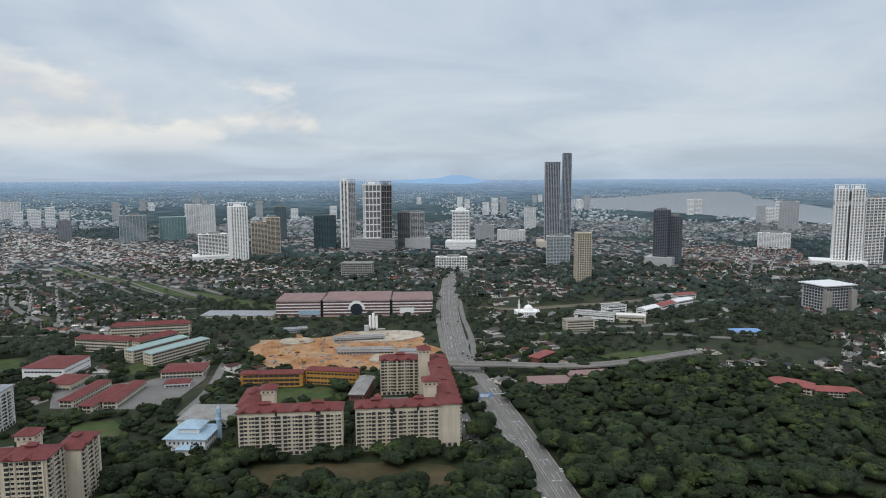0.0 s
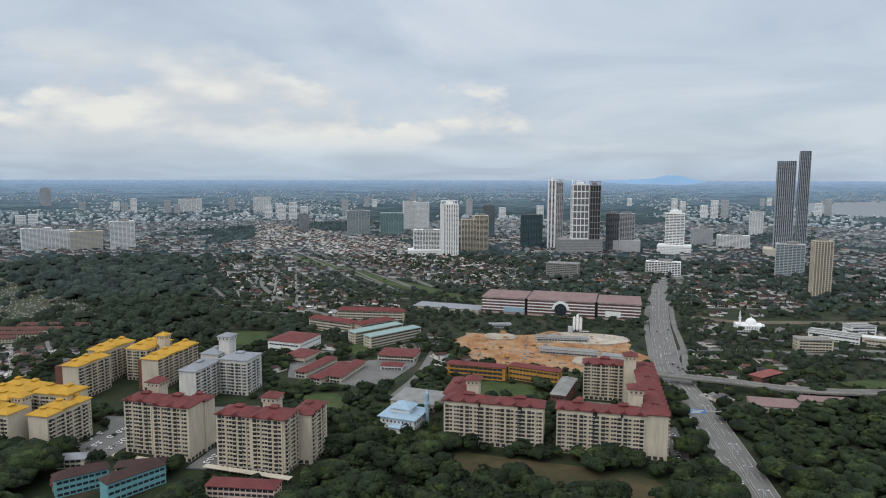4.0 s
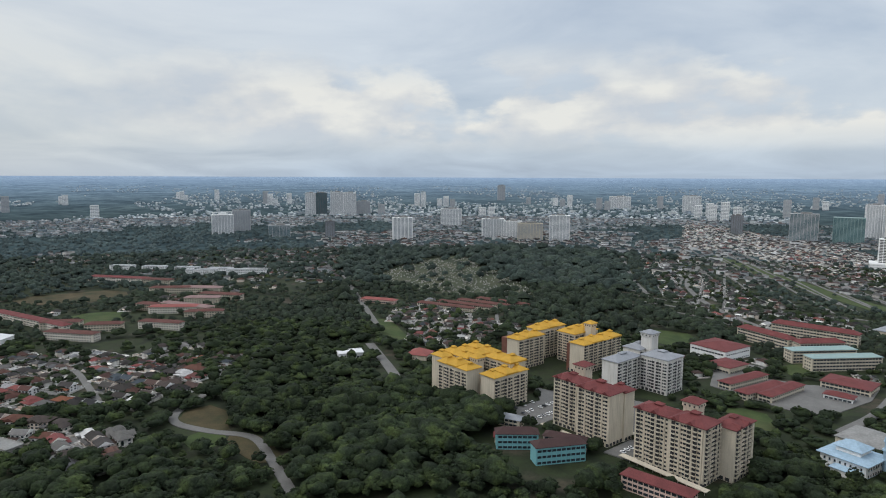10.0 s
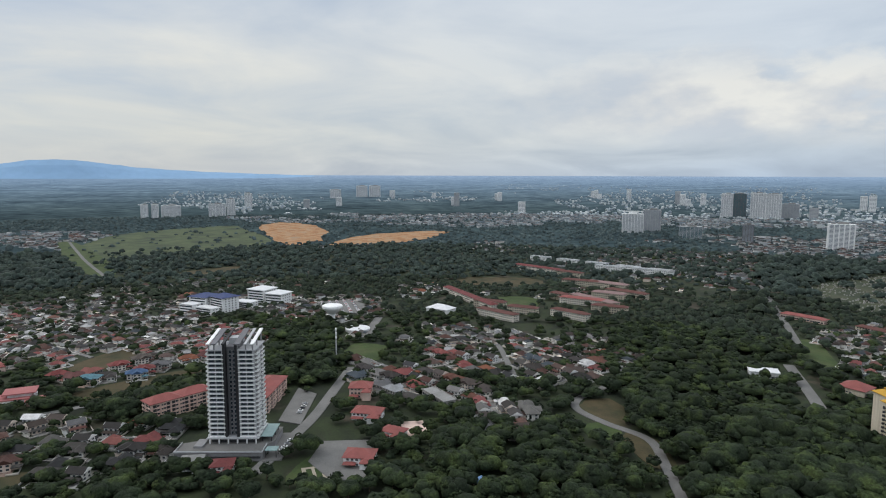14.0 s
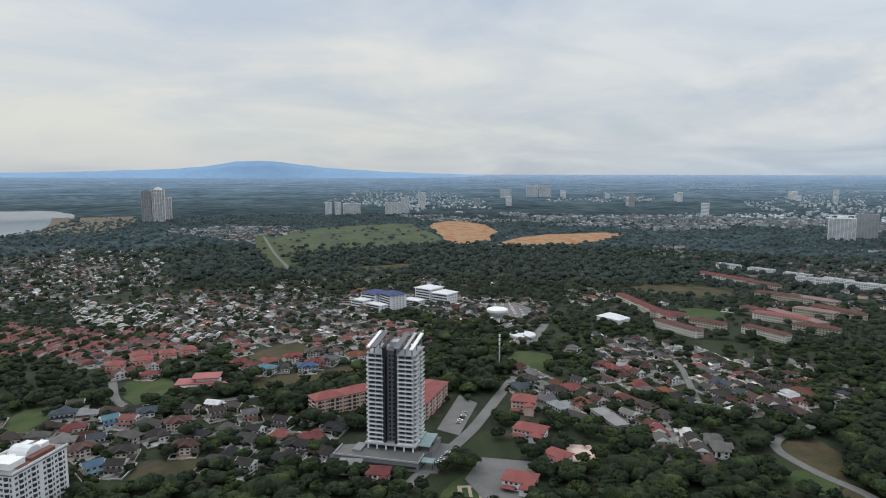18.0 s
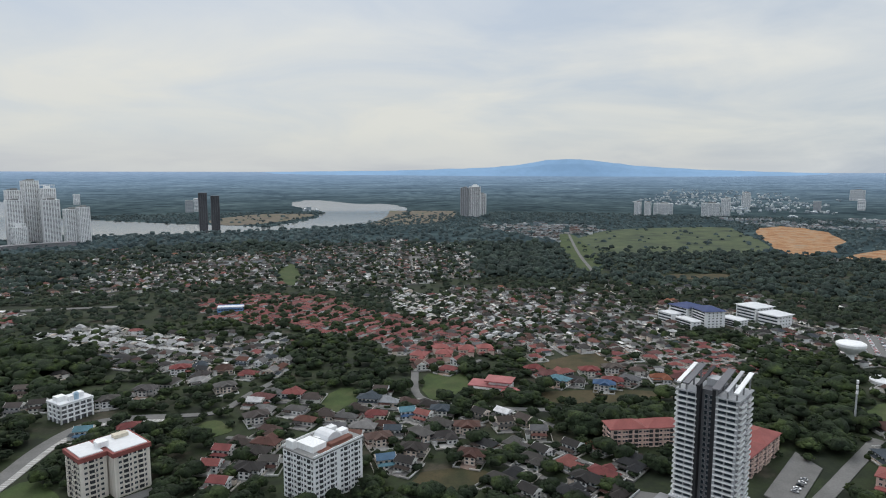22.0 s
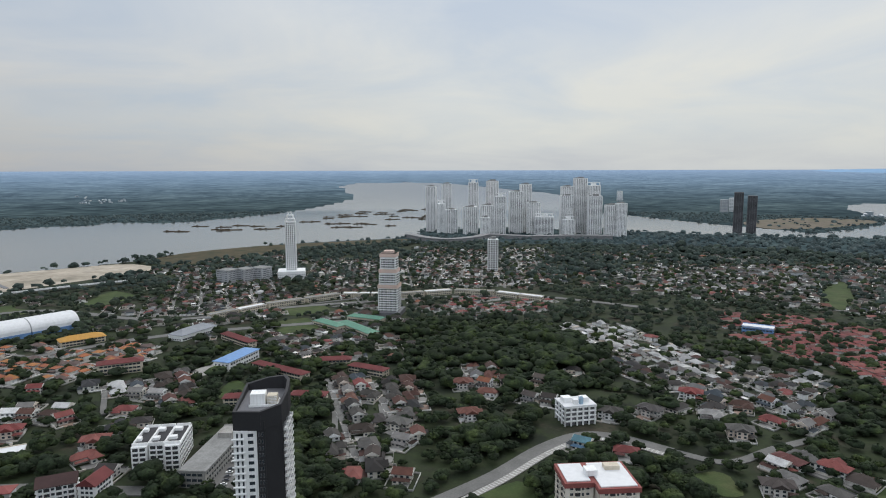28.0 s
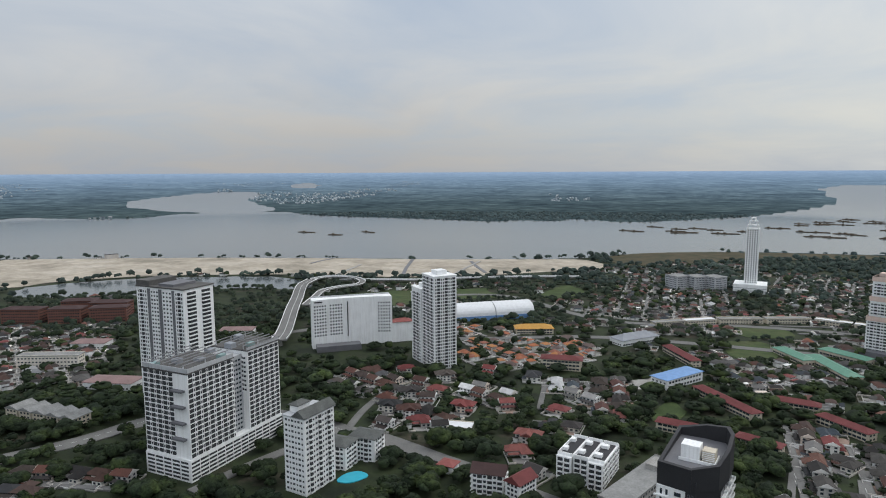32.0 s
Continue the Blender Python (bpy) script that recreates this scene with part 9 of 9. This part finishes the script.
estate([(-836, -700), (-890, -482), (-829, -362), (-705, -304), (-660, -423), (-654, -536)], "dark", 12)
estate([(-699, -387), (-810, -277), (-821, -161), (-740, -144), (-603, -202), (-566, -283)], "red", 15)
estate([(-577, -467), (-667, -413), (-588, -359), (-539, -403)], "red", 17)
estate([(-298, -380), (-394, -457), (-464, -341), (-438, -298), (-392, -299), (-356, -285)], "mixed", 20)
estate([(-437, -340), (-513, -264), (-478, -156), (-419, -148), (-377, -224)], "dark", 20)
estate([(-406, -753), (-529, -595), (-468, -501), (-381, -554), (-360, -652)], "mixed", 17)
estate([(-412, -650), (-536, -619), (-514, -531), (-446, -494), (-369, -540)], "mixed", 17)
estate([(-392, -473), (-475, -389), (-480, -300), (-428, -297), (-382, -346), (-358, -398)], "mixed", 16)
estate([(-99, -664), (-148, -635), (-175, -536), (-165, -454), (-115, -486)], "dark", 19)
estate([(-212, -676), (-262, -667), (-238, -582), (-205, -601)], "orange", 19)
estate([(-250, -1621), (-403, -1532), (-553, -1562), (-406, -1050), (-214, -1105)], "mixed", 14)
estate([(-550, -1207), (-961, -1205), (-765, -902), (-493, -1029)], "mixed", 14)
estate([(266, -792), (96, -798), (67, -694), (175, -649)], "bright", 15)
estate([(-94, -640), (-183, -636), (-169, -458), (-123, -450)], "dark", 18)
estate([(201, -1353), (10, -1182), (-28, -904), (158, -881)], "mixed", 15)
estate([(-16, -1426), (-381, -1410), (-322, -1079), (-47, -1091)], "brown", 14)
estate([(294, -576), (209, -590), (94, -611), (68, -567), (100, -499), (145, -493)], "brown", 15)
estate([(104, -654), (30, -682), (-5, -613), (47, -553)], "mixed", 16)
estate([(705, -473), (631, -520), (553, -536), (418, -421), (481, -381)], "brown", 15)
estate([(-96, -624), (-161, -664), (-159, -578), (-107, -546)], "dark", 17)
estate([(134, -1013), (-132, -1095), (-134, -968), (86, -860)], "brown", 14)
estate([(14, -820), (-135, -914), (-157, -786), (-64, -723)], "mixed", 15)
estate([(305, -309), (223, -352), (188, -348), (273, -295)], "brown", 15)

# single houses strewn between the estates
_sr = random.Random(21)
for _k in range(9000):
    _q, _b = math.sqrt(_sr.uniform(0.02, 1)) * 1650, radians(_sr.uniform(-47, 276) + 90)
    _x, _y = CENTRE[0] + _q * math.cos(_b), CENTRE[1] + _q * math.sin(_b)
    if noise.noise((_x * 0.004, _y * 0.004, 6.0)) < (0.1 if _q < 900 else 0.0) or any(inside(w[0], _x, _y) for w in WOODS):
        continue
    if _q < 640:
        continue
    _xs, _ys = np.array([_x, _x + 7, _x - 7, _x, _x]), np.array([_y, _y, _y, _y + 7, _y - 7])
    if free(_xs, _ys).all():
        _yaw = noise.noise((_x * 0.003, _y * 0.003, 2.0)) * 180 + _sr.choice((0, 90, 180, 270))
        HOUSES.append((_x, _y, _yaw, _sr.choice((0, 1, 2, 4)), _sr.choice(("mixed", "dark", "brown", "mixed", "pale", "orange"))))
        take_rect(_x, _y, 15, 13, _yaw, 1)


# close-set terraces: two stepped red roofs to a plot
_t = Kit()
shell(_t, -3.6, -6, 3.6, 6, 5.2)
far_roof(_t, -4.2, -7, 4.2, 7, 5.2, 2.6)
far_roof(_t, -4.0, -12.4, 1.5, -6.2, 3.2, 1.7)
shell(_t, -3.6, -11.8, 1.2, -6.4, 3.2)
HOUSE_FAR[10] = _t.template()

# those too near to be looked down on come last
HOUSES.sort(key=lambda q: (lambda d: d if d > 310 else 9000 - d)(math.hypot(q[0] - CENTRE[0], q[1] - CENTRE[1])))
for _x, _y, _yaw, _i, _pal in HOUSES[:275]:
    place_house(_i, _pal, _x, _y, _yaw)
_rest = {}
for _x, _y, _yaw, _i, _pal in HOUSES[275:]:
    _rest.setdefault(_pal, {}).setdefault(10 if _pal == "red" and _i == 3 else _i + (0 if _pal in ("red", "bright") else random.choice((0, 5))), []).append((_x, _y, float(terrain(_x, _y)), radians(_yaw), random.uniform(0.72, 0.98) * (1.25 if _pal == "red" and _i == 3 else 1.0), random.uniform(0.7, 0.95) * (1.2 if _pal == "red" and _i == 3 else 1.0), random.uniform(0.6, 0.9) * (0.75 if _pal == "red" else 1.0)))
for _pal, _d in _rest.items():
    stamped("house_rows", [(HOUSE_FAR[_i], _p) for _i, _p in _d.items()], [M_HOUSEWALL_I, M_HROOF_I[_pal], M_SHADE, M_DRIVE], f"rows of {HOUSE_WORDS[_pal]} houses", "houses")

# kitchens, stores and car sheds behind and beside the nearer houses
_or = random.Random(12)
_ob = []
for _q in (((-5.5, 5.2, 3.5, 9.6, 2.9), (5.9, -3.0, 9.2, 4.6, 2.7)), ((-2.0, 5.4, 6.6, 8.8, 3.1), (-9.3, -6.0, -6.2, 2.0, 2.6)), ((-7.5, 5.6, 7.5, 8.4, 2.8),)):
    _k = Kit()
    for x0, y0, x1, y1, z in _q:
        shell(_k, x0, y0, x1, y1, z)
        _k.add([(x0 - 0.4, y0 - 0.4, z + 0.7), (x1 + 0.4, y0 - 0.4, z + 0.7), (x1 + 0.4, y1 + 0.4, z), (x0 - 0.4, y1 + 0.4, z)], [(0, 1, 2, 3)], 1)
        _k.add([(x0 - 0.4, y0 - 0.4, z + 0.45), (x1 + 0.4, y0 - 0.4, z + 0.45), (x1 + 0.4, y1 + 0.4, z - 0.25), (x0 - 0.4, y1 + 0.4, z - 0.25), (x0 - 0.4, y0 - 0.4, z + 0.69), (x1 + 0.4, y0 - 0.4, z + 0.69), (x1 + 0.4, y1 + 0.4, z - 0.01), (x0 - 0.4, y1 + 0.4, z - 0.01)], [(0, 1, 5, 4), (1, 2, 6, 5), (2, 3, 7, 6), (3, 0, 4, 7)], 0)
    _ob.append((_k.template(), []))
for _x, _y, _yaw, _i, _p in HOUSES:
    if _i != 3 and 280 < math.hypot(_x - CENTRE[0], _y - CENTRE[1]) < 1000 and _or.random() < 0.8:
        _or.choice(_ob)[1].append((_x, _y, 0, radians(_yaw), 1, 1, _or.uniform(0.9, 1.2)))
stamped("outbuildings", _ob, [M_HOUSEWALL_I, M_HROOF_I["mixed"]], "small lean-to sheds and kitchens behind houses", "sheds")

# low plot walls round the nearer houses
_gw = Kit()
for _q in ((-9, -13, -8.8, 9), (8.8, -13, 9, 9), (-8.8, 8.8, 8.8, 9), (-8.8, -13, -4, -12.8), (2, -13, 8.8, -12.8)):
    _gw.box(_q[0], _q[1], 0, _q[2], _q[3], 1.5)
M_PLOTWALL = material("plot_wall", (0.6, 0.59, 0.57), 0.8, tints=[(0.68, 0.67, 0.65), (0.5, 0.48, 0.45), (0.36, 0.35, 0.33), (0.6, 0.55, 0.5)], by="island", var=0.1, streak=0.2)
stamped("garden_walls", [(_gw.template(), [(_x, _y, 0, radians(_yaw), 1, 1, 1) for _x, _y, _yaw, _i, _p in HOUSES if _i != 3 and math.hypot(_x - CENTRE[0], _y - CENTRE[1]) < 950])], [M_PLOTWALL], "low plastered walls round house plots", "walls")


def urban(x, y):
    """Above nought where the far land is built up."""
    d = noise.noise((x * 0.0016, y * 0.0016, 1.7)) + 0.45 * noise.noise((x * 0.006, y * 0.006, 4))
    if y < -1300:
        return d - (0.0 if x > 2250 else 0.75)
    return d - (-0.22 if x > -1500 or y > 900 else 0.05)


# the far town: low buildings past the estates
_rs = np.random.RandomState(4)
_t1 = far_roof(shell(Kit(), -6, -5, 6, 5, 4), -6.8, -5.8, 6.8, 5.8, 4, 2.4).template()
_t2 = shell(Kit(), -11, -6, 11, 6, 6.5).add([(-11.3, -6.3, 6.5), (11.3, -6.3, 6.5), (11.3, 6.3, 6.5), (-11.3, 6.3, 6.5)], [(0, 1, 2, 3)], 1).template()
_sets = {"pale": ([], []), "mixed": ([], []), "dark": ([], []), "hazy": ([], []), "skyline": ([], [])}
for _r0, _r1, _n in ((1250, 2000, 11500), (2000, 3000, 26000), (3000, 4400, 26000)):
    _r = np.sqrt(_rs.uniform(_r0 ** 2, _r1 ** 2, _n))
    _a = np.radians(_rs.uniform(-45, 272, _n) + 90)
    _x, _y = CENTRE[0] + _r * np.cos(_a), CENTRE[1] + _r * np.sin(_a)
    _ok = free(_x, _y) & ~wet(_x, _y)
    for x, y, r in zip(_x[_ok], _y[_ok], _r[_ok]):
        if urban(x, y) < (0.05 if r > 3000 else 0):
            continue
        if any(inside(w[0], x, y) for w in WOODS if w[1] >= 0.8 or w[1] < 0.2):
            continue
        z = float(terrain(x, y))
        s = (190 - z) / 190
        big = _rs.rand() < (0.08 if r < 2000 else 0.12)
        sc = s * _rs.uniform(0.7, 1.2)
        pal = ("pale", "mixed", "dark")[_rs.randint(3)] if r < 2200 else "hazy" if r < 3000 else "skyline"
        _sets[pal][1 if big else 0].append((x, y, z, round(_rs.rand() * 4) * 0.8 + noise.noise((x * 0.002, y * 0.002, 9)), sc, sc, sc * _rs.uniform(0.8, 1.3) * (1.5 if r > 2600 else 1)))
# the two farthest bands take colours that hold painted haze
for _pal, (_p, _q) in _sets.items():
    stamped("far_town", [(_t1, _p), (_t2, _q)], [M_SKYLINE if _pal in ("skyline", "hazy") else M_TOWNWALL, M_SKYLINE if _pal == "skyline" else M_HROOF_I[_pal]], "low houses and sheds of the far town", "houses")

# ---- trees ----
def clump(k, cx, cy, cz, r, rs, squash=0.75, mi=0):
    """An uneven ball of foliage."""
    g = (1 + 5 ** 0.5) / 2
    vs = [(-1, g, 0), (1, g, 0), (-1, -g, 0), (1, -g, 0), (0, -1, g), (0, 1, g), (0, -1, -g), (0, 1, -g), (g, 0, -1), (g, 0, 1), (-g, 0, -1), (-g, 0, 1)]
    fs = [(0, 11, 5), (0, 5, 1), (0, 1, 7), (0, 7, 10), (0, 10, 11), (1, 5, 9), (5, 11, 4), (11, 10, 2), (10, 7, 6), (7, 1, 8), (3, 9, 4), (3, 4, 2), (3, 2, 6), (3, 6, 8), (3, 8, 9), (4, 9, 5), (2, 4, 11), (6, 2, 10), (8, 6, 7), (9, 8, 1)]
    p = []
    for v in vs:
        s = r / 1.9 * rs.uniform(0.7, 1.3)
        p.append((cx + v[0] * s, cy + v[1] * s, cz + v[2] * s * squash))
    k.add(p, [q for q in fs if max(vs[i][2] for i in q) > 0.5], mi)


def tuft(k, cx, cy, cz, r, rs):
    """A small eight-sided clump of leaves."""
    vs = [(1, 0, 0), (-1, 0, 0), (0, 1, 0), (0, -1, 0), (0, 0, 1), (0, 0, -0.8)]
    c, s = math.cos(rs.uniform(0, 1.6)), math.sin(rs.uniform(0, 1.6))
    p = []
    for x, y, z in vs:
        q = r * rs.uniform(0.7, 1.35)
        p.append((cx + (c * x - s * y) * q, cy + (s * x + c * y) * q, cz + z * q * 0.62))
    k.add(p, [(0, 2, 4), (2, 1, 4), (1, 3, 4), (3, 0, 4), (2, 0, 5), (1, 2, 5), (3, 1, 5), (0, 3, 5)])


def ico_ball():
    """Points and faces of a ball of eighty triangles."""
    bm = bmesh.new()
    bmesh.ops.create_icosphere(bm, subdivisions=2, radius=1.0)
    v, f = [tuple(q.co) for q in bm.verts], [tuple(q.index for q in p.verts) for p in bm.faces]
    bm.free()
    return v, f


BALL_V, BALL_F = ico_ball()


def lump(k, cx, cy, cz, r, rs, squash=0.7):
    """A bough's dome of foliage, lobed and open below."""
    ox = rs.uniform(0, 50)
    turn = rs.uniform(0, 6.28)
    c, s = math.cos(turn), math.sin(turn)
    keep = [q for q in BALL_F if max(BALL_V[i][2] for i in q) > -0.3]
    use = {i: n for n, i in enumerate(sorted({i for q in keep for i in q}))}
    p = []
    for i in use:
        x, y, z = BALL_V[i]
        d = r * (1 + 0.55 * noise.noise((x * 2.5 + ox, y * 2.5, z * 2.5)) + rs.uniform(-0.11, 0.11))
        p.append((cx + (c * x - s * y) * d, cy + (s * x + c * y) * d, cz + z * d * squash))
    k.add(p, [tuple(use[i] for i in q) for q in keep])


def dome_crown(rs, n, rad, high, base, tufts=0, leaves=0, leaf=1.0):
    """A crown of one or a few overlapping domes, with tufts and sprays of leaves that break the outline."""
    k = Kit()
    for i in range(n):
        a = 6.28 * i / n + rs.uniform(-0.5, 0.5)
        off = 0 if n == 1 else rad * rs.uniform(0.34, 0.5)
        r = rad * (0.92 if n == 1 else rs.uniform(0.56, 0.74))
        lump(k, off * math.cos(a), off * math.sin(a), base + high * (0.35 if n == 1 else rs.uniform(0.28, 0.52)), r, rs, 0.62 * high / rad if n == 1 else rs.uniform(0.62, 0.8))
    for i in range(tufts):
        a, u = rs.uniform(0, 6.28), rs.uniform(0.25, 0.95)
        tuft(k, rad * u * math.cos(a), rad * u * math.sin(a), base + high * (0.95 - 0.68 * u * u), rad * rs.uniform(0.2, 0.34), rs)
    return crown(rs, 0, rad, high, base, leaves, k, leaf)


def crown(rs, n, rad, high, base, leaves, k=None, leaf=1.0):
    k = k or Kit()
    for i in range(n):
        a, u = rs.uniform(0, 2 * math.pi), math.sqrt(rs.uniform(0, 1))
        rr = rad * 0.72 * u
        top = base + high * (1 - 0.65 * u * u)
        cz = base + (top - base) * rs.uniform(0.45, 0.95)
        clump(k, rr * math.cos(a), rr * math.sin(a), cz, rad * rs.uniform(0.3, 0.5) * (1.5 if n < 5 else 1), rs)
    for i in range(leaves):
        a, u = rs.uniform(0, 2 * math.pi), math.sqrt(rs.uniform(0, 1))
        x, y = rad * 1.02 * u * math.cos(a), rad * 1.02 * u * math.sin(a)
        z = base + high * (1.05 - 0.7 * u * u) * rs.uniform(0.7, 1.04)
        s = leaf * rad * rs.uniform(0.14, 0.28)
        d1 = np.array((rs.uniform(-1, 1), rs.uniform(-1, 1), rs.uniform(-0.5, 0.5)))
        d2 = np.array((rs.uniform(-1, 1), rs.uniform(-1, 1), rs.uniform(-0.5, 0.5)))
        q = np.array((x, y, z))
        k.add([q - s * d1, q + s * d2, q + s * d1, q - s * d2], [(0, 1, 2, 3)])
    return k


def trunk(rs, high, rad):
    k = Kit().ring(0, 0, [(rad, 0), (rad * 0.75, high * 0.5), (rad * 0.5, high)], 6)
    for i in range(4):
        a = i * 1.6 + rs.uniform(0, 0.8)
        b = np.array((0, 0, high * rs.uniform(0.6, 0.9)))
        e = b + np.array((math.cos(a) * high * 0.5, math.sin(a) * high * 0.5, high * 0.45))
        n = np.array((-math.sin(a), math.cos(a), 0)) * rad * 0.35
        upv = np.array((0, 0, rad * 0.35))
        k.add([b - n, b + n, b + upv, e - n * 0.4, e + n * 0.4, e + upv * 0.4], [(0, 1, 4, 3), (1, 2, 5, 4), (2, 0, 3, 5)])
    return k


_rs = random.Random(11)
SHAPES = ((4.8, 5.2, 2.8), (6.2, 4.4, 3.8), (3.9, 6.6, 2.4), (7.2, 4.6, 4.6))
NEAR_T = [dome_crown(_rs, 5, r, h, b, 22, 90, 0.5) for r, h, b in SHAPES]
NEAR_K = [trunk(_rs, 5.0, 0.4) for _ in NEAR_T]
MID_T = [dome_crown(_rs, 3 if i else 2, r, h, b - 0.6, 12, 22, 0.6).template() for i, (r, h, b) in enumerate(SHAPES)]
LOW_T = [dome_crown(_rs, 1, r, h, b - 1.2, 3).template() for r, h, b in SHAPES]
LOW1_T = [crown(_rs, 2, 7.0, 6, 1.0, 0).template() for _ in range(4)]
LOW2_T = [crown(_rs, 2, 9.0, 7, 0.5, 0).template() for _ in range(4)]
FAR_T = [crown(_rs, 1, 13, 9, -2, 0).template() for _ in range(3)]

_n = np.random.RandomState(5)


def tree_places(r0, r1, step, lo=-47, hi=276):
    m = int(r1 / step) + 1
    gx, gy = np.meshgrid(np.arange(-m, m + 1) * step, np.arange(-m, m + 1) * step)
    x = CENTRE[0] + (gx + _n.uniform(-0.5, 0.5, gx.shape) * step).ravel()
    y = CENTRE[1] + (gy + _n.uniform(-0.5, 0.5, gy.shape) * step).ravel()
    r = np.hypot(x - CENTRE[0], y - CENTRE[1])
    yaw = np.degrees(np.arctan2(y - CENTRE[1], x - CENTRE[0])) - 90
    yaw = np.where(yaw < -180 + 100, yaw + 360, yaw)
    ok = (r >= r0) & (r < r1) & (((yaw > lo) & (yaw < hi)) | (yaw - 360 > lo) | (r < 250))
    x, y = x[ok], y[ok]
    ok = free(x, y) & ~wet(x, y)
    return x[ok], y[ok]


def density(x, y):
    d = np.array([0.78 + 1.1 * noise.noise((a * 0.007, b * 0.007, 2.0)) for a, b in zip(x, y)])
    for pts, q in ESTATES:
        d[inside(pts, x, y)] = q
    near = np.hypot(x - CENTRE[0], y - CENTRE[1]) < 640
    d = np.where(near, np.clip(d + 0.22, 0, 1) * np.where(d > 0.83, 1.0, 0.75), d)
    for pts, q in WOODS:
        d[inside(pts, x, y)] = q
    d[inside(CEMETERY, x, y)] = 0.12
    return d


def rows_of(x, y, s0, s1):
    n = len(x)
    s = s0 + (s1 - s0) * _n.uniform(0, 1, n) ** 1.7
    for pts, q in WOODS:
        if q > 0.85:
            s[inside(pts, x, y)] *= 1.3
    for pts, q in ESTATES:
        s[inside(pts, x, y)] *= 0.78
    return np.stack([x, y, terrain(x, y) - 0.2, _n.uniform(0, 6.28, n), s * _n.uniform(0.9, 1.15, n), s, s * _n.uniform(0.8, 1.2, n)], 1)


def split(rows, n):
    return [rows[i::n] for i in range(n)]


_x, _y = tree_places(0, 300, 14)
_k = _n.rand(len(_x)) < density(_x, _y)
stamped("tree_canopy", list(zip(LOW_T, split(rows_of(_x[_k], _y[_k], 0.7, 1.5), 4))), [M_LEAF], "dense green trees between the houses", "trees", smooth=True)
_x, _y = tree_places(300, 540, 9.8)
_d = density(_x, _y)
_k = _n.rand(len(_x)) < _d
_rows = rows_of(_x[_k], _y[_k], 0.68, 1.3)
_order = np.argsort(np.hypot(_rows[:, 0] - CENTRE[0], _rows[:, 1] - CENTRE[1]) + 60 * _n.rand(len(_rows)))
_rows = _rows[_order]
_first = {}
for _i, _p in enumerate(_rows[:290]):
    _j = _i % 4
    _m = pose(_p[0], _p[1], 0, 0, 0, math.degrees(_p[3])) @ Matrix.Diagonal((_p[4], _p[5], _p[6], 1))
    if _j not in _first:
        _t = thing("tree", 0, 0, 0, 0, "broad dark green tree with a dense leafy crown", "tree", "trees in the town")
        part("trunk", NEAR_K[_j], M_BARK, _t)
        _c = part("crown", NEAR_T[_j], M_LEAF_NEAR, _t)
        _c.data.polygons.foreach_set("use_smooth", [True] * len(_c.data.polygons))
        _t.matrix_world = _m
        _first[_j] = _t
    else:
        _c = copy_thing(_first[_j], _m)
        _c.matrix_basis = _m
stamped("tree_canopy", list(zip(MID_T, split(_rows[290:], 4))), [M_LEAF], "dense dark green tree canopy between the houses", "trees", smooth=True)
# small trees in the gardens
_gard = {0: [], 1: []}
for _x, _y, _yaw, _i, _pal in HOUSES:
    _q = math.hypot(_x - CENTRE[0], _y - CENTRE[1])
    if 300 < _q < 1600:
        for _u, _v in ((_rs.uniform(-7, 7), _rs.uniform(8, 11)), (_rs.choice((-8, 8)), _rs.uniform(-9, 6))):
            if _rs.random() < 0.75:
                _c, _s = math.cos(radians(_yaw)), math.sin(radians(_yaw))
                _z = _rs.uniform(0.35, 0.85)
                _gard[0 if _q < 700 else 1].append((_x + _c * _u - _s * _v, _y + _s * _u + _c * _v, -0.2, _rs.uniform(0, 6), _z, _z, _z * _rs.uniform(0.8, 1.2)))
for _j, _tt in ((0, LOW_T), (1, LOW2_T)):
    stamped("garden_trees", list(zip(_tt, split(np.array(_gard[_j]), 4))), [M_LEAF], "small dark green garden trees beside houses", "trees", smooth=True)
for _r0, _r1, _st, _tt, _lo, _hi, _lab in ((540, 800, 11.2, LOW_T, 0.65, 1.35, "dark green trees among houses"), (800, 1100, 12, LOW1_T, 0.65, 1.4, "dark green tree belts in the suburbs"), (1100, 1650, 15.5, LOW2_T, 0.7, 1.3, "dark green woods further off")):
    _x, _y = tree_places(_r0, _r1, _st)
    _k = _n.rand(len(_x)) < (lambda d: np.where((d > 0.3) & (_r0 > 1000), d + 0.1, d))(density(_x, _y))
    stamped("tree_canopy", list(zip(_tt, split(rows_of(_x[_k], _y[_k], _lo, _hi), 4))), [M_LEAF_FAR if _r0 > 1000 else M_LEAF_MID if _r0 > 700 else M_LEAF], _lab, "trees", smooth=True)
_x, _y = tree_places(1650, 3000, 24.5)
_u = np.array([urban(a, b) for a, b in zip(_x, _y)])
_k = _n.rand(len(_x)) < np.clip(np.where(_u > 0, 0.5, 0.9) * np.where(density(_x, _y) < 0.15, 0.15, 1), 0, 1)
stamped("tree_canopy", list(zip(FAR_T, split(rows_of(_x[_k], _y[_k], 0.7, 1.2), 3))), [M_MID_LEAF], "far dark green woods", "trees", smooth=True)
